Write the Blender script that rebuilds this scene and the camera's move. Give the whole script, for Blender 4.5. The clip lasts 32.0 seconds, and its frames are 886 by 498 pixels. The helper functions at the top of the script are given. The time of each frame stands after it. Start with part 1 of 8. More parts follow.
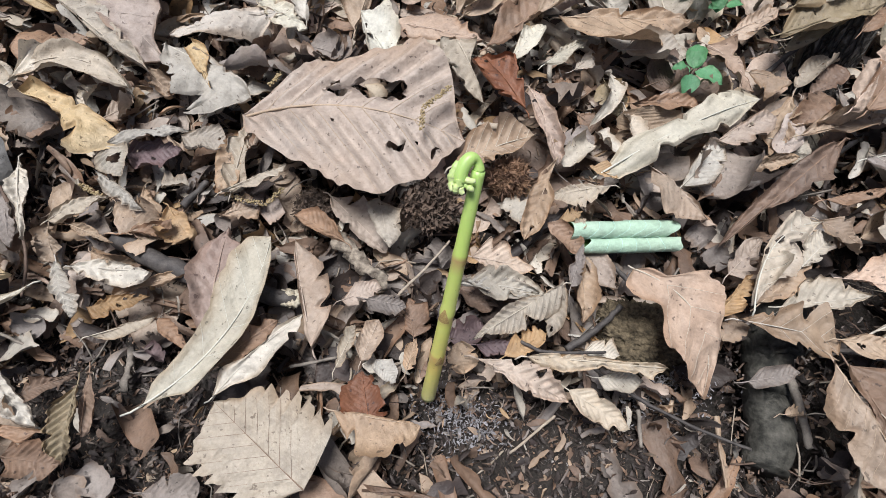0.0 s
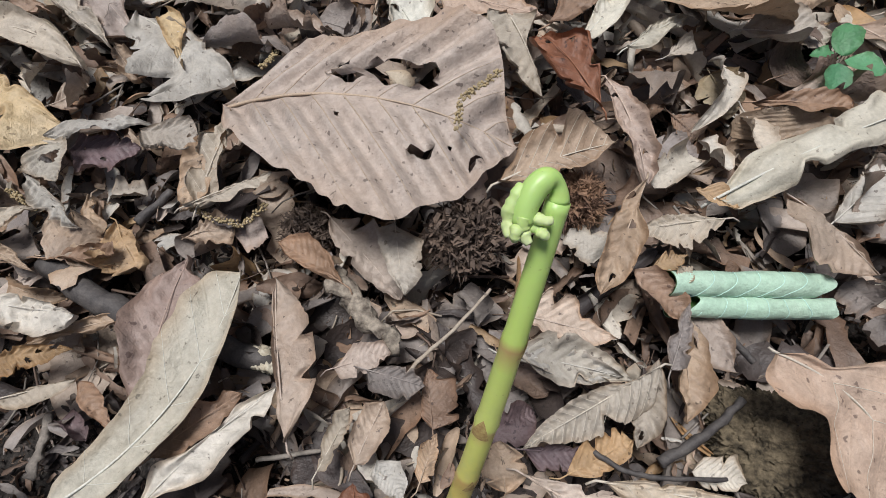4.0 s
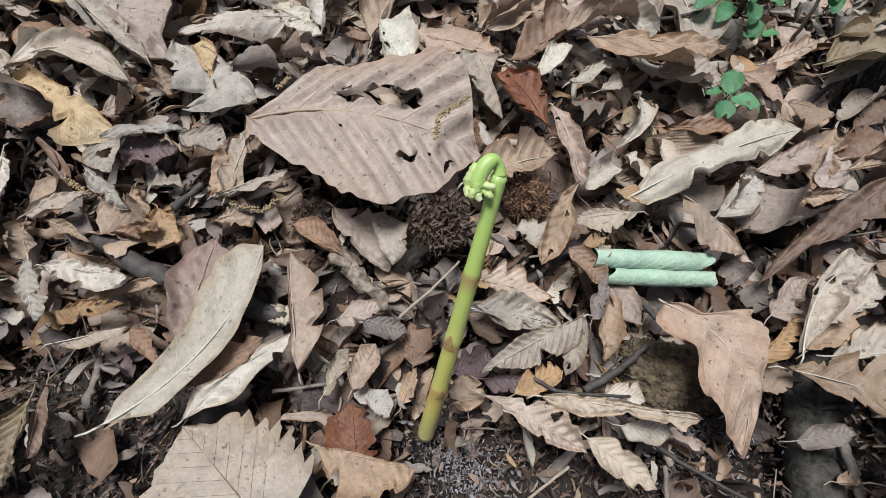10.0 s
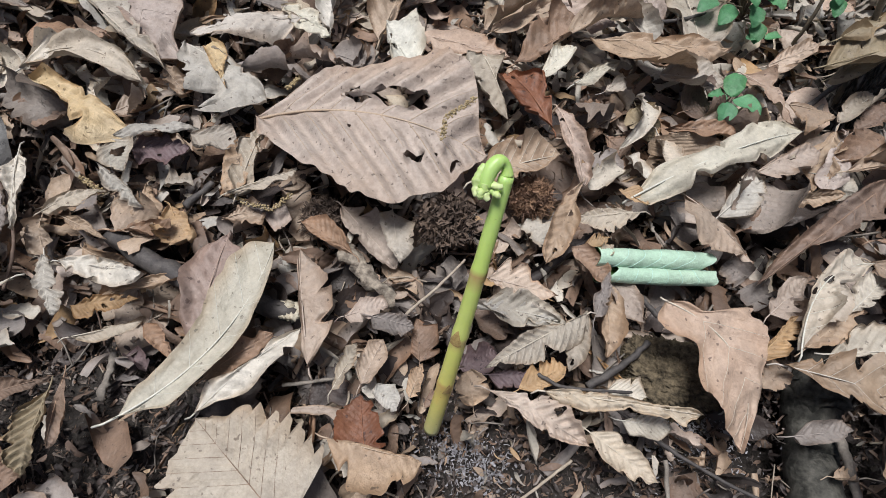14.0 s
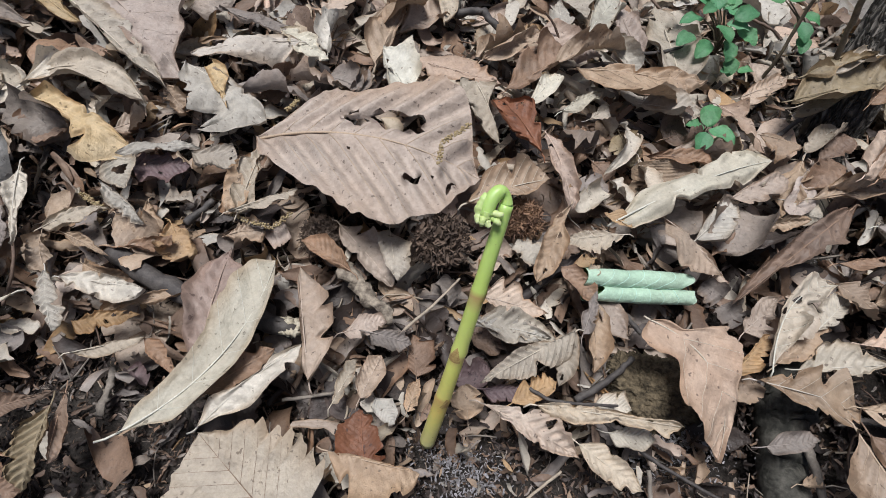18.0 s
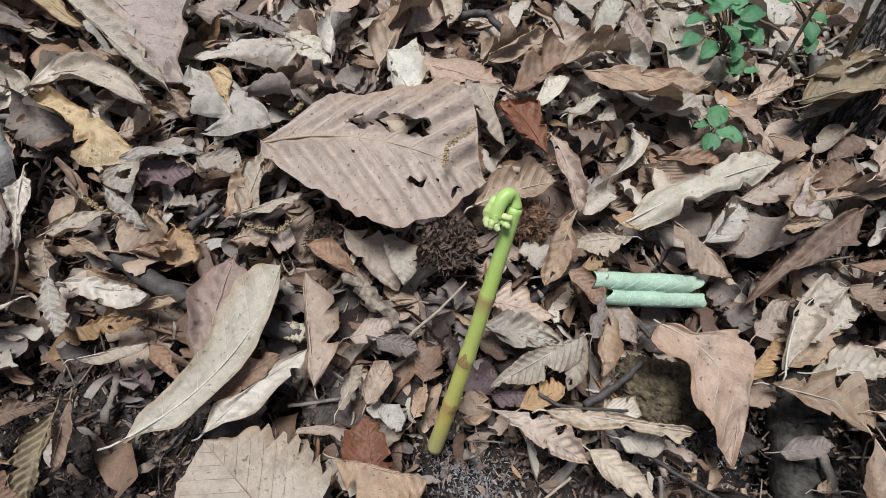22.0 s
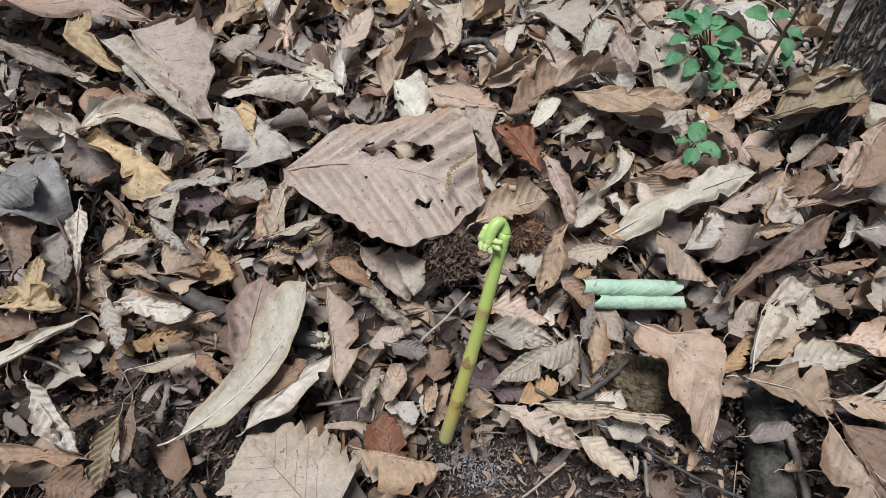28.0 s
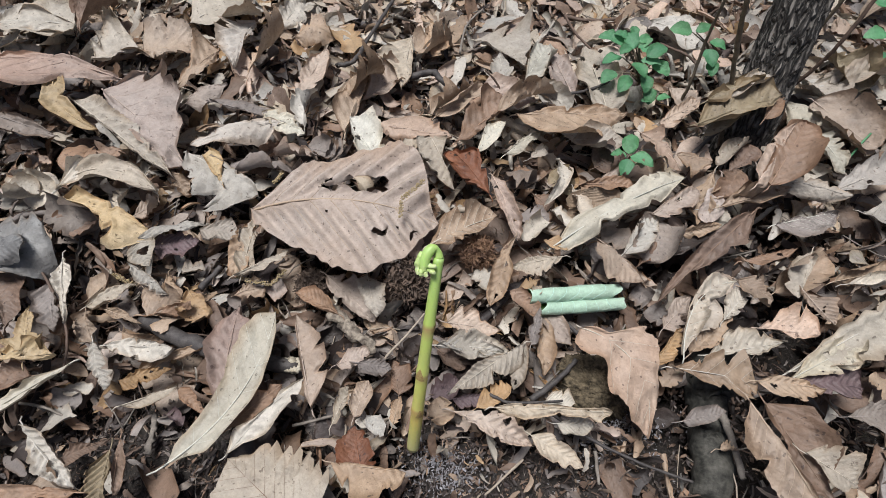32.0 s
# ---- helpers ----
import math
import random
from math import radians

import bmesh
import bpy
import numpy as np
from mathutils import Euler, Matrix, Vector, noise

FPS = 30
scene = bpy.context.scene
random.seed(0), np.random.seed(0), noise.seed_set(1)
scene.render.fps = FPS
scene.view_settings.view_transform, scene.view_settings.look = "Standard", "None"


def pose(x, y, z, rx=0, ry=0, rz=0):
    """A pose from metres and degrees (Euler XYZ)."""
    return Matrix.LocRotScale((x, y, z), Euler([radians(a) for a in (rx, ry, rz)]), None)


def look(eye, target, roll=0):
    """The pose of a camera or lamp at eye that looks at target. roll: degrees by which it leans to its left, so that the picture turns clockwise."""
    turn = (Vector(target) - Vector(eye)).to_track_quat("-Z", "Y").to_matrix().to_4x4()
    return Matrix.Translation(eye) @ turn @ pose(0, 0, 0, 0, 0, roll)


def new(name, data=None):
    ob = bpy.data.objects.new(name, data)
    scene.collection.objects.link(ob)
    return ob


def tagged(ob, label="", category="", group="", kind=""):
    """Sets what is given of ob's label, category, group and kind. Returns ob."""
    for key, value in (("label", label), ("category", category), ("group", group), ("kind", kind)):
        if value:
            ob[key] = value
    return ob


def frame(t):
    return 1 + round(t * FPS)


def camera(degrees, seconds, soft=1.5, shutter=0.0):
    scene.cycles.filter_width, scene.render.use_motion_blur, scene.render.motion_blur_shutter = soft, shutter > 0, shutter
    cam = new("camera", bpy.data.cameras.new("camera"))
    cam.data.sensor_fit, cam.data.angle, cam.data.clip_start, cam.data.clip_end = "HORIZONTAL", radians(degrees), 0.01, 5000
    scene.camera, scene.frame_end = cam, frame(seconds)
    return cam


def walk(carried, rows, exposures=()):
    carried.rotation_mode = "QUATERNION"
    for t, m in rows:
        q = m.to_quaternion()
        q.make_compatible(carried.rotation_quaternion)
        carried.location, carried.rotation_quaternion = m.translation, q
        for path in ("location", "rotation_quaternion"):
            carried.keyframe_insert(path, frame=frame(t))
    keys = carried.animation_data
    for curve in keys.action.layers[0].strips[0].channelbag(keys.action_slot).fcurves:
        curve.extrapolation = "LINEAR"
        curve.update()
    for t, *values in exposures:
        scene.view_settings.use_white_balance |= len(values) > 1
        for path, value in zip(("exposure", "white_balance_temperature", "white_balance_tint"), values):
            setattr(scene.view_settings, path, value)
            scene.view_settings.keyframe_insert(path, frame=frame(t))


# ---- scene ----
# ---- camera ----
cam = camera(84, 32.0, soft=0.55)
PATH = [
    (0.0, (0.0162, -0.0051, 0.3449), (-0.0058, 0.1132, -0.0365), -3.24),
    (0.5, (0.0160, -0.0065, 0.3408), (-0.0081, 0.1145, -0.0397), -4.09),
    (1.0, (0.0094, 0.0189, 0.3255), (-0.0193, 0.1491, -0.0517), -5.02),
    (1.5, (0.0048, 0.0502, 0.2590), (-0.0328, 0.1771, -0.1185), -7.75),
    (2.0, (0.0044, 0.0631, 0.2441), (-0.0398, 0.1866, -0.1338), -10.49),
    (2.5, (0.0042, 0.0617, 0.2395), (-0.0440, 0.1809, -0.1392), -12.61),
    (3.0, (0.0014, 0.0518, 0.2402), (-0.0477, 0.1702, -0.1387), -12.86),
    (3.5, (0.0049, 0.0524, 0.2419), (-0.0443, 0.1684, -0.1377), -12.93),
    (5.5, (-0.0037, -0.0092, 0.3110), (-0.0350, 0.1270, -0.0638), -2.01),
    (6.0, (-0.0032, -0.0121, 0.3108), (-0.0339, 0.1223, -0.0647), -1.43),
    (6.5, (-0.0025, -0.0063, 0.2943), (-0.0383, 0.1291, -0.0804), -3.75),
    (7.0, (0.0025, -0.0004, 0.2488), (-0.0321, 0.1355, -0.1258), -3.70),
    (7.5, (0.0017, -0.0010, 0.2560), (-0.0320, 0.1317, -0.1199), -3.97),
    (8.0, (0.0019, -0.0049, 0.2822), (-0.0321, 0.1268, -0.0940), -4.49),
    (8.5, (-0.0081, -0.0010, 0.2791), (-0.0421, 0.1322, -0.0965), -3.59),
    (9.0, (-0.0111, 0.0008, 0.2777), (-0.0425, 0.1363, -0.0973), -1.73),
    (9.5, (0.0075, -0.0030, 0.2891), (-0.0231, 0.1346, -0.0853), -1.56),
    (10.0, (0.0135, -0.0034, 0.3127), (-0.0169, 0.1392, -0.0598), -1.38),
    (10.5, (0.0195, -0.0059, 0.3118), (-0.0097, 0.1339, -0.0618), -1.40),
    (11.0, (0.0115, -0.0070, 0.3164), (-0.0196, 0.1332, -0.0570), -1.89),
    (11.5, (0.0078, -0.0075, 0.3248), (-0.0245, 0.1349, -0.0476), -1.84),
    (12.0, (0.0105, -0.0081, 0.3198), (-0.0234, 0.1321, -0.0533), -2.66),
    (12.5, (0.0118, -0.0067, 0.3174), (-0.0216, 0.1319, -0.0563), -2.67),
    (13.0, (0.0115, -0.0060, 0.3173), (-0.0207, 0.1322, -0.0567), -2.25),
    (13.5, (0.0118, -0.0062, 0.3187), (-0.0205, 0.1345, -0.0543), -2.02),
    (14.0, (0.0113, -0.0068, 0.3187), (-0.0204, 0.1349, -0.0540), -1.60),
    (14.5, (0.0110, -0.0089, 0.3151), (-0.0179, 0.1330, -0.0578), -0.57),
    (15.0, (0.0095, -0.0090, 0.3235), (-0.0170, 0.1386, -0.0473), 0.79),
    (15.5, (0.0079, -0.0072, 0.3258), (-0.0143, 0.1434, -0.0441), 2.75),
    (17.5, (0.0022, -0.0103, 0.3322), (-0.0146, 0.1417, -0.0374), 4.90),
    (18.0, (0.0010, -0.0093, 0.3337), (-0.0163, 0.1440, -0.0353), 4.68),
    (18.5, (0.0003, -0.0099, 0.3344), (-0.0179, 0.1458, -0.0336), 4.25),
    (19.0, (0.0034, -0.0095, 0.3309), (-0.0153, 0.1460, -0.0372), 3.83),
    (19.5, (-0.0002, -0.0084, 0.3319), (-0.0184, 0.1460, -0.0366), 3.87),
    (20.0, (0.0012, -0.0095, 0.3300), (-0.0168, 0.1444, -0.0387), 3.79),
    (20.5, (0.0020, -0.0091, 0.3291), (-0.0157, 0.1447, -0.0397), 3.81),
    (21.0, (0.0001, -0.0086, 0.3294), (-0.0186, 0.1459, -0.0391), 3.62),
    (21.5, (-0.0005, -0.0084, 0.3304), (-0.0192, 0.1459, -0.0382), 3.68),
    (22.0, (-0.0019, -0.0081, 0.3310), (-0.0213, 0.1469, -0.0372), 3.73),
    (22.5, (-0.0046, -0.0083, 0.3308), (-0.0232, 0.1465, -0.0376), 4.21),
    (23.0, (-0.0016, -0.0085, 0.3328), (-0.0206, 0.1464, -0.0355), 3.98),
    (23.5, (-0.0046, -0.0105, 0.3449), (-0.0252, 0.1468, -0.0223), 3.43),
    (24.0, (-0.0068, -0.0128, 0.3450), (-0.0302, 0.1440, -0.0222), 1.77),
    (24.5, (-0.0074, -0.0118, 0.3388), (-0.0306, 0.1445, -0.0286), 1.35),
    (26.5, (-0.0035, -0.0118, 0.3379), (-0.0255, 0.1437, -0.0300), 1.21),
    (27.0, (-0.0034, -0.0113, 0.3421), (-0.0247, 0.1434, -0.0262), 1.17),
    (27.5, (-0.0101, -0.0190, 0.3538), (-0.0350, 0.1343, -0.0148), 0.60),
    (28.0, (0.0035, -0.0131, 0.3737), (-0.0255, 0.1396, 0.0051), -1.27),
    (28.5, (0.0054, -0.0088, 0.3839), (-0.0256, 0.1469, 0.0168), -2.77),
    (29.0, (0.0261, 0.0007, 0.3829), (-0.0112, 0.1558, 0.0161), -6.10),
    (29.5, (0.0188, -0.0080, 0.3848), (-0.0236, 0.1429, 0.0168), -9.21),
    (30.0, (0.0274, -0.0066, 0.3790), (-0.0152, 0.1412, 0.0098), -10.42),
    (30.5, (0.0315, -0.0122, 0.3863), (-0.0078, 0.1367, 0.0171), -9.46),
    (31.0, (0.0281, -0.0168, 0.4012), (-0.0082, 0.1372, 0.0338), -8.05),
    (31.5, (0.0254, -0.0160, 0.4073), (-0.0068, 0.1424, 0.0414), -6.27),
    (32.0, (0.0376, -0.0141, 0.4063), (0.0104, 0.1474, 0.0414), -4.78),
]
walk(cam, [(t, look(eye, target, roll)) for t, eye, target, roll in PATH],
     [(0.0, 0.19), (1.2, 0.16), (2.5, -0.12), (3.5, -0.12), (5.5, -0.02), (9.0, -0.06), (13.0, -0.01), (15.5, 0.05), (18.0, -0.04), (23.0, -0.09), (28.0, -0.04), (32.0, 0.0)])

# ---- light: overcast sky under an open canopy ----
world = bpy.data.worlds.new("overcast_sky")
world.use_nodes = True
scene.world = world
wn = world.node_tree.nodes
sky = wn.new("ShaderNodeTexSky")
sky.sky_type = 'NISHITA'
sky.sun_disc = False
sky.sun_elevation = radians(76)
sky.sun_rotation = radians(323)
sky.air_density = 1.0
sky.dust_density = 4.0
wn["Background"].inputs[1].default_value = 0.058
world.node_tree.links.new(sky.outputs[0], wn["Background"].inputs[0])
sun_data = bpy.data.lights.new("sun", 'SUN')
sun_data.energy = 4.0
sun_data.angle = radians(20)
sun_data.color = (0.995, 0.995, 1.0)
sun = new("sun", sun_data)
sun.matrix_world = look((-0.45, 0.6, 3.0), (0, 0, 0))


# ---- materials ----
def nodes_of(name):
    m = bpy.data.materials.new(name)
    m.use_nodes = True
    return m, m.node_tree.nodes, m.node_tree.links


def math_node(n, l, op, a, b=None, c=None):
    k = n.new("ShaderNodeMath")
    k.operation = op
    for i, v in enumerate((a, b, c)):
        if v is None:
            continue
        if isinstance(v, (int, float)):
            k.inputs[i].default_value = v
        else:
            l.new(v, k.inputs[i])
    return k.outputs[0]


def mix_node(n, l, fac, a, b, mode='MIX'):
    k = n.new("ShaderNodeMix")
    k.data_type = 'RGBA'
    k.blend_type = mode
    for i, v in ((0, fac), (6, a), (7, b)):
        if isinstance(v, (int, float)):
            k.inputs[i].default_value = v
        elif isinstance(v, tuple):
            k.inputs[i].default_value = (*v, 1)
        else:
            l.new(v, k.inputs[i])
    return k.outputs[2]


def noise_node(n, l, vec, scale, detail=3.0, rough=0.55):
    k = n.new("ShaderNodeTexNoise")
    k.inputs["Scale"].default_value = scale
    k.inputs["Detail"].default_value = detail
    k.inputs["Roughness"].default_value = rough
    l.new(vec, k.inputs["Vector"])
    return k.outputs["Fac"]


def ramp(n, l, v, lo, hi):
    k = n.new("ShaderNodeMapRange")
    k.inputs["From Min"].default_value = lo
    k.inputs["From Max"].default_value = hi
    l.new(v, k.inputs["Value"])
    return k.outputs["Result"]


def shifted(n, l, rnd):
    tc = n.new("ShaderNodeTexCoord")
    add = n.new("ShaderNodeVectorMath")
    add.operation = 'ADD'
    comb = n.new("ShaderNodeCombineXYZ")
    s = math_node(n, l, 'MULTIPLY', rnd, 37.0)
    l.new(s, comb.inputs[0])
    l.new(s, comb.inputs[1])
    l.new(tc.outputs["Object"], add.inputs[0])
    l.new(comb.outputs[0], add.inputs[1])
    return add.outputs[0]


def leaf_material(name, base, second, spot, island=False, gloss=0.52, thin=0.10, spots=0.66, veined=0.15, vein_tint=(0.86, 0.8, 0.7)):
    m, n, l = nodes_of(name)
    if island:
        rnd = n.new("ShaderNodeNewGeometry").outputs["Random Per Island"]
    else:
        rnd = n.new("ShaderNodeObjectInfo").outputs["Random"]
    vec = shifted(n, l, rnd)
    big = noise_node(n, l, vec, 26, 4, 0.6)
    grain = noise_node(n, l, vec, 420, 3, 0.7)
    blot = noise_node(n, l, vec, 270, 2, 0.5)
    patch = noise_node(n, l, vec, 60, 3, 0.6)
    col = mix_node(n, l, ramp(n, l, big, 0.36, 0.66), base, second)
    dark = tuple(c * 0.62 for c in second)
    col = mix_node(n, l, math_node(n, l, 'MULTIPLY', ramp(n, l, patch, 0.5, 0.76), 0.75), col, dark)
    # weathered, greyed areas and browned rims
    wide = noise_node(n, l, vec, 11, 3, 0.6)
    lum = sum(base) / 3
    col = mix_node(n, l, math_node(n, l, 'MULTIPLY', ramp(n, l, wide, 0.48, 0.66), 0.22), col, (lum * 1.06, lum, lum * 0.92))
    crinkle = noise_node(n, l, vec, 150, 4, 0.65)
    rim = n.new("ShaderNodeAttribute")
    rim.attribute_name = "rim"
    worn = math_node(n, l, 'MULTIPLY', ramp(n, l, rim.outputs["Fac"], 0.55, 1.0), ramp(n, l, wide, 0.62, 0.4))
    col = mix_node(n, l, math_node(n, l, 'MULTIPLY', worn, 0.75), col, (base[0] * 0.72, base[1] * 0.58, base[2] * 0.45))
    # veins of the blade
    at = n.new("ShaderNodeAttribute")
    at.attribute_name = "vein"
    fr = math_node(n, l, 'FRACT', math_node(n, l, 'ADD', at.outputs["Fac"], math_node(n, l, 'MULTIPLY', patch, 0.14)))
    ds = math_node(n, l, 'ABSOLUTE', math_node(n, l, 'SUBTRACT', fr, 0.5))
    line = ramp(n, l, ds, 0.46, 0.492)
    tint = mix_node(n, l, math_node(n, l, 'MULTIPLY', line, veined), (1.0, 1.0, 1.0), vein_tint)
    col = mix_node(n, l, 1.0, col, tint, 'MULTIPLY')
    # fine net between the veins
    vor = n.new("ShaderNodeTexVoronoi")
    vor.feature = 'DISTANCE_TO_EDGE'
    vor.inputs["Scale"].default_value = 520
    l.new(vec, vor.inputs["Vector"])
    net = ramp(n, l, vor.outputs["Distance"], 0.0, 0.12)
    col = mix_node(n, l, math_node(n, l, 'MULTIPLY', math_node(n, l, 'SUBTRACT', 1.0, net), 0.10), col, dark)
    gr = math_node(n, l, 'ADD', math_node(n, l, 'ADD', math_node(n, l, 'MULTIPLY', grain, 0.5), math_node(n, l, 'MULTIPLY', crinkle, 0.5)), 0.52)
    var = math_node(n, l, 'ADD', math_node(n, l, 'MULTIPLY', rnd, 0.44), 0.78)
    gv = math_node(n, l, 'MULTIPLY', gr, var)
    # each leaf a little warmer or cooler
    col = mix_node(n, l, 1.0, col, mix_node(n, l, math_node(n, l, 'FRACT', math_node(n, l, 'MULTIPLY', rnd, 7.31)), (1.045, 1.0, 0.94), (0.985, 1.0, 1.035)), 'MULTIPLY')
    comb = n.new("ShaderNodeCombineColor")
    for i in range(3):
        l.new(gv, comb.inputs[i])
    col = mix_node(n, l, 1.0, col, comb.outputs[0], 'MULTIPLY')
    col = mix_node(n, l, math_node(n, l, 'MULTIPLY', ramp(n, l, blot, spots, spots + 0.05), 0.75), col, spot)
    bs = n["Principled BSDF"]
    l.new(col, bs.inputs["Base Color"])
    bs.inputs["Roughness"].default_value = gloss
    bs.inputs["Specular IOR Level"].default_value = 0.4
    tr = n.new("ShaderNodeBsdfTranslucent")
    l.new(col, tr.inputs["Color"])
    mx = n.new("ShaderNodeMixShader")
    mx.inputs[0].default_value = thin
    l.new(bs.outputs[0], mx.inputs[1])
    l.new(tr.outputs[0], mx.inputs[2])
    l.new(mx.outputs[0], n["Material Output"].inputs["Surface"])
    bump = n.new("ShaderNodeBump")
    bump.inputs["Strength"].default_value = 0.8
    bump.inputs["Distance"].default_value = 0.0016
    h = math_node(n, l, 'ADD', math_node(n, l, 'MULTIPLY', grain, 0.25), math_node(n, l, 'ADD', math_node(n, l, 'MULTIPLY', line, 0.06), math_node(n, l, 'ADD', math_node(n, l, 'MULTIPLY', net, -0.025), math_node(n, l, 'ADD', math_node(n, l, 'MULTIPLY', blot, 0.35), math_node(n, l, 'ADD', math_node(n, l, 'MULTIPLY', crinkle, 1.1), math_node(n, l, 'MULTIPLY', patch, 0.8))))))
    l.new(h, bump.inputs["Height"])
    l.new(bump.outputs[0], bs.inputs["Normal"])
    return m


def plain_material(name, base, second, scale=200, gloss=0.7, bump_d=0.001, fine=900, spec=0.3):
    m, n, l = nodes_of(name)
    rnd = n.new("ShaderNodeObjectInfo").outputs["Random"]
    vec = shifted(n, l, rnd)
    a = noise_node(n, l, vec, scale, 4, 0.6)
    b = noise_node(n, l, vec, fine, 2, 0.6)
    col = mix_node(n, l, ramp(n, l, a, 0.35, 0.65), base, second)
    k = math_node(n, l, 'ADD', math_node(n, l, 'MULTIPLY', b, 0.7), 0.65)
    comb = n.new("ShaderNodeCombineColor")
    for i in range(3):
        l.new(k, comb.inputs[i])
    col = mix_node(n, l, 1.0, col, comb.outputs[0], 'MULTIPLY')
    bs = n["Principled BSDF"]
    l.new(col, bs.inputs["Base Color"])
    bs.inputs["Roughness"].default_value = gloss
    bs.inputs["Specular IOR Level"].default_value = spec
    bump = n.new("ShaderNodeBump")
    bump.inputs["Strength"].default_value = 0.6
    bump.inputs["Distance"].default_value = bump_d
    l.new(math_node(n, l, 'ADD', a, math_node(n, l, 'MULTIPLY', b, 0.5)), bump.inputs["Height"])
    l.new(bump.outputs[0], bs.inputs["Normal"])
    return m


TONES = {
    "tan": ((0.45, 0.335, 0.238), (0.335, 0.236, 0.162), (0.10, 0.07, 0.05)),
    "pale": ((0.54, 0.488, 0.412), (0.43, 0.378, 0.31), (0.13, 0.10, 0.08)),
    "cream": ((0.485, 0.425, 0.355), (0.40, 0.336, 0.272), (0.150, 0.111, 0.083)),
    "grey": ((0.30, 0.252, 0.218), (0.205, 0.168, 0.144), (0.08, 0.065, 0.055)),
    "pink": ((0.45, 0.355, 0.290), (0.37, 0.282, 0.226), (0.120, 0.081, 0.066)),
    "brown": ((0.250, 0.165, 0.115), (0.170, 0.110, 0.078), (0.060, 0.040, 0.034)),
    "red": ((0.27, 0.115, 0.062), (0.15, 0.062, 0.036), (0.050, 0.025, 0.022)),
    "ochre": ((0.440, 0.290, 0.155), (0.340, 0.214, 0.112), (0.120, 0.076, 0.049)),
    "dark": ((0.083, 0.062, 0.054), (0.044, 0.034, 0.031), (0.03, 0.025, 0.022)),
    "purple": ((0.200, 0.140, 0.140), (0.140, 0.095, 0.097), (0.060, 0.040, 0.044)),
    "salmon": ((0.54, 0.405, 0.315), (0.46, 0.33, 0.25), (0.13, 0.085, 0.065)),
    "white": ((0.58, 0.545, 0.455), (0.50, 0.455, 0.365), (0.2, 0.16, 0.12)),
    "olive": ((0.29, 0.228, 0.142), (0.21, 0.16, 0.1), (0.09, 0.065, 0.045)),
    "straw": ((0.53, 0.452, 0.355), (0.455, 0.375, 0.285), (0.15, 0.11, 0.08)),
    "rust": ((0.35, 0.225, 0.15), (0.26, 0.16, 0.10), (0.09, 0.05, 0.035)),
    "yellow": ((0.56, 0.42, 0.245), (0.47, 0.335, 0.18), (0.15, 0.10, 0.05)),
    "rosy": ((0.40, 0.285, 0.225), (0.33, 0.225, 0.175), (0.11, 0.07, 0.06)),
    "sage": ((0.50, 0.455, 0.365), (0.43, 0.38, 0.295), (0.13, 0.11, 0.08)),
    "ash": ((0.30, 0.285, 0.26), (0.17, 0.155, 0.14), (0.06, 0.055, 0.05)),
    "taupe": ((0.475, 0.375, 0.298), (0.40, 0.305, 0.236), (0.11, 0.08, 0.065)),
}
WORDS = {"rosy": "rosy brown", "yellow": "yellowish tan", "sage": "greenish grey", "ash": "papery grey", "straw": "straw-coloured", "rust": "rusty orange-brown", "olive": "olive brown", "salmon": "salmon-tan", "white": "bleached whitish", "taupe": "greyish tan", "tan": "tan", "pale": "pale grey-beige", "cream": "cream-coloured", "grey": "weathered grey-brown", "pink": "pinkish tan",
         "brown": "brown", "red": "dark red-brown", "ochre": "ochre yellow", "dark": "dark decayed", "purple": "purplish brown"}
TONES["mint"] = ((0.50, 0.69, 0.57), (0.43, 0.62, 0.49), (0.2, 0.3, 0.2))
TONES = {k: tuple((c[0] * 0.955, c[1], c[2] * 1.06) for c in v) for k, v in TONES.items()}
LEAF = {k: leaf_material("dry_leaf_" + k, *v) for k, v in TONES.items()}
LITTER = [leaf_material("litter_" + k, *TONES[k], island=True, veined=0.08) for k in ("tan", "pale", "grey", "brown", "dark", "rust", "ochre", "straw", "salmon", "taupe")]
RIB = {k: plain_material("leaf_rib_" + k, tuple(c * 1.12 for c in v[0]), tuple(c * 0.95 for c in v[0]), 300, 0.6, 0.0004) for k, v in TONES.items()}


# ---- building blocks ----
def bare(x, y):
    """How bare the soil lies, 0 to 1."""
    a = math.exp(-(((x + 0.195) / 0.12) ** 2 + ((y + 0.045) / 0.07) ** 2) ** 2)
    b = math.exp(-(((x - 0.085) / 0.115) ** 2 + ((y + 0.035) / 0.05) ** 2) ** 2)
    return max(a, b)


def relief(x, y):
    """Height of the forest floor."""
    x = 0.8 * math.tanh(x / 0.8)
    y = 0.8 * math.tanh((y - 0.15) / 0.8)
    return 0.0128 - 0.0024 * x - 0.1125 * y + 0.1089 * x * x - 0.086 * x * y - 0.1772 * y * y - 0.018


def mesh_object(name, verts, faces, material, parent=None, smooth=True, label=""):
    me = bpy.data.meshes.new(name)
    me.from_pydata([tuple(v) for v in verts], [], faces)
    me.materials.append(material)
    if smooth:
        me.polygons.foreach_set("use_smooth", [True] * len(me.polygons))
    me.update()
    ob = new(name, me)
    if parent is not None:
        ob.parent = parent
    if label:
        ob["label"] = label
    return ob


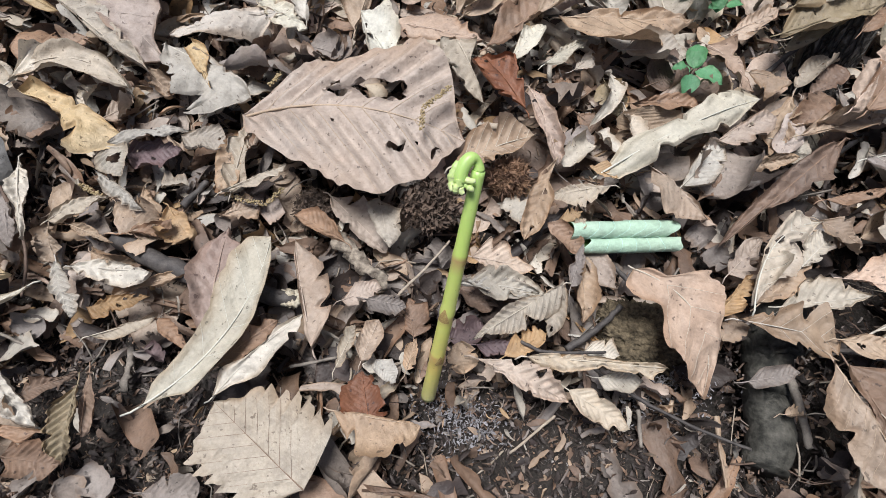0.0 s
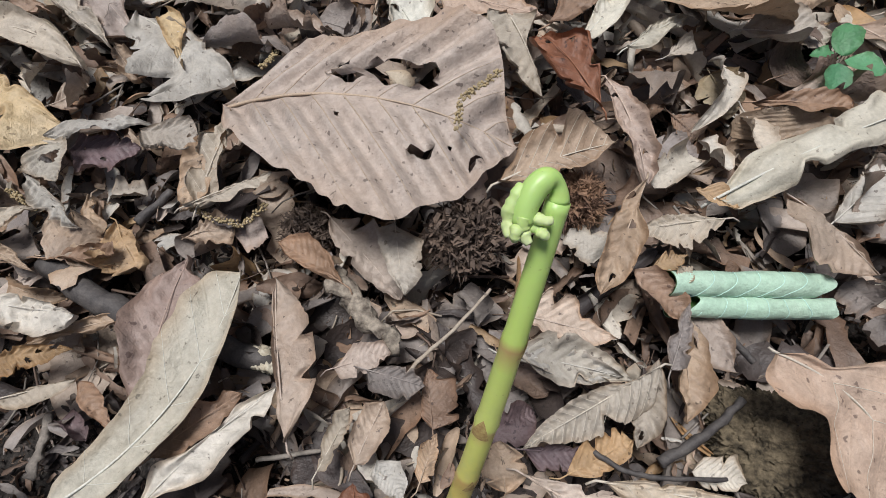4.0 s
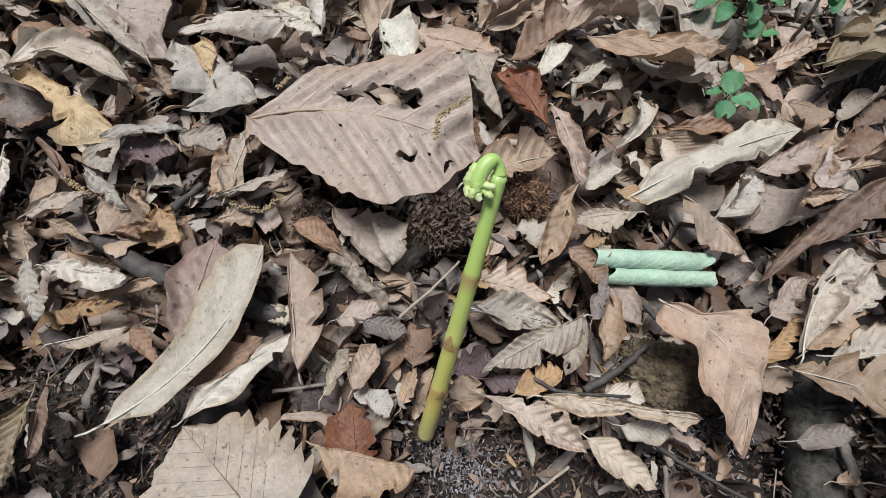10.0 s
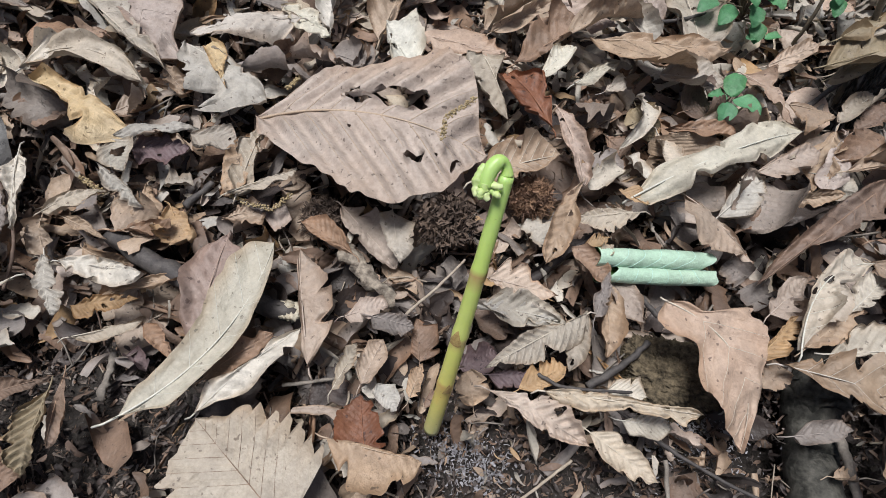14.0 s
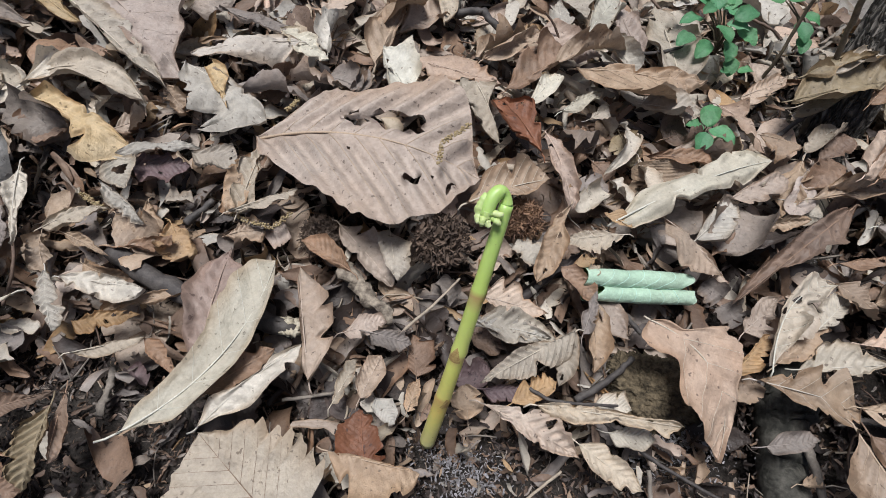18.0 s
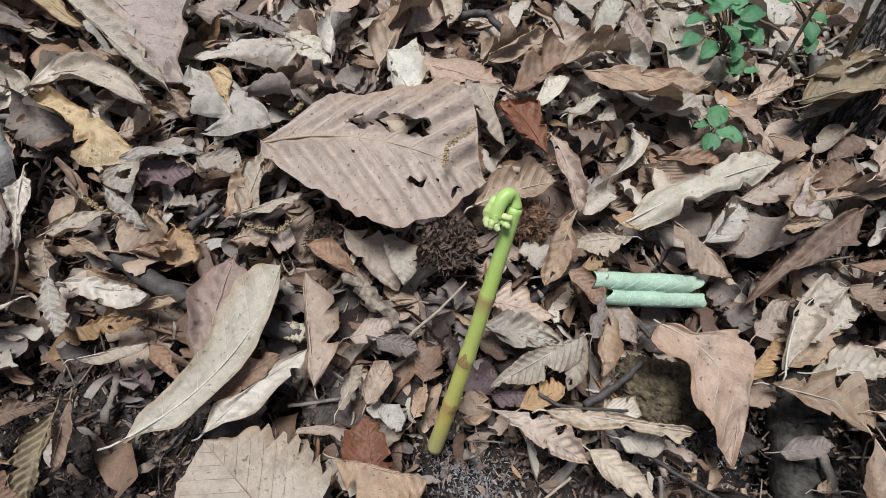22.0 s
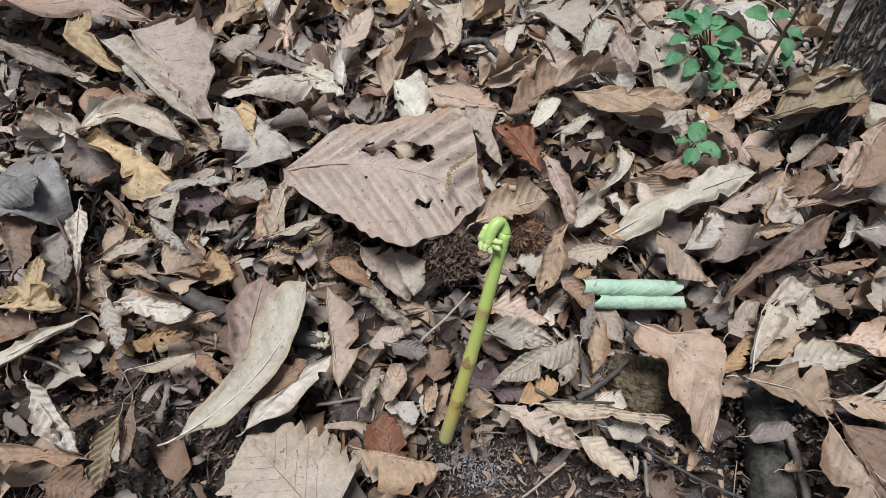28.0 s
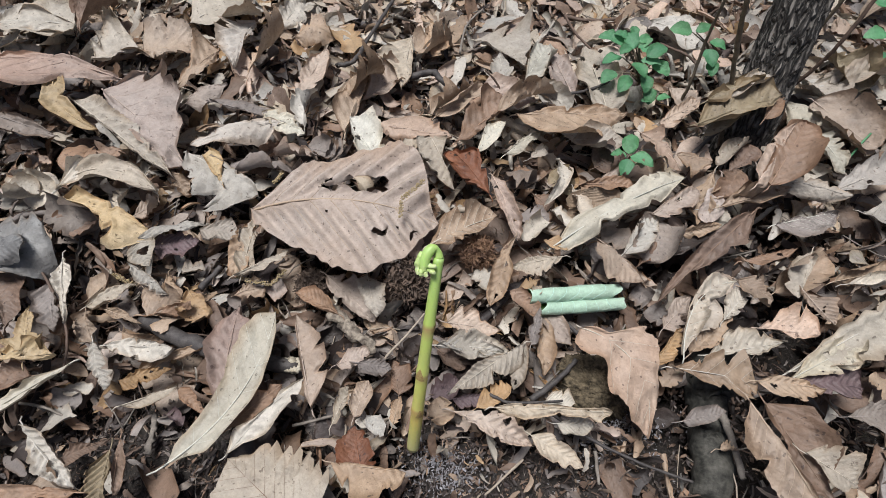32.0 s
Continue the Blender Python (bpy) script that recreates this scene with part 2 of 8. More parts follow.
def part(name, bm, material, parent, label=""):
    me = bpy.data.meshes.new(name)
    bm.to_mesh(me)
    bm.free()
    me.materials.append(material)
    me.polygons.foreach_set("use_smooth", [True] * len(me.polygons))
    ob = new(name, me)
    ob.parent = parent
    if label:
        ob["label"] = label
    return ob


def tube(points, radii, sides=8, squash=1.0, cap=True, knobs=0.0, seed=0):
    """Vertices and faces of a tapering, bent rod through the points."""
    pts = [Vector(p) for p in points]
    rng = random.Random(seed)
    verts, faces = [], []
    prev = None
    for i, p in enumerate(pts):
        d = (pts[min(i + 1, len(pts) - 1)] - pts[max(i - 1, 0)]).normalized()
        if prev is None:
            a = d.cross(Vector((0, 0, 1)))
            if a.length < 1e-3:
                a = Vector((1, 0, 0))
            a.normalize()
        else:
            a = (prev - d * prev.dot(d)).normalized()
        prev = a
        b = d.cross(a)
        for k in range(sides):
            w = 2 * math.pi * k / sides
            r = radii[i] * (1 + knobs * (rng.random() - 0.5))
            verts.append(p + a * math.cos(w) * r + b * math.sin(w) * r * squash)
    for i in range(len(pts) - 1):
        for k in range(sides):
            q = (k + 1) % sides
            faces.append((i * sides + k, i * sides + q, (i + 1) * sides + q, (i + 1) * sides + k))
    if cap:
        faces.append(tuple(reversed(range(sides))))
        faces.append(tuple(range((len(pts) - 1) * sides, len(pts) * sides)))
    return verts, faces


def wobble(x, y, seed, scale):
    """Smooth wave field, about -1 to 1."""
    a = seed * 1.7
    return (np.sin(x * 2.1 * scale + a) * np.cos(y * 1.7 * scale + 2.3 * a) + 0.6 * np.sin(x * 4.3 * scale + 1.1 * y * scale + 3.1 * a)
            + 0.35 * np.sin(7.7 * scale * y - 3.0 * x * scale + 0.7 * a)) / 1.6


def outline(kind, s, side, seed, lobes, tears=0, edge=None, teeth=None):
    """Half-width of a blade along its length, at most about 1."""
    a = seed * 2.37 + side
    if kind == "drawn":
        knots = edge[0] if side > 0 else edge[1]
        k0, k1 = (0.0, *(k for k, _ in knots), 1.0), (0.0, *(w for _, w in knots), 0.0)
        e = sum(np.interp(np.clip(s + d, 0, 1), k0, k1) for d in (-0.025, -0.012, 0, 0.012, 0.025)) / 5 * np.clip(np.minimum(s, 1 - s) / 0.03, 0, 1) ** 0.5
        if teeth:
            f = (s * teeth[0] + 0.15 * side) % 1.0
            e = e * (1 - teeth[1] * (1 - f) ** 1.4)
    elif kind == "chestnut":
        e = np.clip(np.sin(np.pi * s ** 0.92), 0, 1) ** 0.72
        teeth = 15
        e = e * (1 - 0.07 * (1 - (s * teeth + 0.2 * side) % 1.0))
    elif kind == "oak":
        e = np.clip(2.02 * s ** 1.15 * (1 - s) ** 0.5, 0, 1.1)
        e = e * (0.9 + (0.06 + 0.03 * math.sin(seed)) * np.cos(2 * np.pi * (s * (4.5 + (seed * 0.37) % 2) + 0.1 * side)))
    elif kind == "lobed":
        e = 0.34 * np.clip(np.sin(np.pi * s ** 0.85), 0, 1) ** 0.6
        for at, sd, amp, wide in lobes:
            if sd == side:
                u = np.clip(1 - np.abs(s - at) / wide, 0, 1)
                e = np.maximum(e, amp * u ** 0.75)
    elif kind == "ovate":
        e = np.clip(np.sin(np.pi * s ** 0.8), 0, 1) ** 0.7
    else:
        rng = random.Random(seed * 7 + side)
        kx = [0, 0.12, 0.3, 0.45, 0.6, 0.8, 0.92, 1.0]
        e = np.interp(s, kx, [rng.uniform(0, 0.4)] + [rng.uniform(0.45, 1.0) for _ in range(6)] + [rng.uniform(0, 0.3)])
    e = e * (1 + 0.03 * np.sin(31 * s + a * 5 + 2 * np.sin(9 * s + a)) + 0.03 * np.sin(12 * s + a) + 0.018 * np.sin(71 * s + 3 * a + 3 * np.sin(13 * s + 2 * a)))
    rng = random.Random(seed * 13 + side)
    for _ in range(rng.randint(0, tears)):
        c, w, d = rng.uniform(0.12, 0.95), rng.uniform(0.02, 0.07), rng.uniform(0.15, 0.6)
        e = e * (1 - d * np.clip(1 - np.abs(s - c) / w, 0, 1) ** 0.6)
    return e


def blade(kind, length, wl, wr, cl=20, cr=20, bow=0.0, sway=0.0, tip=0.0, twist=0.0, wave=0.004, pleat=0.0013, veins=9,
          nu=44, nv=7, holes=(), lobes=(), seed=0, start=0.0, stop=1.0, tears=2, crumple=0.0018, ruffle=0.09, fold=10, edge=None, teeth=None, lip=(0, 0)):
    """A leaf blade: its midrib runs along +x from the origin. cl, cr: degrees through which each side curls up; lip: degrees through which each rim rolls over."""
    s = np.linspace(start, stop, nu + 1)
    su = (s - start) / (stop - start)
    # the midrib's line: bow up, sway aside, the last part bent up by tip degrees
    bend = np.radians(tip) * np.clip((su - 0.5) / 0.5, 0, 1) ** 1.5
    step = length / nu
    mx = np.concatenate([[0], np.cumsum(np.cos(bend[1:]) * step)])
    mz = np.concatenate([[0], np.cumsum(np.sin(bend[1:]) * step)]) + bow * 4 * su * (1 - su)
    my = sway * 4 * su * (1 - su)
    t = np.concatenate([-np.linspace(1, 0, nv + 1)[:-1] ** 0.9, [0], np.linspace(0, 1, nv + 1)[1:] ** 0.9])
    verts = np.zeros((nu + 1, 2 * nv + 1, 3))
    vein = np.zeros((nu + 1, 2 * nv + 1))
    rim = np.zeros((nu + 1, 2 * nv + 1))
    hl = outline(kind, s, 1, seed, lobes, tears, edge, teeth) * wl
    hr = outline(kind, s, -1, seed, lobes, tears, edge, teeth) * wr
    for j, tj in enumerate(t):
        h, w, c = (hl, wl, radians(cl)) if tj >= 0 else (hr, wr, radians(cr))
        a = np.abs(tj) * h
        c = c if abs(c) > 1e-3 else 1e-3
        k = c / max(w, 1e-6)
        ph = k * a * (0.55 + 0.45 * a / max(w, 1e-6))
        y = np.where(np.abs(ph) < 1e-6, a, a * np.sinc(ph / 2 / np.pi) * np.cos(ph / 2))
        z = a * np.sinc(ph / 2 / np.pi) * np.sin(ph / 2)
        over = radians(lip[0] if tj >= 0 else lip[1]) * (0.75 + 0.25 * np.sin(5 * s + seed))
        if lip[0 if tj >= 0 else 1]:
            # the outer fifth of the side rolls up into a scroll
            a0 = 0.78 * h
            b = np.clip(a - a0, 0, None)
            ph0 = k * a0 * (0.55 + 0.45 * a0 / max(w, 1e-6))
            y0, z0 = a0 * np.sinc(ph0 / 2 / np.pi) * np.cos(ph0 / 2), a0 * np.sinc(ph0 / 2 / np.pi) * np.sin(ph0 / 2)
            rr = 0.22 * h / np.maximum(over, 0.2)
            w1 = b / np.maximum(rr, 1e-6)
            y = np.where(b > 0, y0 + rr * (np.sin(ph0 + w1) - np.sin(ph0)), y)
            z = np.where(b > 0, z0 - rr * (np.cos(ph0 + w1) - np.cos(ph0)), z)
        v = s * veins - 0.85 * veins * a / length
        f = np.abs((v % 1.0) - 0.5) * 2
        ridge = -0.5 * pleat * np.cos(np.pi * f) * np.minimum(1, np.abs(tj) * 4) * (1 - 0.75 * tj ** 4)
        ex = wobble(s * 3 + seed, tj * 1.2 + 0 * s, seed, 1.0) * wave * (0.25 + 0.75 * tj * tj)
        tw = np.radians(twist) * (su - 0.5)
        for q in range(4):
            w1, w2 = math.cos(seed * 2.1 + q * 1.9), math.sin(seed * 2.1 + q * 1.9)
            ex = ex + crumple * (0.7 ** q) * (np.abs(np.sin((w1 * s * length + w2 * tj * h) * (70 + 55 * q) + seed * 0.9 + q)) - 0.6)
        ex = ex + ruffle * h * np.abs(tj) ** 3 * np.sin(s * (14 + seed % 7) + seed + (0 if tj >= 0 else 2.1)) * (0.6 + 0.4 * np.sin(s * 5 + seed))
        z = z + ridge + ex
        fd = radians(fold) * (1 if tj != 0 else 0)
        y, z = y * math.cos(fd) - z * math.sin(fd), y * math.sin(fd) + z * math.cos(fd)
        y = y * (1 if tj >= 0 else -1)
        slant = 0.12 * a
        verts[:, j, 0] = mx + slant * np.cos(bend) * (kind != "frag")
        verts[:, j, 1] = my + y * np.cos(tw) - z * np.sin(tw)
        verts[:, j, 2] = mz + y * np.sin(tw) + z * np.cos(tw)
        vein[:, j] = v + 0.5
        rim[:, j] = np.abs(tj)
    n2 = 2 * nv + 1
    drop = np.zeros((nu + 1, n2), bool)
    if holes:
        flat = np.zeros((nu + 1, n2, 2))
        flat[:, :, 0] = (s * 1.0)[:, None]
        flat[:, :, 1] = t[None, :]
        for hs, ht, rs, rt in holes:
            d0 = (flat[:, :, 0] - hs) / rs
            d1 = (flat[:, :, 1] - ht) / rt
            ang = np.arctan2(d1, d0)
            rad = 1 + 0.18 * np.sin(3 * ang + seed + hs * 9) + 0.1 * np.sin(7 * ang + 2 * seed)
            rho = np.hypot(d0, d1) / rad
            inside = rho < 1
            # draw the rim onto the hole's edge
            push = np.where(inside & (rho > 0.05), 1 / np.maximum(rho, 0.3), 1.0)
            ci = int(np.clip(round((hs - start) / (stop - start) * nu), 0, nu))
            cj = int(np.argmin(np.abs(t - ht)))
            mid = verts[ci, cj].copy()
            lip = inside & (rho > 0.45)
            new_xyz = mid + (verts - mid) * push[:, :, None]
            verts = np.where(lip[:, :, None], new_xyz, verts)
            drop |= inside
    idx = np.arange((nu + 1) * n2).reshape(nu + 1, n2)
    faces = []
    for i in range(nu):
        for j in range(n2 - 1):
            if drop[i, j] and drop[i + 1, j] and drop[i, j + 1] and drop[i + 1, j + 1]:
                continue
            faces.append((int(idx[i, j]), int(idx[i + 1, j]), int(idx[i + 1, j + 1]), int(idx[i, j + 1])))
    line = np.stack([mx, my, mz], 1)
    return verts.reshape(-1, 3), faces, vein.reshape(-1), line, rim.reshape(-1)


KIND = {"chestnut": ("chestnut_leaf", "toothed chestnut leaf"), "oak": ("oak_leaf", "wavy oak leaf"),
        "lobed": ("oak_leaf", "lobed oak leaf"), "ovate": ("oval_leaf", "smooth oval leaf"), "frag": ("leaf_fragment", "torn leaf fragment")}


def blade_object(name, data, material, parent=None):
    verts, faces, vein, _, rim = data
    ob = mesh_object(name, verts, faces, material, parent)
    at = ob.data.attributes.new("rim", 'FLOAT', 'POINT')
    at.data.foreach_set("value", rim.astype(np.float32))
    at = ob.data.attributes.new("vein", 'FLOAT', 'POINT')
    at.data.foreach_set("value", vein.astype(np.float32))
    return ob


def leaf(kind, x, y, z, yaw, pitch, roll, length, width, tone, cl=20, cr=20, part_l=1.0, part_r=1.0, stalk=0.007, ribs=False, label="", **more):
    """A fallen leaf: its stalk end at x, y, z, its midrib towards yaw and pitch degrees, rolled about it."""
    global LEAVES
    LEAVES += 1
    seed = more.pop("seed", LEAVES)
    rib = more.pop("rib", 1.0)
    of = more.pop("of", kind)
    rib_tone = more.pop("rib_tone", tone)
    data = blade(kind, length, width / 2 * part_l, width / 2 * part_r, cl, cr, seed=seed, **more)
    m = pose(x, y, z, 0, 0, yaw) @ pose(0, 0, 0, 0, -pitch, 0) @ pose(0, 0, 0, roll, 0, 0)
    name, what = KIND[of]
    curl = abs(cl) + abs(cr)
    label = label.strip()
    state = "tightly rolled" if curl > 300 else "strongly curled" if curl > 120 else "curled" if curl > 60 else "nearly flat"
    label = label or "%s %s dry %s on the litter" % (state, WORDS[tone], what)
    if of == "frag":
        ob = blade_object(name, data, LEAF[tone])
        ob.matrix_world = m
        return tagged(ob, label, "leaf", "fallen leaves")
    top = tagged(new(name), label, "leaf", "fallen leaves")
    top.empty_display_size = 0.01
    top.matrix_world = m
    blade_object("blade", data, LEAF[tone], top)
    line = data[3]
    pts = [Vector(p) + Vector((0, 0, 0.0003)) for p in line[::3]]
    d = (pts[0] - pts[1]).normalized()
    if stalk:
        pts = [pts[0] + d * stalk + Vector((0, stalk * 0.3 * math.sin(seed), -0.15 * stalk)), pts[0] + d * stalk * 0.5 + Vector((0, 0, 0.0004))] + pts
    k = len(pts)
    r0 = rib * (0.00025 + 0.0042 * min(length, 0.16))
    v, f = tube(pts, [r0 * (1 - 0.8 * i / k) for i in range(k)], 5)
    mesh_object("midrib", v, f, RIB[rib_tone], top)
    if ribs:
        nu, nv2 = more.get("nu", 44), 2 * more.get("nv", 7) + 1
        grid = data[0].reshape(nu + 1, nv2, 3)
        nv, n = nv2 // 2, more.get("veins", 9)
        vv = data[2].reshape(nu + 1, nv2) - 0.5
        for side in (1, -1):
            for q in range(1, n):
                pts = []
                for j in range(nv + 1):
                    col = nv + side * j
                    i = float(np.interp(q, vv[:, col], np.arange(nu + 1), left=-1, right=-1))
                    if i < 0 or any(((i / nu - hs) / rs) ** 2 + (((j / nv) ** 0.9 * side - ht) / rt) ** 2 < 1 for hs, ht, rs, rt in more.get("holes", ())):
                        break
                    k = min(int(i), nu - 1)
                    p = grid[k, col] * (1 - i + k) + grid[k + 1, col] * (i - k)
                    pts.append(Vector(p) + Vector((0, 0, 0.00004)))
                if len(pts) > 3:
                    v, f = tube(pts, [r0 * 0.30 * (1 - 0.7 * i / len(pts)) for i in range(len(pts))], 4, cap=False)
                    mesh_object("side_vein", v, f, RIB[rib_tone], top)
    return top


LEAVES = 0

# ---- the forest floor ----
side = np.sinh(np.linspace(-1, 1, 181) * 9.0) / math.sinh(9.0) * 200
near = np.linspace(-1, 1, 181) * 1.1
side = near + side
gx, gy = np.meshgrid(side, side + 0.25, indexing="ij")
gz = np.zeros_like(gx)
for i in range(181):
    for j in range(181):
        px, py = float(gx[i, j]), float(gy[i, j])
        gz[i, j] = relief(px, py) - 0.038 + 0.026 * bare(px, py)
        if abs(px) < 1.6 and abs(py) < 2:
            gz[i, j] += 0.004 * noise.noise((px * 22, py * 22, 0.3)) + 0.003 * noise.noise((px * 70, py * 70, 1.3)) + 0.002 * noise.noise((px * 160, py * 160, 2.3))
gi = np.arange(181 * 181).reshape(181, 181)
gf = [(int(gi[i, j]), int(gi[i + 1, j]), int(gi[i + 1, j + 1]), int(gi[i, j + 1])) for i in range(180) for j in range(180)]


def soil_material():
    m, n, l = nodes_of("leaf_mould_soil")
    vec = n.new("ShaderNodeTexCoord").outputs["Object"]
    a = noise_node(n, l, vec, 60, 5, 0.7)
    b = noise_node(n, l, vec, 380, 4, 0.7)
    c = noise_node(n, l, vec, 14, 3, 0.6)
    d = noise_node(n, l, vec, 230, 3, 0.8)
    col = mix_node(n, l, ramp(n, l, a, 0.3, 0.7), (0.018, 0.015, 0.013), (0.045, 0.037, 0.032))
    col = mix_node(n, l, ramp(n, l, b, 0.5, 0.75), col, (0.10, 0.08, 0.068))
    col = mix_node(n, l, math_node(n, l, 'MULTIPLY', ramp(n, l, d, 0.62, 0.7), ramp(n, l, c, 0.52, 0.6)), col, (0.42, 0.4, 0.4))
    bs = n["Principled BSDF"]
    l.new(col, bs.inputs["Base Color"])
    bs.inputs["Roughness"].default_value = 0.85
    bump = n.new("ShaderNodeBump")
    bump.inputs["Distance"].default_value = 0.004
    l.new(math_node(n, l, 'ADD', b, math_node(n, l, 'MULTIPLY', d, 0.6)), bump.inputs["Height"])
    l.new(bump.outputs[0], bs.inputs["Normal"])
    return m


ground = mesh_object("ground", np.stack([gx, gy, gz], -1).reshape(-1, 3), gf, soil_material())
tagged(ground, "dark brown soil of leaf mould with pale crumbs", "ground", kind="structure")

# ---- the green fern shoot ----
def green_material(name, stops, gloss=0.4, thin=0.12):
    """Colour runs along the mesh's 'along' attribute."""
    m, n, l = nodes_of(name)
    at = n.new("ShaderNodeAttribute")
    at.attribute_name = "along"
    cr = n.new("ShaderNodeValToRGB")
    while len(cr.color_ramp.elements) < len(stops):
        cr.color_ramp.elements.new(0.5)
    for e, (p, c) in zip(cr.color_ramp.elements, stops):
        e.position, e.color = p, (*c, 1)
    l.new(at.outputs["Fac"], cr.inputs[0])
    vec = n.new("ShaderNodeTexCoord").outputs["Object"]
    b = noise_node(n, l, vec, 300, 3, 0.6)
    sp = noise_node(n, l, vec, 520, 2, 0.5)
    col = mix_node(n, l, math_node(n, l, 'MULTIPLY', ramp(n, l, b, 0.4, 0.8), 0.3), cr.outputs[0], (0.42, 0.5, 0.16))
    col = mix_node(n, l, math_node(n, l, 'MULTIPLY', ramp(n, l, sp, 0.7, 0.76), 0.3), col, (0.16, 0.1, 0.03))
    bs = n["Principled BSDF"]
    l.new(col, bs.inputs["Base Color"])
    bs.inputs["Roughness"].default_value = gloss
    bs.inputs["Subsurface Weight"].default_value = 0.15
    bs.inputs["Subsurface Radius"].default_value = (0.003, 0.004, 0.001)
    bs.inputs["Subsurface Scale"].default_value = 0.5
    return m


def along_attribute(ob, values):
    at = ob.data.attributes.new("along", 'FLOAT', 'POINT')
    at.data.foreach_set("value", np.array(values, np.float32))


def shoot():
    base, top = Vector((0.0001, -0.0023, 0.0118)), Vector((0.0157, 0.0985, 0.1390))
    base.z -= 0.004
    thing = tagged(new("fern_shoot"), "yellow-green fern shoot with a coiled tip rising from the litter", "fern shoot")
    thing.location = base
    mat = green_material("shoot_skin", [(0.0, (0.60, 0.56, 0.27)), (0.16, (0.66, 0.60, 0.19)), (0.22, (0.66, 0.54, 0.16)), (0.285, (0.52, 0.34, 0.12)), (0.30, (0.64, 0.60, 0.18)), (0.44, (0.58, 0.60, 0.16)), (0.485, (0.50, 0.38, 0.15)), (0.50, (0.56, 0.62, 0.18)), (0.66, (0.46, 0.56, 0.15)), (0.715, (0.40, 0.27, 0.12)), (0.735, (0.46, 0.60, 0.15)), (1.0, (0.40, 0.60, 0.18))])
    d = top - base
    right = Vector((1, 0.18, 0)).normalized()
    pts, rad, al = [], [], []
    n = 60
    nodes_at = (0.27, 0.5, 0.72)
    for i in range(n + 1):
        s = i / n
        p = d * s + Vector((0, -0.006, 0.006)) * math.sin(math.pi * s)
        r = 0.0048 - 0.0015 * s
        for q in nodes_at:
            r *= 1 + 0.10 * math.exp(-((s - q) / 0.012) ** 2) + (0.03 if s > q and s < q + 0.03 else 0)
        pts.append(p)
        rad.append(r)
        al.append(s)
    v, f = tube(pts, rad, 14)
    stem = mesh_object("stem", v, f, mat, thing)
    along_attribute(stem, [a for a in al for _ in range(14)])
    # the hook: up, over to the left and down, thickest past the bend
    up = d.normalized()
    left = -right
    hook, hr = [], []
    rise, near = Vector((0.0, 0.83, 0.56)), Vector((0.0, -0.56, 0.83))
    for i in range(31):
        t = i / 30
        w = math.pi * 1.05 * t
        hook.append(d + left * 0.0041 * (1 - math.cos(w)) + rise * (0.0070 * math.sin(w) - 0.0040 * t ** 1.6) + near * 0.004 * t)
        hr.append(0.0030 - 0.0008 * math.sin(math.pi * min(1, t * 2.2)) + 0.0008 * math.sin(math.pi * max(0, t - 0.25) / 0.9) - 0.0006 * t)
    v, f = tube(hook, hr, 18, knobs=0.02, seed=4)
    tip = mesh_object("coiled_tip", v, f, mat, thing, label="pale green hooked tip")
    along_attribute(tip, [1.0 - 0.06 * math.exp(-((k // 18) / 30 - 0.1) ** 2 / 0.004) for k in range(len(v))])
    pale = green_material("frond_bud_skin", [(0.0, (0.42, 0.58, 0.20)), (0.6, (0.50, 0.62, 0.26)), (1.0, (0.60, 0.68, 0.36))], 0.5)
    # clenched leaflets: a long lobed one at the outer side, short ones under the bend
    fingers = [(hook[18] + left * 0.0040, -rise * 0.0130 + left * 0.0014 + near * 0.002, 0.0022, 0.0014), (hook[28] + near * 0.0015, -rise * 0.0066 + right * 0.0024, 0.0022, 0.0010),
               (hook[28] + right * 0.0016 + near * 0.001, -rise * 0.0010 + right * 0.0056, 0.0019, 0.0014), (hook[29] + right * 0.0020 - rise * 0.0015 + near * 0.001, -rise * 0.0030 + right * 0.0046, 0.0017, -0.0008),
               (hook[29] + left * 0.0004 + near * 0.002, -rise * 0.0054 + left * 0.0008, 0.0017, 0.0006)]
    for k, (p, run, r, sag) in enumerate(fingers):
        pts, rad = [], []
        for q in range(25):
            t = q / 24
            pts.append(p + run * t + left * sag * math.sin(math.pi * t) + near * 0.0006 * math.sin(7 * t + k))
            rad.append(0.84 * r * (0.35 + 0.75 * math.sin(math.pi * (0.16 + 0.74 * t))) * (1 + 0.10 * math.sin(17 * t + 2 * k) + 0.05 * math.sin(43 * t + k)))
        v, f = tube(pts, rad, 14, squash=0.85)
        for q in range(len(v)):
            v[q] = v[q] + (v[q] - pts[q // 14]) * 0.22 * noise.noise(v[q] * 700)
        ob = mesh_object("frond_bud", v, f, pale, thing, label="pale green clenched frond bud")
        along_attribute(ob, [(q // 14) / 24 for q in range(len(v))])
    # brown scale scars clasping the nodes
    scale = plain_material("node_scale", (0.46, 0.36, 0.14), (0.30, 0.19, 0.08), 400, 0.55, 0.0003)
    for at, turn, wide, tall in ((0.27, -1.3, 0.55, 0.05), (0.49, -2.1, 0.9, 0.06), (0.715, -0.4, 0.8, 0.04)):
        verts, faces = [], []
        for i in range(9):
            t = i / 8
            s = at + tall * (t - 0.35)
            p = d * s + Vector((0, -0.006, 0.006)) * math.sin(math.pi * s)
            r = (0.0048 - 0.0015 * s) * 1.06 + 0.00025 * math.sin(math.pi * t)
            e1 = (right - up * right.dot(up)).normalized()
            e2 = up.cross(e1)
            half = wide * (1 - t) ** 0.8
            for k in range(9):
                w = turn + half * (k / 4 - 1)
                verts.append(p + (e1 * math.cos(w) + e2 * math.sin(w)) * r)
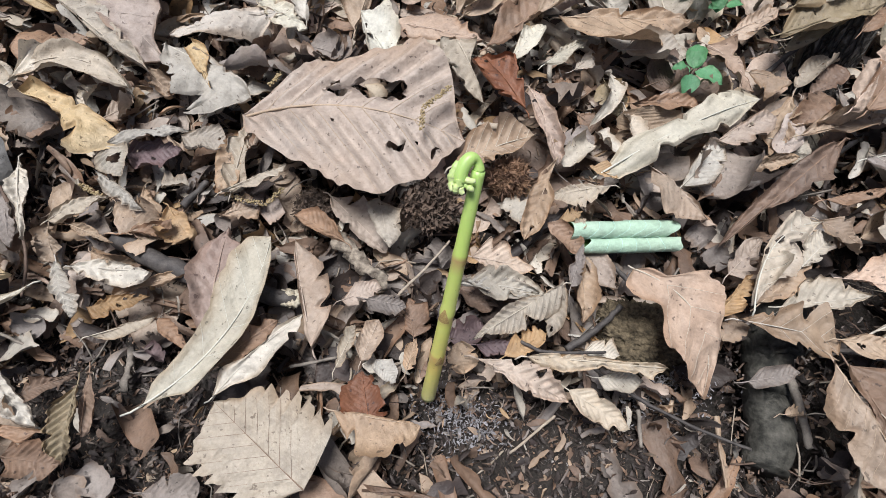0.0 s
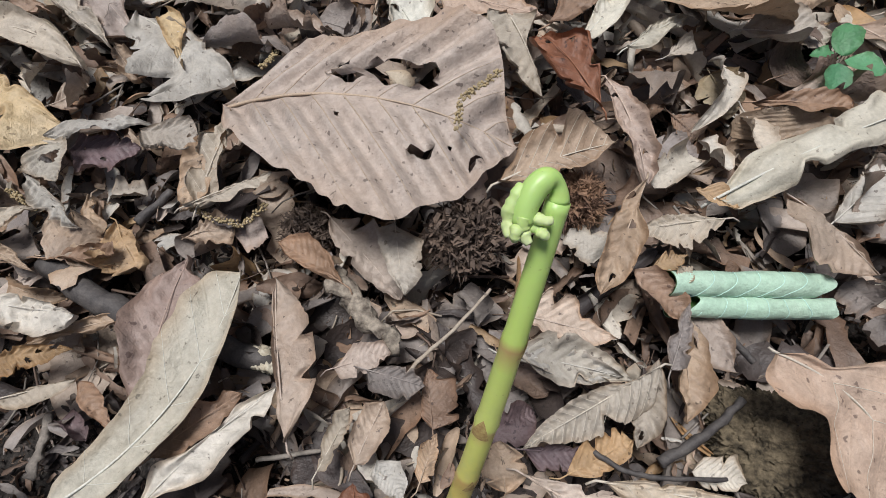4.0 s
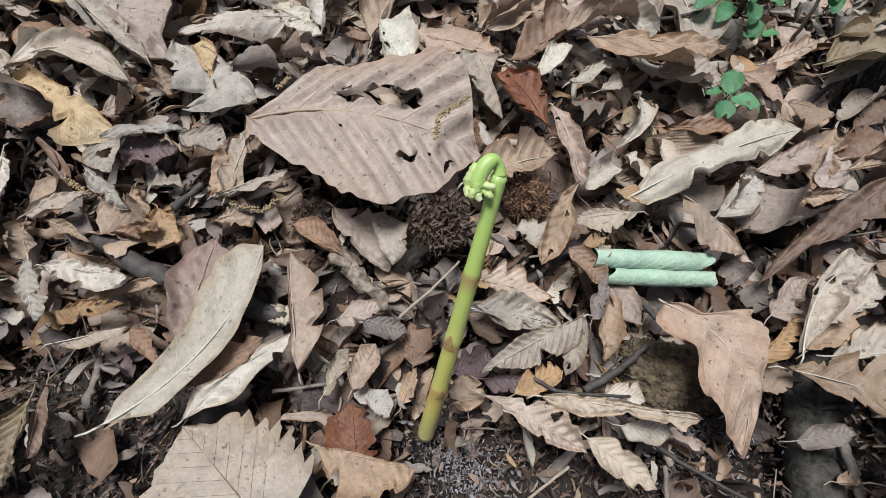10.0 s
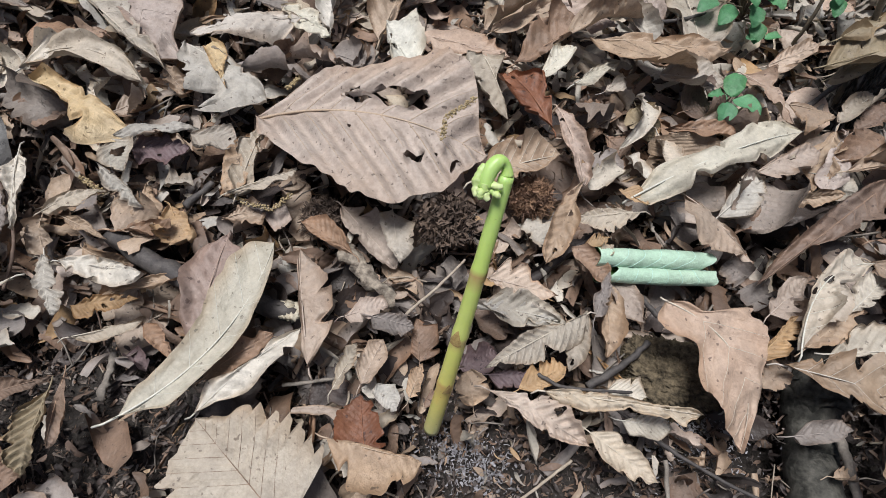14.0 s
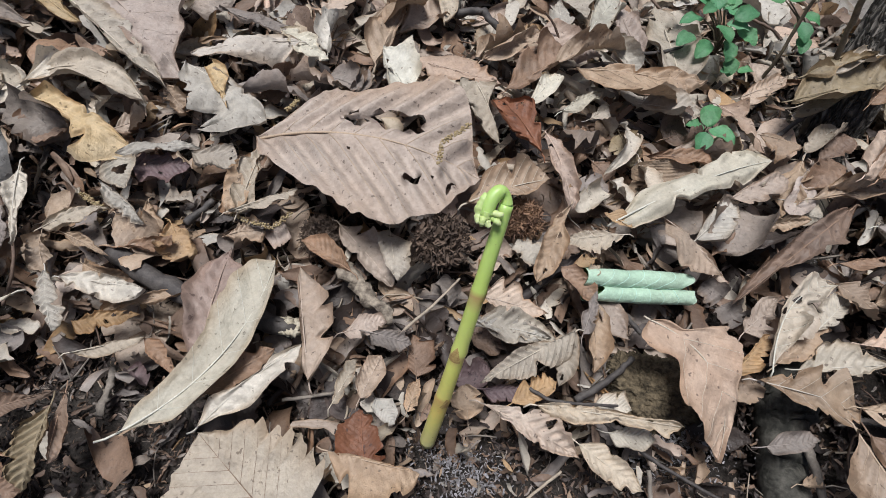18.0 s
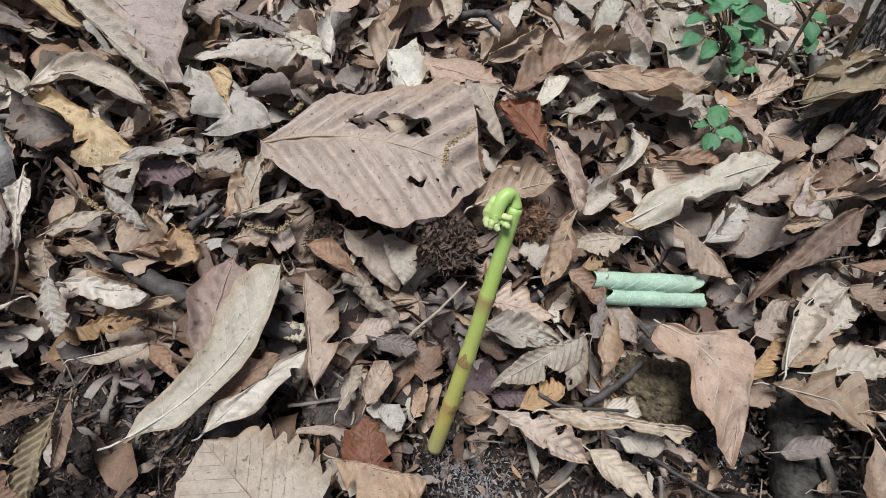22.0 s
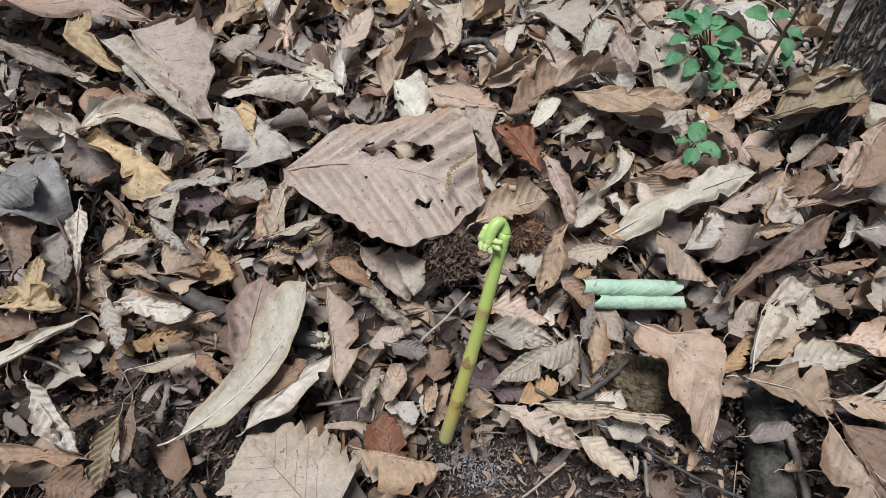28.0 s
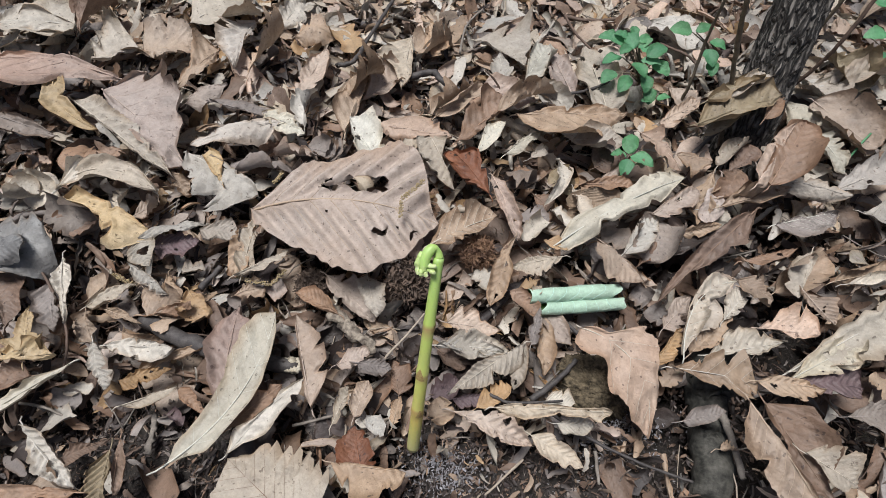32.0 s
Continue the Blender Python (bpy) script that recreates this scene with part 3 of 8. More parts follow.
        faces = [(i * 9 + k, i * 9 + k + 1, (i + 1) * 9 + k + 1, (i + 1) * 9 + k) for i in range(8) for k in range(8)]
        mesh_object("scale_leaf", verts, faces, scale, thing, label="brown scale on a stem node")


shoot()

# ---- fallen leaves lying on top ----
leaf("drawn", -0.356, 0.334, 0.011, -176, 5, 7, 0.192, 0.113, "rosy", 54, 153, 1.57, 0.43, of="oak", edge=(((.27, .26), (.29, .52), (.29, 1), (.48, .82), (.63, .66), (.82, .35),), ((.25, .45), (.51, .37), (.81, .28),)), fold=4, tip=21, twist=-7, bow=0.011, wave=0.0065, ruffle=0.07, pleat=.0025, veins=7, ribs=True, nu=96, nv=10, tears=4, sway=-0.0119)
leaf("drawn", -0.369, 0.318, 0.010, -36, 1, -8, 0.145, 0.090, "pink", 36, 24, 1.53, 0.47, of="oak", edge=(((.02, .62), (.24, .92), (.39, 1), (.74, .55), (.85, .10),), ((.17, .36), (.41, .64), (.73, .84), (.98, 1),)), fold=4, tip=-11, twist=9, bow=0.012, wave=0.0065, ruffle=0.15, veins=6, ribs=True, nu=96, nv=14, tears=4, lip=(154, 60))
leaf("drawn", -0.388, 0.296, 0.021, -32, 0, -8, 0.162, 0.026, "straw", 34, 50, 1.57, 0.43, of="chestnut", edge=(((.05, 1), (.33, .91), (.54, .98), (.81, .50),), ((.15, .30), (.36, .30), (.60, .68), (.83, 1),)), fold=4, tip=4, twist=16, bow=0.002, wave=0.0065, ruffle=0.12, veins=12, pleat=.002, ribs=True, teeth=(32, .09), nu=90, nv=12, tears=4, lip=(0, 143), holes=((0.47, -0.50, 0.023, 0.30),))
leaf("drawn", -0.415, 0.332, 0.022, -45, 2, -8, 0.106, 0.045, "yellow", 110, 80, 1.17, 0.83, of="oak", edge=(((.17, .39), (.43, .55), (.80, .26),), ((.15, .41), (.53, .95), (.84, .69),)), fold=4, tip=-2, twist=4, bow=0.007, wave=0.0065, ruffle=0.13, nu=60, nv=10, tears=4, sway=-0.0171)
leaf("drawn", -0.489, 0.273, 0.031, -14, -3, -7, 0.118, 0.030, "grey", 26, 70, 0.53, 1.47, of="ovate", edge=(((.34, .69), (.53, 1), (.80, .67),), ((.38, .61), (.67, 1), (.89, .63),)), fold=4, tip=7, twist=1, bow=0.004, wave=0.0065, ruffle=0.16, nu=90, nv=12, tears=4, lip=(138, 0), holes=((0.61, -0.61, 0.018, 0.20), (0.44, 0.74, 0.014, 0.16), (0.46, -0.78, 0.015, 0.13),))
leaf("drawn", -0.327, 0.222, 0.023, -173, 4, 6, 0.039, 0.066, "rust", -73, -97, 0.61, 1.39, of="ovate", edge=(((.11, .58), (.54, 1),), ((.28, .59), (.75, .71), (.98, .31),)), fold=4, tip=-13, twist=-11, bow=0.002, wave=0.0029, ruffle=0.10, nu=44, nv=10, tears=4)
leaf("drawn", -0.445, 0.415, 0.004, -167, 6, 7, 0.120, 0.063, "pale", 39, 52, 1.20, 0.80, of="oak", edge=(((.06, .49), (.30, .66), (.46, 1), (.66, .52),), ((.29, 1), (.63, .33),)), fold=4, tip=-17, twist=13, bow=0.009, wave=0.0065, ruffle=0.15, nu=90, nv=12, tears=4, lip=(0, 183), holes=((0.54, -0.76, 0.021, 0.11), (0.47, -0.21, 0.026, 0.10),))
leaf("drawn", -0.361, 0.389, -0.001, -145, 8, 4, 0.050, 0.084, "straw", 51, 41, 0.38, 1.62, of="oak", edge=(((.39, .10), (.72, 1),), ((.02, .55), (.02, 1), (.25, .77), (.78, .40),)), fold=4, tip=14, twist=4, bow=0.002, wave=0.0044, ruffle=0.12, nu=44, nv=14, tears=4, lip=(126, 110))
leaf("drawn", -0.355, 0.382, -0.000, 19, -7, -7, 0.067, 0.078, "tan", 48, 50, 1.08, 0.92, of="oak", edge=(((.02, 1), (.39, .99), (.74, .71),), ((.26, .57), (.68, 1),)), fold=4, tip=-15, twist=-12, bow=0.004, wave=0.0053, ruffle=0.08, tears=4, nu=90, nv=12, holes=((0.78, -0.34, 0.038, 0.07), (0.79, -0.46, 0.034, 0.07), (0.77, 0.12, 0.019, 0.03),))
leaf("drawn", -0.294, 0.323, 0.010, 73, -9, 1, 0.082, 0.055, "tan", 70, 41, 1.20, 0.80, of="oak", edge=(((.18, .18), (.53, .28), (.95, 1),), ((.04, 1), (.40, .67), (.71, .34),)), fold=4, tip=-16, twist=-4, bow=0.001, wave=0.0065, ruffle=0.13, nu=60, nv=10, tears=4)
leaf("drawn", -0.249, 0.458, -0.021, -91, 9, -4, 0.083, 0.055, "cream", 81, 48, 0.50, 1.50, of="oak", edge=(((.56, .94),), ((.16, .67), (.28, 1), (.76, .50),)), fold=4, tip=-0, twist=-4, bow=0.007, wave=0.0065, ruffle=0.15, nu=90, nv=12, tears=4, holes=((0.73, -0.10, 0.035, 0.09), (0.38, 0.05, 0.034, 0.13),))
leaf("drawn", -0.250, 0.312, 0.009, -14, -1, -9, 0.073, 0.030, "grey", -90, -90, 1.84, 0.16, of="ovate", edge=(((.17, .49), (.58, .80), (.86, .45),), ((.21, .80), (.66, .80),)), fold=4, tip=5, twist=-5, bow=0.001, wave=0.0044, ruffle=0.06, nu=90, nv=12, tears=4, holes=((0.28, -0.07, 0.014, 0.09), (0.74, -0.52, 0.036, 0.27), (0.33, -0.14, 0.036, 0.16),))
leaf("drawn", -0.275, 0.307, 0.009, 45, -8, -3, 0.048, 0.053, "taupe", 130, -161, 0.68, 1.32, of="ovate", edge=(((.37, .45),), ((.07, .45), (.62, .40),)), fold=4, tip=15, twist=9, bow=0.004, wave=0.0029, ruffle=0.06, nu=44, nv=10, tears=4)
leaf("drawn", -0.169, 0.289, 0.010, -153, 6, 5, 0.088, 0.043, "cream", -80, -70, 1.19, 0.81, of="oak", edge=(((.23, .95), (.54, .47), (.89, .44),), ((.14, .61), (.45, 1), (.79, .71),)), fold=4, tip=-4, twist=-2, bow=0.005, wave=0.0056, ruffle=0.07, veins=9, pleat=.001, nu=60, nv=10, tears=4)
leaf("drawn", -0.193, 0.303, 0.006, -25, 1, -9, 0.056, 0.031, "white", 32, 46, 0.80, 1.20, of="oak", edge=(((.20, 1), (.64, .76),), ((.34, .94), (.80, 1),)), fold=4, tip=-7, twist=9, bow=0.002, wave=0.0050, ruffle=0.07, nu=60, nv=10, tears=4)
leaf("drawn", -0.250, 0.243, 0.014, -28, 1, -7, 0.095, 0.067, "pale", 43, 61, 0.31, 1.69, of="oak", edge=(((.28, .76), (.62, 1), (.87, .95),), ((.15, .31), (.41, .48), (.76, 1), (.88, .46),)), fold=4, tip=-3, twist=14, bow=0.007, wave=0.0054, ruffle=0.16, veins=7, nu=90, nv=12, tears=4, lip=(78, 0), holes=((0.37, 0.39, 0.041, 0.11), (0.84, -0.10, 0.013, 0.04), (0.51, 0.43, 0.032, 0.09),))
leaf("drawn", -0.226, 0.245, 0.020, -56, 4, -6, 0.055, 0.027, "yellow", 81, 101, 0.97, 1.03, of="oak", edge=(((.30, .93), (.69, .14),), ((.03, .66), (.53, .40),)), fold=4, tip=8, twist=-14, bow=0.002, wave=0.0040, ruffle=0.07, nu=60, nv=7, tears=4)
leaf("drawn", -0.346, 0.183, 0.032, 6, -4, -5, 0.088, 0.051, "pale", 80, -78, 0.95, 1.05, of="ovate", edge=(((.07, .95), (.22, .61), (.60, .06), (.89, .06),), ((.17, .31), (.31, .25), (.63, .98),)), fold=4, tip=-2, twist=-10, bow=0.004, wave=0.0055, ruffle=0.16, nu=90, nv=12, tears=4, holes=((0.32, -0.15, 0.036, 0.14),), sway=0.0310)
leaf("drawn", -0.375, 0.096, 0.049, 47, -5, -0, 0.066, 0.143, "ash", -155, -80, 1.29, 0.71, of="oak", edge=(((.10, .30), (.36, .45), (.70, .35), (.94, .19),), ((.31, .51), (.63, .95), (.90, .42),)), fold=4, tip=15, twist=15, bow=0.002, wave=0.0036, ruffle=0.08, crumple=.003, tears=5, nu=60, nv=10)
leaf("drawn", -0.371, 0.109, 0.057, 16, -4, -3, 0.045, 0.046, "ash", -70, -109, 0.78, 1.22, of="oak", edge=(((.27, .96), (.67, 1),), ((.39, .56), (.87, .54),)), fold=4, tip=3, twist=-1, bow=0.001, wave=0.0032, ruffle=0.10, crumple=.003, tears=5, nu=90, nv=12, holes=((0.26, -0.52, 0.016, 0.04), (0.44, 0.02, 0.031, 0.06), (0.74, -0.04, 0.014, 0.02),))
leaf("drawn", -0.331, 0.174, 0.033, -15, -2, -6, 0.088, 0.051, "yellow", 61, 50, 0.50, 1.50, of="oak", edge=(((.06, 1), (.44, .90), (.72, .49),), ((.32, .06), (.57, .46), (.85, 1), (.90, .21), (.90, .55),)), fold=4, tip=-15, twist=14, bow=0.003, wave=0.0063, ruffle=0.08, crumple=.001, nu=60, nv=10, tears=4)
leaf("drawn", -0.299, 0.030, 0.042, 111, -2, 4, 0.047, 0.050, "yellow", 66, 66, 0.87, 1.13, of="oak", edge=(((.15, 1), (.54, .41),), ((.02, 1), (.33, .82), (.49, .30),)), fold=4, tip=-12, twist=6, bow=0.001, wave=0.0032, ruffle=0.11, nu=44, nv=10, tears=4)
leaf("drawn", -0.336, 0.024, 0.048, 12, -3, -2, 0.064, 0.028, "yellow", 94, 68, 1.67, 0.33, of="oak", edge=(((.32, .28), (.74, .74),), ((.42, .33), (.76, 1),)), fold=4, tip=8, twist=-2, bow=0.003, wave=0.0053, ruffle=0.13, nu=90, nv=12, tears=4, holes=((0.39, 0.65, 0.034, 0.15), (0.66, 0.11, 0.039, 0.25), (0.31, 0.48, 0.027, 0.14),))
leaf("drawn", -0.167, 0.178, 0.015, -89, 5, -2, 0.065, 0.026, "tan", 32, 55, 0.99, 1.01, of="ovate", edge=(((.20, .74), (.51, 1), (.78, .92),), ((.22, .59), (.54, 1), (.80, .59),)), fold=4, tip=19, twist=-15, bow=0.001, wave=0.0035, ruffle=0.12, veins=7, pleat=.002, ribs=True, nu=96, nv=14, tears=4, lip=(89, 0))
leaf("drawn", -0.164, 0.117, 0.025, 32, -4, -4, 0.049, 0.013, "straw", 52, 49, 0.36, 1.64, of="ovate", edge=(((.44, .68), (.76, 1),), ((.41, 1), (.79, .94),)), fold=4, tip=19, twist=-10, bow=0.003, wave=0.0034, ruffle=0.16, nu=90, nv=12, tears=4, holes=((0.30, -0.62, 0.018, 0.18), (0.74, 0.65, 0.029, 0.30),))
leaf("drawn", -0.254, 0.142, 0.031, 24, -5, -4, 0.055, 0.021, "pale", -91, -100, 1.23, 0.77, of="frag", edge=(((.27, .79), (.71, .52),), ((.26, .51), (.70, .66),)), fold=4, tip=-15, twist=-6, bow=0.003, wave=0.0038, ruffle=0.10, nu=60, nv=7, tears=4)
leaf("drawn", -0.255, 0.119, 0.032, -29, -0, -5, 0.048, 0.027, "pale", 127, 121, 0.50, 1.50, of="frag", edge=(((.23, .42), (.70, .45),), ((.41, .45), (.81, .36),)), fold=4, tip=-14, twist=1, bow=0.000, wave=0.0037, ruffle=0.14, nu=90, nv=12, tears=4, holes=((0.65, -0.25, 0.024, 0.12), (0.28, -0.76, 0.017, 0.06), (0.56, 0.40, 0.038, 0.11),))
leaf("drawn", -0.257, 0.141, 0.029, -49, 2, -5, 0.031, 0.031, "pale", 50, 44, 1.18, 0.82, of="frag", edge=(((.30, 1), (.69, .54),), ((.21, .57), (.63, 1),)), fold=4, tip=-12, twist=12, bow=0.001, wave=0.0017, ruffle=0.08, holes=((.45,.1,.14,.35),), nu=44, nv=10, tears=4)
leaf("drawn", -0.209, 0.159, 0.021, -0, -2, -6, 0.035, 0.031, "cream", 47, 43, 0.89, 1.11, of="frag", edge=(((.17, .44), (.77, 1),), ((.24, 1), (.96, .88),)), fold=4, tip=18, twist=-2, bow=0.001, wave=0.0031, ruffle=0.08, nu=90, nv=12, tears=4, lip=(60, 215), holes=((0.50, -0.78, 0.042, 0.14), (0.82, 0.10, 0.042, 0.13), (0.77, 0.59, 0.032, 0.07),))
leaf("drawn", -0.249, 0.141, 0.018, 14, -4, -4, 0.041, 0.033, "purple", 10, 31, 0.70, 1.30, of="frag", edge=(((.17, .80), (.64, 1),), ((.20, .95), (.73, 1),)), fold=4, tip=5, twist=4, bow=0.002, wave=0.0030, ruffle=0.11, nu=90, nv=12, tears=4, lip=(124, 60), holes=((0.52, -0.41, 0.041, 0.10), (0.69, 0.69, 0.026, 0.09), (0.23, 0.11, 0.033, 0.12),))
leaf("drawn", -0.352, 0.106, 0.029, -70, 2, -4, 0.060, 0.034, "brown", 40, 76, 0.93, 1.07, of="frag", edge=(((.19, 1), (.50, .76), (.83, .44),), ((.02, 1), (.57, .32),)), fold=4, tip=11, twist=-2, bow=0.004, wave=0.0042, ruffle=0.13, nu=60, nv=10, tears=4)
leaf("drawn", -0.315, 0.121, 0.030, -64, 2, -4, 0.065, 0.024, "pale", 90, 43, 1.37, 0.63, of="oak", edge=(((.27, .80), (.64, .47),), ((.35, 1), (.72, .25),)), fold=4, tip=8, twist=-3, bow=0.003, wave=0.0052, ruffle=0.07, nu=90, nv=12, tears=4, holes=((0.25, 0.34, 0.018, 0.12),))
leaf("drawn", -0.314, 0.097, 0.030, -63, 2, -4, 0.046, 0.024, "grey", 28, 55, 0.65, 1.35, of="oak", edge=(((.41, 1), (.76, .98),), ((.17, 1), (.72, .70),)), fold=4, tip=-4, twist=6, bow=0.003, wave=0.0040, ruffle=0.08, nu=44, nv=14, tears=4, lip=(213, 60))
leaf("drawn", -0.278, 0.079, 0.029, 35, -4, -2, 0.042, 0.018, "straw", 70, 30, 0.58, 1.42, of="oak", edge=(((.42, 1), (.81, .67),), ((.12, .75), (.53, 1),)), fold=4, tip=3, twist=5, bow=0.004, wave=0.0030, ruffle=0.14, veins=7, nu=90, nv=12, tears=4, lip=(0, 217), holes=((0.66, -0.78, 0.037, 0.16), (0.39, -0.65, 0.029, 0.17),))
leaf("drawn", -0.264, 0.079, 0.028, -15, -1, -4, 0.040, 0.014, "tan", 98, 55, 1.19, 0.81, of="oak", edge=(((.35, .70),), ((.37, 1),)), fold=4, tip=21, twist=-14, bow=0.003, wave=0.0029, ruffle=0.12, nu=44, nv=14, tears=4, lip=(0, 110))
leaf("drawn", -0.248, 0.049, 0.031, 3, -2, -3, 0.055, 0.025, "pale", 40, 43, 0.63, 1.37, of="oak", edge=(((.34, 1), (.77, .57),), ((.12, .33), (.34, .54), (.76, 1), (.94, .42),)), fold=4, tip=15, twist=9, bow=0.002, wave=0.0038, ruffle=0.07, nu=60, nv=14, tears=4, lip=(121, 60))
leaf("drawn", -0.259, 0.051, 0.031, -57, 1, -4, 0.042, 0.017, "pale", 32, 44, 1.26, 0.74, of="chestnut", edge=(((.30, .73), (.73, 1), (.92, .60),), ((.15, .80), (.56, 1),)), fold=4, tip=1, twist=-15, bow=0.002, wave=0.0026, ruffle=0.15, veins=9, pleat=.0015, ribs=True, teeth=(9, .09), nu=96, nv=7, tears=4)
leaf("drawn", -0.266, 0.032, 0.037, -137, 3, -0, 0.102, 0.024, "sage", 67, 23, 0.95, 1.05, of="ovate", edge=(((.03, .63), (.25, .69), (.50, .89), (.74, 1),), ((.20, .51), (.37, .52), (.58, .53), (.76, 1),)), fold=4, tip=12, twist=5, bow=0.001, wave=0.0065, ruffle=0.16, veins=6, nu=60, nv=7, tears=4)
leaf("drawn", -0.294, 0.021, 0.034, -166, 3, 1, 0.064, 0.047, "brown", 38, 57, 0.85, 1.15, of="ovate", edge=(((.27, .52), (.45, 1), (.68, .94),), ((.13, .59), (.44, 1), (.74, .80),)), fold=4, tip=-4, twist=3, bow=0.001, wave=0.0048, ruffle=0.15, nu=60, nv=14, tears=4, lip=(0, 219))
leaf("drawn", -0.282, -0.013, 0.039, -34, -1, -2, 0.068, 0.022, "pale", 37, 29, 0.89, 1.11, of="chestnut", edge=(((.21, 1), (.53, .89), (.79, .52),), ((.19, .14), (.48, 1), (.68, .62), (.88, .37),)), fold=4, tip=-9, twist=-16, bow=0.005, wave=0.0049, ruffle=0.07, veins=9, pleat=.002, ribs=True, teeth=(13, .09), nu=96, nv=14, tears=4, lip=(117, 0))
leaf("drawn", -0.244, -0.033, 0.038, 29, -3, -1, 0.038, 0.028, "brown", 90, 106, 0.81, 1.19, of="oak", edge=(((.16, .80), (.58, .13),), ((.05, .60), (.55, .30),)), fold=4, tip=-5, twist=16, bow=0.001, wave=0.0031, ruffle=0.12, nu=90, nv=12, tears=4, holes=((0.25, -0.76, 0.028, 0.07),))
leaf("drawn", -0.209, -0.023, 0.041, -82, 1, -2, 0.044, 0.020, "olive", 32, 45, 0.58, 1.42, of="chestnut", edge=(((.29, 1), (.70, .89),), ((.26, .86), (.60, 1), (.85, .60),)), fold=4, tip=-3, twist=5, bow=0.002, wave=0.0037, ruffle=0.09, veins=9, pleat=.0024, ribs=True, teeth=(9, .09), nu=96, nv=14, tears=4, lip=(110, 189))
leaf("drawn", -0.207, -0.016, 0.037, -78, 1, -2, 0.037, 0.021, "rust", 90, 103, 1.45, 0.55, of="ovate", edge=(((.38, .80), (.78, .47),), ((.25, .63), (.67, .27),)), fold=4, tip=-2, twist=13, bow=0.001, wave=0.0030, ruffle=0.13, nu=44, nv=7, tears=4)
leaf("drawn", -0.226, -0.053, 0.036, -175, 2, 1, 0.067, 0.027, "rust", 101, 111, 1.11, 0.89, of="oak", edge=(((.07, .47), (.33, .16), (.53, .66), (.83, .34),), ((.30, .36), (.67, .54), (.90, .32),)), fold=4, tip=8, twist=13, bow=0.002, wave=0.0041, ruffle=0.11, nu=60, nv=7, tears=4)
leaf("drawn", -0.245, -0.069, 0.035, 1, -2, -1, 0.038, 0.026, "brown", 30, 74, 1.04, 0.96, of="oak", edge=(((.09, .70), (.59, 1),), ((.29, 1), (.82, .91),)), fold=4, tip=10, twist=11, bow=0.002, wave=0.0026, ruffle=0.15, nu=90, nv=12, tears=4, holes=((0.65, 0.42, 0.024, 0.06),))
leaf("drawn", -0.279, -0.062, 0.038, -154, 2, -0, 0.031, 0.041, "rust", 79, 128, 0.79, 1.21, of="oak", edge=(((.24, .54), (.59, .97),), ((.24, .32), (.60, .45),)), fold=4, tip=7, twist=7, bow=0.001, wave=0.0025, ruffle=0.15, nu=44, nv=10, tears=4)
leaf("drawn", -0.228, 0.024, 0.030, 17, -3, -2, 0.041, 0.016, "ochre", 63, 10, 0.69, 1.31, of="frag", edge=(((.37, 1), (.79, .70),), ((.09, 1), (.52, .83),)), fold=4, tip=11, twist=10, bow=0.001, wave=0.0027, ruffle=0.11, nu=90, nv=12, tears=4, lip=(0, 100), holes=((0.59, 0.34, 0.028, 0.23), (0.51, -0.40, 0.032, 0.18), (0.77, 0.67, 0.044, 0.30),))
leaf("drawn", -0.220, 0.006, 0.030, 25, -3, -2, 0.043, 0.015, "straw", 38, 78, 0.24, 1.76, of="ovate", edge=(((.49, 1),), ((.26, .55), (.64, .98),)), fold=4, tip=14, twist=-1, bow=0.000, wave=0.0028, ruffle=0.11, nu=44, nv=14, tears=4, lip=(79, 0))
leaf("drawn", -0.183, 0.023, 0.028, -32, 0, -3, 0.039, 0.022, "rust", 156, 41, 1.57, 0.43, of="frag", edge=(((.22, .45), (.64, .28),), ((.24, 1), (.68, .44),)), fold=4, tip=-12, twist=5, bow=0.001, wave=0.0021, ruffle=0.08, nu=44, nv=7, tears=4)
leaf("drawn", -0.142, 0.001, 0.030, 97, -3, 2, 0.092, 0.038, "rosy", 12, 10, 0.99, 1.01, of="ovate", edge=(((.15, .30), (.31, .75), (.45, .65), (.60, 1), (.82, .70),), ((.13, .45), (.44, .94), (.74, 1),)), fold=4, tip=-10, twist=4, bow=0.005, wave=0.0065, ruffle=0.07, tears=3, crumple=.001, nu=60, nv=14, lip=(0, 160))
leaf("drawn", -0.169, -0.031, 0.038, 67, -3, -0, 0.129, 0.044, "sage", 13, 64, 1.22, 0.78, of="ovate", edge=(((.12, .38), (.29, .46), (.46, .58), (.63, .88), (.78, 1), (.91, .67),), ((.10, .22), (.18, 1), (.31, .84), (.47, .74), (.67, .45), (.87, .36),)), fold=4, tip=0, twist=0, bow=.004, wave=.003, ruffle=.05, veins=6, ribs=True, rib=.9, rib_tone="white", crumple=.0006, stalk=.012, tears=0, nu=96, nv=10, sway=-0.0175)
leaf("drawn", -0.130, -0.020, 0.031, 54, -3, -1, 0.073, 0.025, "pale", 31, 63, 0.73, 1.27, of="ovate", edge=(((.17, 1), (.41, .17), (.55, .17), (.74, .50),), ((.19, .38), (.40, .96), (.68, 1), (.88, .53),)), fold=4, tip=-10, twist=1, bow=0.006, wave=0.0065, ruffle=0.14, crumple=.0012, nu=60, nv=7, tears=4)
leaf("drawn", -0.135, -0.002, 0.027, 47, -3, -1, 0.047, 0.025, "rust", 44, 63, 0.95, 1.05, of="ovate", edge=(((.28, 1), (.61, .72), (.86, .49),), ((.33, 1), (.66, .93),)), fold=4, tip=9, twist=7, bow=0.004, wave=0.0034, ruffle=0.06, veins=7, ribs=True, nu=96, nv=7, tears=4)
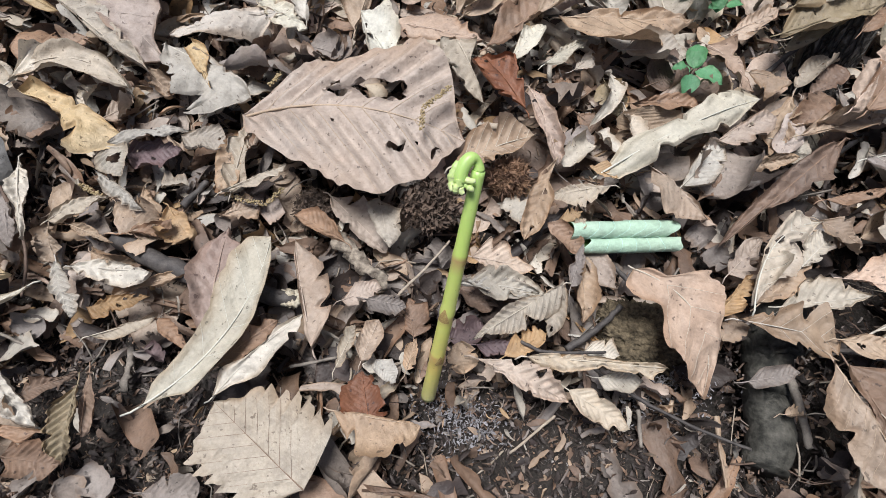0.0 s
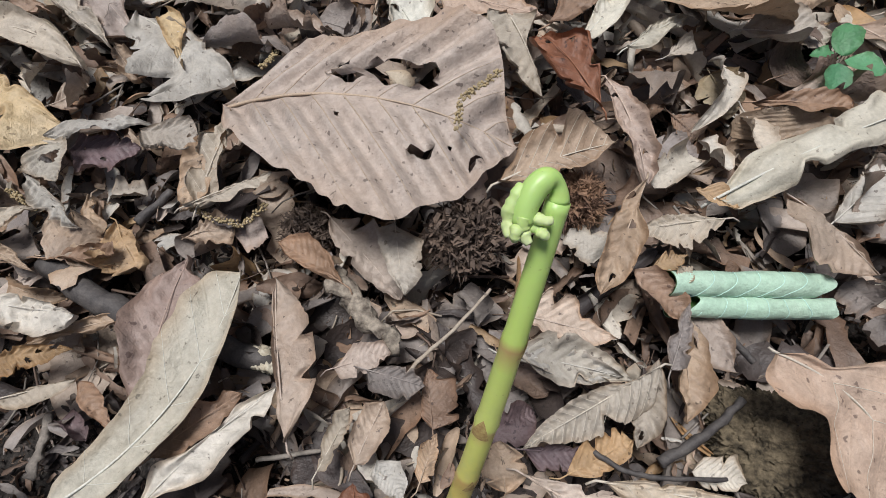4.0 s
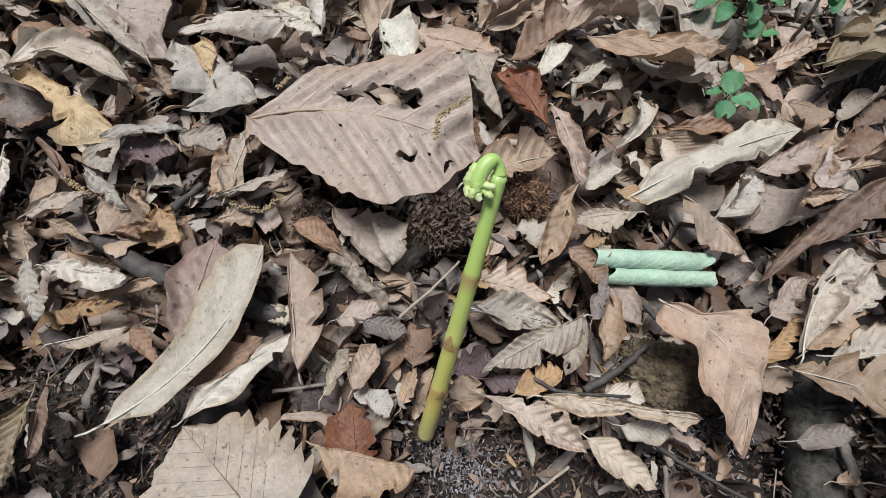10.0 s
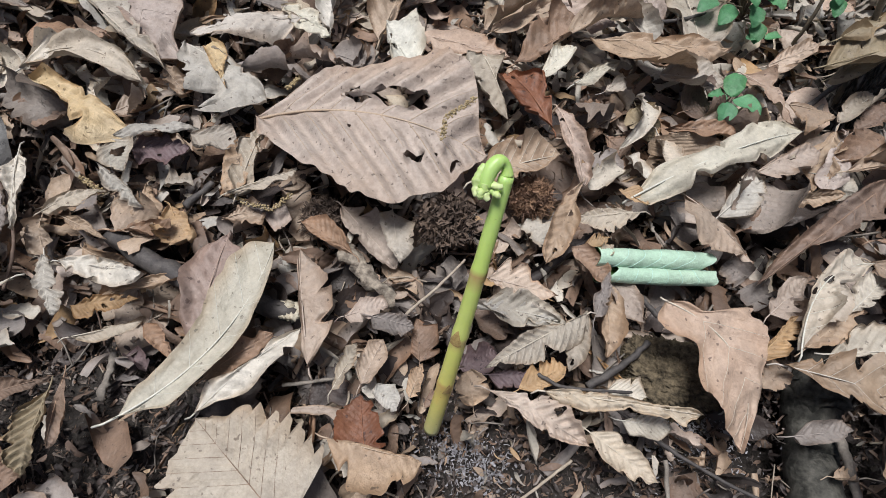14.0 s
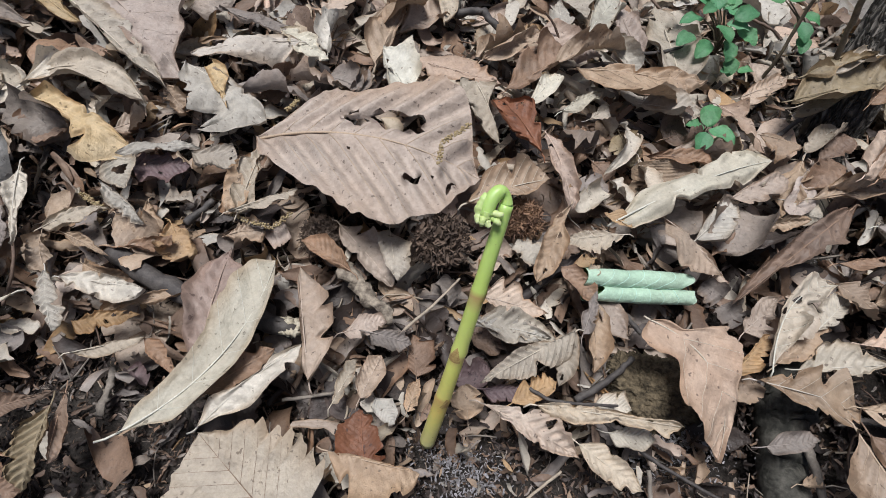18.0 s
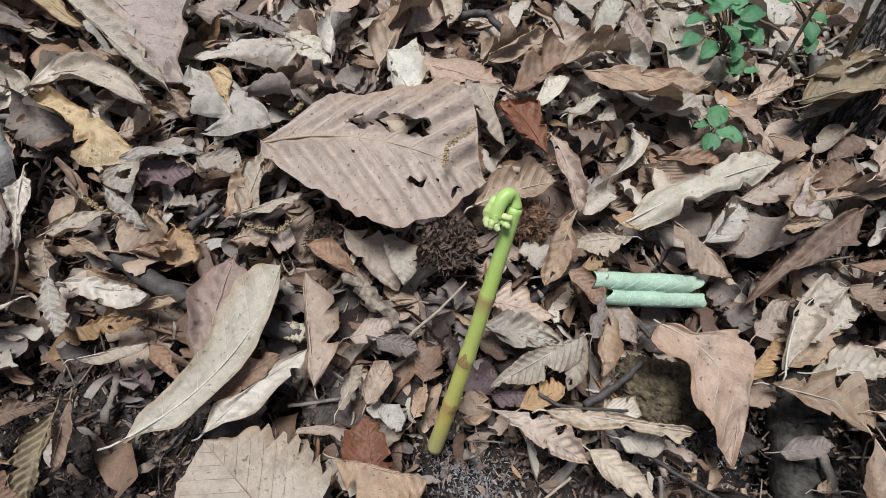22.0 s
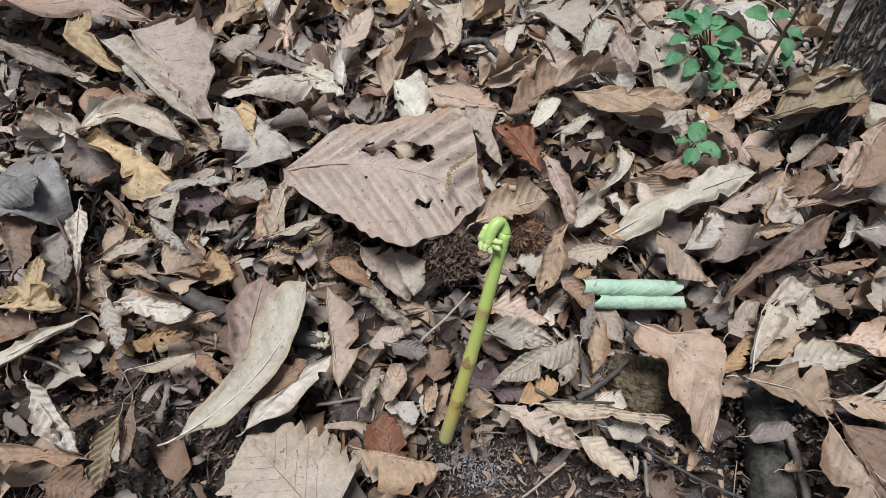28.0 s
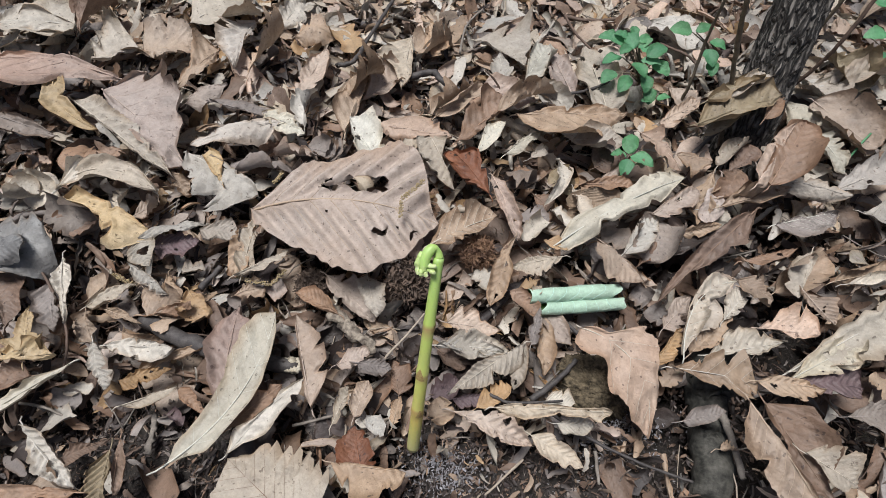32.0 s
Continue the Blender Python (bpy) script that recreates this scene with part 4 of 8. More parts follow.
leaf("drawn", -0.076, 0.016, 0.027, 112, -3, 2, 0.079, 0.030, "taupe", 27, 56, 0.31, 1.69, of="oak", edge=(((.14, 1), (.31, .33), (.46, .33), (.69, .33), (.86, .40),), ((.12, .41), (.26, .81), (.46, 1), (.67, .70), (.84, .33),)), fold=4, tip=-8, twist=0, bow=0.004, wave=0.0065, ruffle=0.07, veins=8, pleat=.0014, nu=60, nv=7, tears=4)
leaf("drawn", -0.062, -0.063, 0.036, 148, -1, 2, 0.077, 0.075, "straw", 10, 12, 0.89, 1.11, of="chestnut", edge=(((.13, .62), (.44, 1), (.77, .95), (.88, .62), (.94, .27),), ((.02, .37), (.02, .73), (.02, .95), (.23, 1), (.51, .89), (.74, .67), (.83, .31),)), fold=4, tip=0, twist=0, bow=0.001, wave=.003, ruffle=.05, teeth=(9,.2), veins=8, ribs=True, rib=.7, rib_tone="brown", crumple=.0005, stalk=0, tears=0, nu=96, nv=10)
leaf("drawn", -0.031, -0.023, 0.035, 109, -3, 1, 0.032, 0.031, "red", 41, 41, 1.09, 0.91, of="oak", edge=(((.26, 1), (.72, .80),), ((.02, 1), (.54, .70), (.81, .51),)), fold=4, tip=8, twist=-1, bow=0.001, wave=0.0020, ruffle=0.16, crumple=.0012, nu=44, nv=10, tears=4)
leaf("drawn", -0.053, -0.018, 0.038, -2, 0, -3, 0.053, 0.029, "tan", 126, 59, 0.25, 1.75, of="oak", edge=(((.24, .45), (.46, .45), (.65, .45), (.89, .45),), ((.13, .42), (.36, 1), (.73, .89), (.95, .30),)), fold=4, tip=-17, twist=-15, bow=0.003, wave=0.0035, ruffle=0.08, crumple=.0012, nu=60, nv=7, tears=4)
leaf("drawn", 0.078, 0.077, 0.033, -141, 2, 4, 0.070, 0.023, "straw", -62, 35, 1.35, 0.65, of="chestnut", edge=(((.12, 1), (.37, .96), (.57, .75), (.80, .33),), ((.19, .20), (.38, .73), (.58, 1), (.84, .48),)), fold=4, tip=20, twist=-3, bow=0.005, wave=0.0054, ruffle=0.11, veins=13, pleat=.003, ribs=True, teeth=(13, .09), nu=96, nv=7, tears=4)
leaf("drawn", 0.080, 0.082, 0.027, -102, 5, 2, 0.041, 0.019, "cream", 47, 27, 0.93, 1.07, of="frag", edge=(((.23, .64), (.74, 1),), ((.41, 1), (.86, .44),)), fold=4, tip=2, twist=-4, bow=0.001, wave=0.0034, ruffle=0.09, holes=((.5,-.2,.09,.3),(.85,.1,.05,.2),), nu=44, nv=14, tears=4, lip=(103, 110))
leaf("drawn", 0.014, 0.072, 0.027, -2, 1, -5, 0.058, 0.025, "pale", 46, 27, 1.11, 0.89, of="ovate", edge=(((.21, .87), (.45, 1), (.71, .58),), ((.21, .48), (.45, 1), (.71, .40),)), fold=4, tip=-9, twist=10, bow=0.005, wave=0.0044, ruffle=0.15, nu=90, nv=12, tears=4, holes=((0.81, -0.22, 0.039, 0.21), (0.43, 0.35, 0.013, 0.06), (0.54, -0.63, 0.017, 0.09),))
leaf("drawn", 0.058, 0.028, 0.039, 2, 1, -4, 0.082, 0.021, "straw", 44, 106, 0.38, 1.62, of="chestnut", edge=(((.17, .93), (.43, 1), (.68, .50), (.95, .79),), ((.10, .36), (.24, .60), (.50, .23), (.68, .31), (.85, .55), (.95, .43),)), fold=4, tip=16, twist=12, bow=0.004, wave=0.0065, ruffle=0.09, veins=11, pleat=.002, ribs=True, teeth=(16, .09), nu=90, nv=12, tears=4, holes=((0.79, 0.31, 0.020, 0.23),))
leaf("drawn", 0.027, 0.024, 0.032, -18, 2, -3, 0.063, 0.023, "taupe", 56, 38, 1.30, 0.70, of="chestnut", edge=(((.27, .44), (.47, .81), (.67, 1), (.86, .37),), ((.14, .19), (.37, .69), (.59, 1), (.87, .45),)), fold=4, tip=-9, twist=6, bow=0.006, wave=0.0045, ruffle=0.08, veins=10, pleat=.002, teeth=(12, .09), nu=90, nv=12, tears=4, holes=((0.59, 0.56, 0.014, 0.12), (0.62, 0.61, 0.037, 0.24),))
leaf("drawn", 0.084, 0.012, 0.038, -27, 3, -3, 0.040, 0.022, "straw", 41, 63, 0.94, 1.06, of="ovate", edge=(((.24, 1), (.74, .58),), ((.31, 1), (.72, .79),)), fold=4, tip=14, twist=-10, bow=0.001, wave=0.0032, ruffle=0.08, nu=44, nv=14, tears=4, lip=(79, 0))
leaf("drawn", 0.045, 0.027, 0.030, 36, -2, -4, 0.032, 0.018, "ochre", 36, 64, 1.13, 0.87, of="ovate", edge=(((.33, 1), (.89, .80),), ((.35, 1), (.81, .76),)), fold=4, tip=-9, twist=-12, bow=0.000, wave=0.0027, ruffle=0.11, nu=44, nv=7, tears=4)
leaf("drawn", 0.118, 0.089, 0.048, -56, -11, -1, 0.088, 0.076, "salmon", 14, 45, 1.08, 0.92, of="oak", edge=(((.02, .17), (.16, .17), (.20, 1), (.21, .63), (.39, .56), (.59, .28), (.72, .24), (.89, .07),), ((.05, .39), (.16, .62), (.25, .46), (.36, .50), (.45, 1), (.56, .75), (.68, .63), (.74, .73), (.87, .33),)), fold=4, tip=-4, twist=-1, bow=0.005, wave=0.0053, ruffle=0.14, ribs=True, veins=5, rib=1, rib_tone="straw", nv=12, holes=((.42,.16,.014,.05),), crumple=.0008, tears=0, stalk=.004, nu=96, sway=0.0194)
leaf("drawn", 0.103, 0.165, 0.024, 34, -3, -8, 0.145, 0.045, "white", -90, -90, 1.28, 0.72, of="ovate", edge=(((.19, .50), (.40, .46), (.57, .47), (.81, .80), (.95, .36),), ((.02, .72), (.23, .76), (.45, .55), (.67, .80), (.87, .38),)), fold=4, tip=0, twist=4, bow=0.012, wave=0.0065, ruffle=0.10, crumple=.0012, tears=4, veins=5, nu=60, nv=10)
leaf("drawn", 0.094, 0.170, 0.023, -23, 4, -6, 0.022, 0.032, "ochre", 108, 122, 1.03, 0.97, of="frag", edge=(((.35, .58),), ((.40, .45),)), fold=4, tip=20, twist=12, bow=0.001, wave=0.0013, ruffle=0.16, nu=44, nv=10, tears=4)
leaf("drawn", 0.188, 0.206, 0.014, 31, -3, -9, 0.058, 0.041, "taupe", 95, 103, 0.51, 1.49, of="ovate", edge=(((.50, .57), (.93, .73),), ((.07, .33), (.31, .63), (.70, .40),)), fold=4, tip=8, twist=-14, bow=0.003, wave=0.0045, ruffle=0.12, holes=((.55,.1,.06,.2),), nu=60, nv=10, tears=4)
leaf("drawn", 0.162, 0.165, 0.017, 49, -5, -7, 0.052, 0.032, "pale", 38, 52, 0.81, 1.19, of="ovate", edge=(((.37, .62), (.84, 1),), ((.16, 1), (.52, .77),)), fold=4, tip=-3, twist=-6, bow=0.004, wave=0.0029, ruffle=0.14, veins=8, pleat=.0014, ribs=True, nu=90, nv=12, tears=4, lip=(110, 103), holes=((0.70, 0.54, 0.023, 0.09),))
leaf("drawn", 0.141, 0.179, 0.015, -50, 7, -3, 0.055, 0.035, "taupe", 26, 47, 0.14, 1.86, of="ovate", edge=(((.40, 1), (.75, .69),), ((.25, .57), (.62, 1), (.82, .57),)), fold=4, tip=19, twist=12, bow=0.005, wave=0.0043, ruffle=0.16, nu=90, nv=12, tears=4, lip=(168, 60), holes=((0.50, -0.17, 0.013, 0.04), (0.41, 0.25, 0.013, 0.04),))
leaf("drawn", 0.277, 0.214, 0.021, -135, 4, 7, 0.135, 0.031, "brown", 49, 60, 1.27, 0.73, of="chestnut", edge=(((.30, 1), (.48, .59), (.75, .08), (.93, .10),), ((.20, .73), (.50, 1), (.74, .66), (.88, .41),)), fold=4, tip=-9, twist=8, bow=0.007, wave=0.0065, ruffle=0.09, veins=10, pleat=.0018, ribs=True, teeth=(26, .09), nu=96, nv=14, tears=4, lip=(89, 60))
leaf("drawn", 0.190, 0.075, 0.049, 51, -4, -6, 0.081, 0.027, "straw", 75, 73, 0.97, 1.03, of="oak", edge=(((.21, .12), (.47, .27), (.66, .58), (.85, 1),), ((.17, .51), (.35, 1), (.59, .56), (.73, .69),)), fold=4, tip=-5, twist=-14, bow=0.006, wave=0.0056, ruffle=0.13, ribs=True, rib_tone="white", crumple=.0014, tears=4, nu=90, nv=12, holes=((0.40, 0.40, 0.034, 0.27), (0.55, -0.02, 0.044, 0.30),), sway=0.0138)
leaf("drawn", 0.183, 0.097, 0.034, 49, -3, -6, 0.038, 0.038, "pink", 150, 90, 1.04, 0.96, of="ovate", edge=(((.28, .43), (.66, .45),), ((.02, .80), (.44, .47),)), fold=4, tip=-5, twist=-14, bow=0.001, wave=0.0032, ruffle=0.13, nu=44, nv=10, tears=4)
leaf("drawn", 0.227, 0.106, 0.037, 49, -3, -7, 0.037, 0.017, "pale", 40, 65, 1.26, 0.74, of="oak", edge=(((.46, 1), (.85, .69),), ((.26, 1), (.69, .74),)), fold=4, tip=13, twist=-4, bow=0.002, wave=0.0020, ruffle=0.14, nu=90, nv=12, tears=4, holes=((0.41, -0.42, 0.028, 0.13),))
leaf("drawn", 0.241, 0.140, 0.038, -33, 6, -5, 0.029, 0.033, "tan", 70, 72, 0.84, 1.16, of="oak", edge=(((.35, 1), (.68, .40),), ((.37, .81), (.85, 1),)), fold=4, tip=-9, twist=-16, bow=0.001, wave=0.0021, ruffle=0.14, nu=44, nv=10, tears=4)
leaf("drawn", 0.213, 0.079, 0.037, 13, 1, -7, 0.055, 0.031, "pale", 50, 69, 1.50, 0.50, of="oak", edge=(((.38, 1), (.64, .57),), ((.24, .57), (.62, 1),)), fold=4, tip=18, twist=4, bow=0.001, wave=0.0037, ruffle=0.14, tears=6, nu=60, nv=14, lip=(90, 60))
leaf("drawn", 0.286, 0.138, 0.040, -63, 8, -1, 0.037, 0.028, "taupe", 32, 63, 1.18, 0.82, of="oak", edge=(((.27, .35), (.54, 1),), ((.26, 1), (.54, .32),)), fold=4, tip=9, twist=6, bow=0.000, wave=0.0023, ruffle=0.06, nu=90, nv=12, tears=4, lip=(0, 168), holes=((0.65, 0.10, 0.036, 0.15), (0.58, 0.36, 0.027, 0.09),))
leaf("drawn", 0.304, 0.169, 0.037, -116, 6, 6, 0.047, 0.028, "straw", 80, 80, 0.33, 1.67, of="oak", edge=(((.15, .95), (.63, .32),), ((.31, .56), (.81, .95),)), fold=4, tip=-2, twist=10, bow=0.001, wave=0.0036, ruffle=0.11, nu=44, nv=7, tears=4)
leaf("drawn", 0.288, 0.198, 0.025, 17, 0, -9, 0.058, 0.031, "grey", 36, 39, 0.17, 1.83, of="oak", edge=(((.33, .98), (.75, 1),), ((.02, .49), (.02, 1), (.30, .78), (.68, .62),)), fold=4, tip=-16, twist=15, bow=0.001, wave=0.0049, ruffle=0.14, ribs=True, rib_tone="white", veins=8, nu=96, nv=10, tears=4)
leaf("drawn", 0.249, 0.101, 0.041, -5, 4, -6, 0.041, 0.034, "salmon", 45, 105, 1.39, 0.61, of="oak", edge=(((.39, .77), (.68, 1), (.94, .44),), ((.37, .17), (.70, .61),)), fold=4, tip=19, twist=-10, bow=0.002, wave=0.0031, ruffle=0.16, tears=5, nu=44, nv=10)
leaf("drawn", 0.255, 0.162, 0.025, 17, 0, -9, 0.048, 0.021, "rust", 126, 107, 0.35, 1.65, of="oak", edge=(((.37, .45), (.75, .45),), ((.18, .59), (.58, .53),)), fold=4, tip=9, twist=-16, bow=0.001, wave=0.0030, ruffle=0.07, nu=90, nv=12, tears=4, holes=((0.66, -0.37, 0.031, 0.23), (0.63, -0.29, 0.045, 0.26),))
leaf("drawn", 0.248, 0.216, 0.019, 18, -1, -9, 0.064, 0.030, "tan", 42, 79, 1.15, 0.85, of="oak", edge=(((.40, 1), (.81, .63),), ((.29, .32), (.71, .97),)), fold=4, tip=21, twist=11, bow=0.003, wave=0.0050, ruffle=0.16, nu=90, nv=12, tears=4, lip=(110, 0), holes=((0.48, 0.68, 0.018, 0.07), (0.83, 0.25, 0.041, 0.17),))
leaf("drawn", 0.279, 0.226, 0.041, 59, 4, -7, 0.077, 0.060, "rust", 115, 80, 0.99, 1.01, of="ovate", edge=(((.02, .38), (.43, .43), (.76, .50),), ((.24, .95), (.64, .76), (.93, .32),)), fold=4, tip=-1, twist=-4, bow=0.006, wave=0.0052, ruffle=0.09, crumple=.0006, tears=0, nu=60, nv=10)
leaf("drawn", 0.266, 0.224, 0.045, 57, 6, -7, 0.069, 0.042, "salmon", -134, -121, 1.14, 0.86, of="ovate", edge=(((.21, .27), (.59, .45), (.90, .26),), ((.05, .45), (.46, .08), (.76, .08),)), fold=4, tip=13, twist=6, bow=0.000, wave=0.0047, ruffle=0.15, crumple=.0006, nu=60, nv=10, tears=4)
leaf("drawn", 0.068, 0.324, -0.004, -0, 1, -10, 0.112, 0.089, "tan", 101, 51, 0.34, 1.66, of="oak", edge=(((.23, .48), (.73, .65),), ((.09, .31), (.22, .76), (.44, 1), (.62, .64), (.81, .24),)), fold=4, tip=18, twist=8, bow=0.005, wave=0.0065, ruffle=0.10, veins=8, pleat=.003, ribs=True, nu=90, nv=12, tears=4, holes=((0.24, 0.18, 0.023, 0.06),))
leaf("drawn", 0.124, 0.289, 0.006, -0, 1, -10, 0.049, 0.048, "cream", 80, 80, 0.87, 1.13, of="ovate", edge=(((.22, .95), (.71, .78),), ((.16, .57), (.48, .95), (.86, .47),)), fold=4, tip=0, twist=12, bow=0.001, wave=0.0041, ruffle=0.11, nu=44, nv=10, tears=4)
leaf("drawn", 0.192, 0.309, -0.002, -57, 9, -4, 0.060, 0.054, "salmon", 140, 63, 1.25, 0.75, of="oak", edge=(((.17, .45), (.79, .04),), ((.47, .67), (.81, 1),)), fold=4, tip=-5, twist=7, bow=0.005, wave=0.0035, ruffle=0.13, nu=60, nv=10, tears=4)
leaf("drawn", 0.223, 0.280, 0.004, -18, 5, -9, 0.032, 0.041, "tan", -100, -80, 0.89, 1.11, of="ovate", edge=(((.41, .67),), ((.50, .95),)), fold=4, tip=-3, twist=0, bow=0.002, wave=0.0017, ruffle=0.07, nu=44, nv=10, tears=4)
leaf("drawn", 0.244, 0.322, 0.033, 35, -5, -10, 0.090, 0.046, "olive", 76, 126, 0.15, 1.85, of="oak", edge=(((.34, 1), (.75, .80),), ((.08, .28), (.39, .45),)), fold=4, tip=-13, twist=16, bow=0.008, wave=0.0051, ruffle=0.12, nu=90, nv=12, tears=4, holes=((0.39, -0.16, 0.042, 0.18),))
leaf("drawn", 0.235, 0.299, 0.027, 22, 5, -10, 0.082, 0.054, "olive", 56, 104, 1.07, 0.93, of="oak", edge=(((.24, .86), (.68, 1), (.98, .56),), ((.16, .53), (.59, .63),)), fold=4, tip=-2, twist=10, bow=0.003, wave=0.0065, ruffle=0.09, crumple=.002, nu=90, nv=12, tears=4, holes=((0.68, -0.69, 0.022, 0.10), (0.82, -0.46, 0.032, 0.10), (0.35, 0.36, 0.024, 0.09),))
leaf("drawn", 0.296, 0.308, 0.027, 52, -7, -8, 0.045, 0.022, "rust", 42, 57, 0.94, 1.06, of="oak", edge=(((.53, 1),), ((.14, 1),)), fold=4, tip=-12, twist=1, bow=0.003, wave=0.0025, ruffle=0.10, nu=44, nv=7, tears=4)
leaf("drawn", 0.343, 0.357, -0.006, -39, 9, -7, 0.063, 0.040, "sage", -80, -70, 0.99, 1.01, of="ovate", edge=(((.32, .95), (.81, .69),), ((.18, 1), (.66, .89),)), fold=4, tip=4, twist=-4, bow=0.003, wave=0.0056, ruffle=0.12, nu=90, nv=12, tears=4, holes=((0.34, -0.61, 0.027, 0.10), (0.43, 0.49, 0.041, 0.21),))
leaf("drawn", 0.165, 0.341, -0.013, 98, -11, 1, 0.120, 0.056, "straw", 41, 66, 0.94, 1.06, of="oak", edge=(((.08, .62), (.46, 1), (.74, .54),), ((.08, 1), (.49, .73), (.79, .45),)), fold=4, tip=2, twist=-2, bow=0.003, wave=0.0065, ruffle=0.14, nu=90, nv=12, tears=4, holes=((0.63, -0.26, 0.040, 0.21), (0.72, 0.73, 0.042, 0.27), (0.44, -0.05, 0.021, 0.11),))
leaf("drawn", 0.131, 0.362, -0.017, 106, -10, 3, 0.083, 0.038, "pink", 33, 49, 1.25, 0.75, of="oak", edge=(((.05, 1), (.58, .98),), ((.26, .82), (.76, 1),)), fold=4, tip=19, twist=-14, bow=0.001, wave=0.0057, ruffle=0.15, nu=60, nv=14, tears=4, lip=(182, 0))
leaf("drawn", 0.355, 0.313, 0.005, -78, 11, 0, 0.054, 0.035, "white", 45, 58, 0.73, 1.27, of="oak", edge=(((.07, 1), (.68, .90),), ((.64, 1), (.98, .64),)), fold=4, tip=-7, twist=5, bow=0.003, wave=0.0037, ruffle=0.08, nu=90, nv=12, tears=4, holes=((0.61, 0.49, 0.029, 0.08),))
leaf("drawn", 0.369, 0.405, -0.019, -64, 11, -3, 0.059, 0.040, "pale", 55, 53, 1.05, 0.95, of="oak", edge=(((.17, 1), (.57, .85),), ((.32, 1), (.72, 1),)), fold=4, tip=6, twist=5, bow=0.005, wave=0.0040, ruffle=0.06, nu=60, nv=14, tears=4, lip=(135, 60))
leaf("drawn", -0.058, 0.456, -0.031, -89, 10, -2, 0.098, 0.055, "straw", 35, 37, 0.42, 1.58, of="oak", edge=(((.43, .69), (.84, 1),), ((.22, 1), (.29, .41), (.57, .87), (.65, .42),)), fold=4, tip=8, twist=-2, bow=0.005, wave=0.0057, ruffle=0.10, ribs=True, nu=96, nv=14, tears=4, lip=(196, 110))
leaf("drawn", -0.071, 0.298, 0.002, -7, -0, -9, 0.077, 0.068, "salmon", -95, -69, 1.60, 0.40, of="ovate", edge=(((.09, .36), (.49, .73), (.77, .34),), ((.13, 1), (.43, .96), (.73, .57),)), fold=4, tip=-3, twist=12, bow=0.001, wave=0.0047, ruffle=0.07, veins=7, nu=60, nv=10, tears=4)
leaf("drawn", -0.053, 0.236, 0.010, 126, -6, 6, 0.082, 0.043, "white", 24, 52, 0.75, 1.25, of="ovate", edge=(((.10, 1), (.50, .96),), ((.32, .50), (.66, 1), (.85, 1),)), fold=4, tip=20, twist=7, bow=0.001, wave=0.0065, ruffle=0.14, rib=1, stalk=.01, nu=90, nv=12, tears=4, lip=(184, 0), holes=((0.56, 0.45, 0.012, 0.05), (0.64, 0.44, 0.045, 0.25), (0.80, 0.37, 0.028, 0.14),))
leaf("drawn", -0.017, 0.289, 0.000, -65, 7, -4, 0.074, 0.039, "straw", 50, 22, 0.84, 1.16, of="oak", edge=(((.20, 1), (.44, .10), (.74, .10),), ((.02, .95), (.26, 1), (.58, .98), (.81, .53),)), fold=4, tip=-16, twist=16, bow=0.005, wave=0.0047, ruffle=0.07, veins=8, pleat=.0014, nu=60, nv=14, tears=4, lip=(110, 163))
leaf("drawn", 0.046, 0.216, 0.015, 127, -6, 5, 0.071, 0.043, "red", 43, 49, 1.03, 0.97, of="ovate", edge=(((.19, .73), (.44, 1), (.79, .81),), ((.25, .56), (.55, 1), (.79, .42),)), fold=4, tip=-16, twist=15, bow=0.005, wave=0.0051, ruffle=0.06, ribs=True, veins=6, nu=90, nv=12, tears=4, lip=(110, 218), holes=((0.65, -0.54, 0.030, 0.11), (0.80, 0.05, 0.036, 0.10), (0.76, 0.09, 0.016, 0.06),))
leaf("drawn", 0.010, 0.280, 0.003, 52, -8, -6, 0.090, 0.059, "rust", 85, 133, 1.22, 0.78, of="oak", edge=(((.37, .54), (.75, .87),), ((.20, .45), (.62, .33),)), fold=4, tip=-1, twist=15, bow=0.001, wave=0.0065, ruffle=0.06, nu=60, nv=10, tears=4)
leaf("drawn", 0.028, 0.358, -0.010, -9, 1, -10, 0.064, 0.055, "salmon", 104, -79, 1.42, 0.58, of="oak", edge=(((.08, .62), (.42, .51), (.73, .34),), ((.32, .09), (.70, .96),)), fold=4, tip=3, twist=1, bow=0.003, wave=0.0055, ruffle=0.14, nu=60, nv=10, tears=4)
leaf("drawn", -0.104, 0.288, -0.001, 86, -9, 2, 0.100, 0.029, "tan", 39, 44, 1.56, 0.44, of="oak", edge=(((.19, 1), (.50, .63), (.88, .94),), ((.34, .83), (.65, 1),)), fold=4, tip=-7, twist=3, bow=0.006, wave=0.0065, ruffle=0.14, veins=8, ribs=True, nu=96, nv=14, tears=4, lip=(92, 0))
leaf("drawn", -0.166, 0.335, -0.006, 81, -10, 2, 0.086, 0.036, "taupe", 44, 39, 0.74, 1.26, of="oak", edge=(((.17, .96), (.74, 1),), ((.22, .97), (.64, 1),)), fold=4, tip=15, twist=-3, bow=0.002, wave=0.0046, ruffle=0.12, nu=60, nv=14, tears=4, lip=(101, 110))
leaf("drawn", 0.079, 0.385, -0.021, 67, -10, -4, 0.075, 0.036, "white", 28, 38, 0.87, 1.13, of="oak", edge=(((.40, .85), (.82, 1),), ((.16, .81), (.66, 1),)), fold=4, tip=14, twist=-11, bow=0.006, wave=0.0065, ruffle=0.08, nu=90, nv=12, tears=4, lip=(110, 138), holes=((0.80, -0.31, 0.012, 0.08), (0.33, -0.71, 0.013, 0.08), (0.49, 0.04, 0.013, 0.08),))
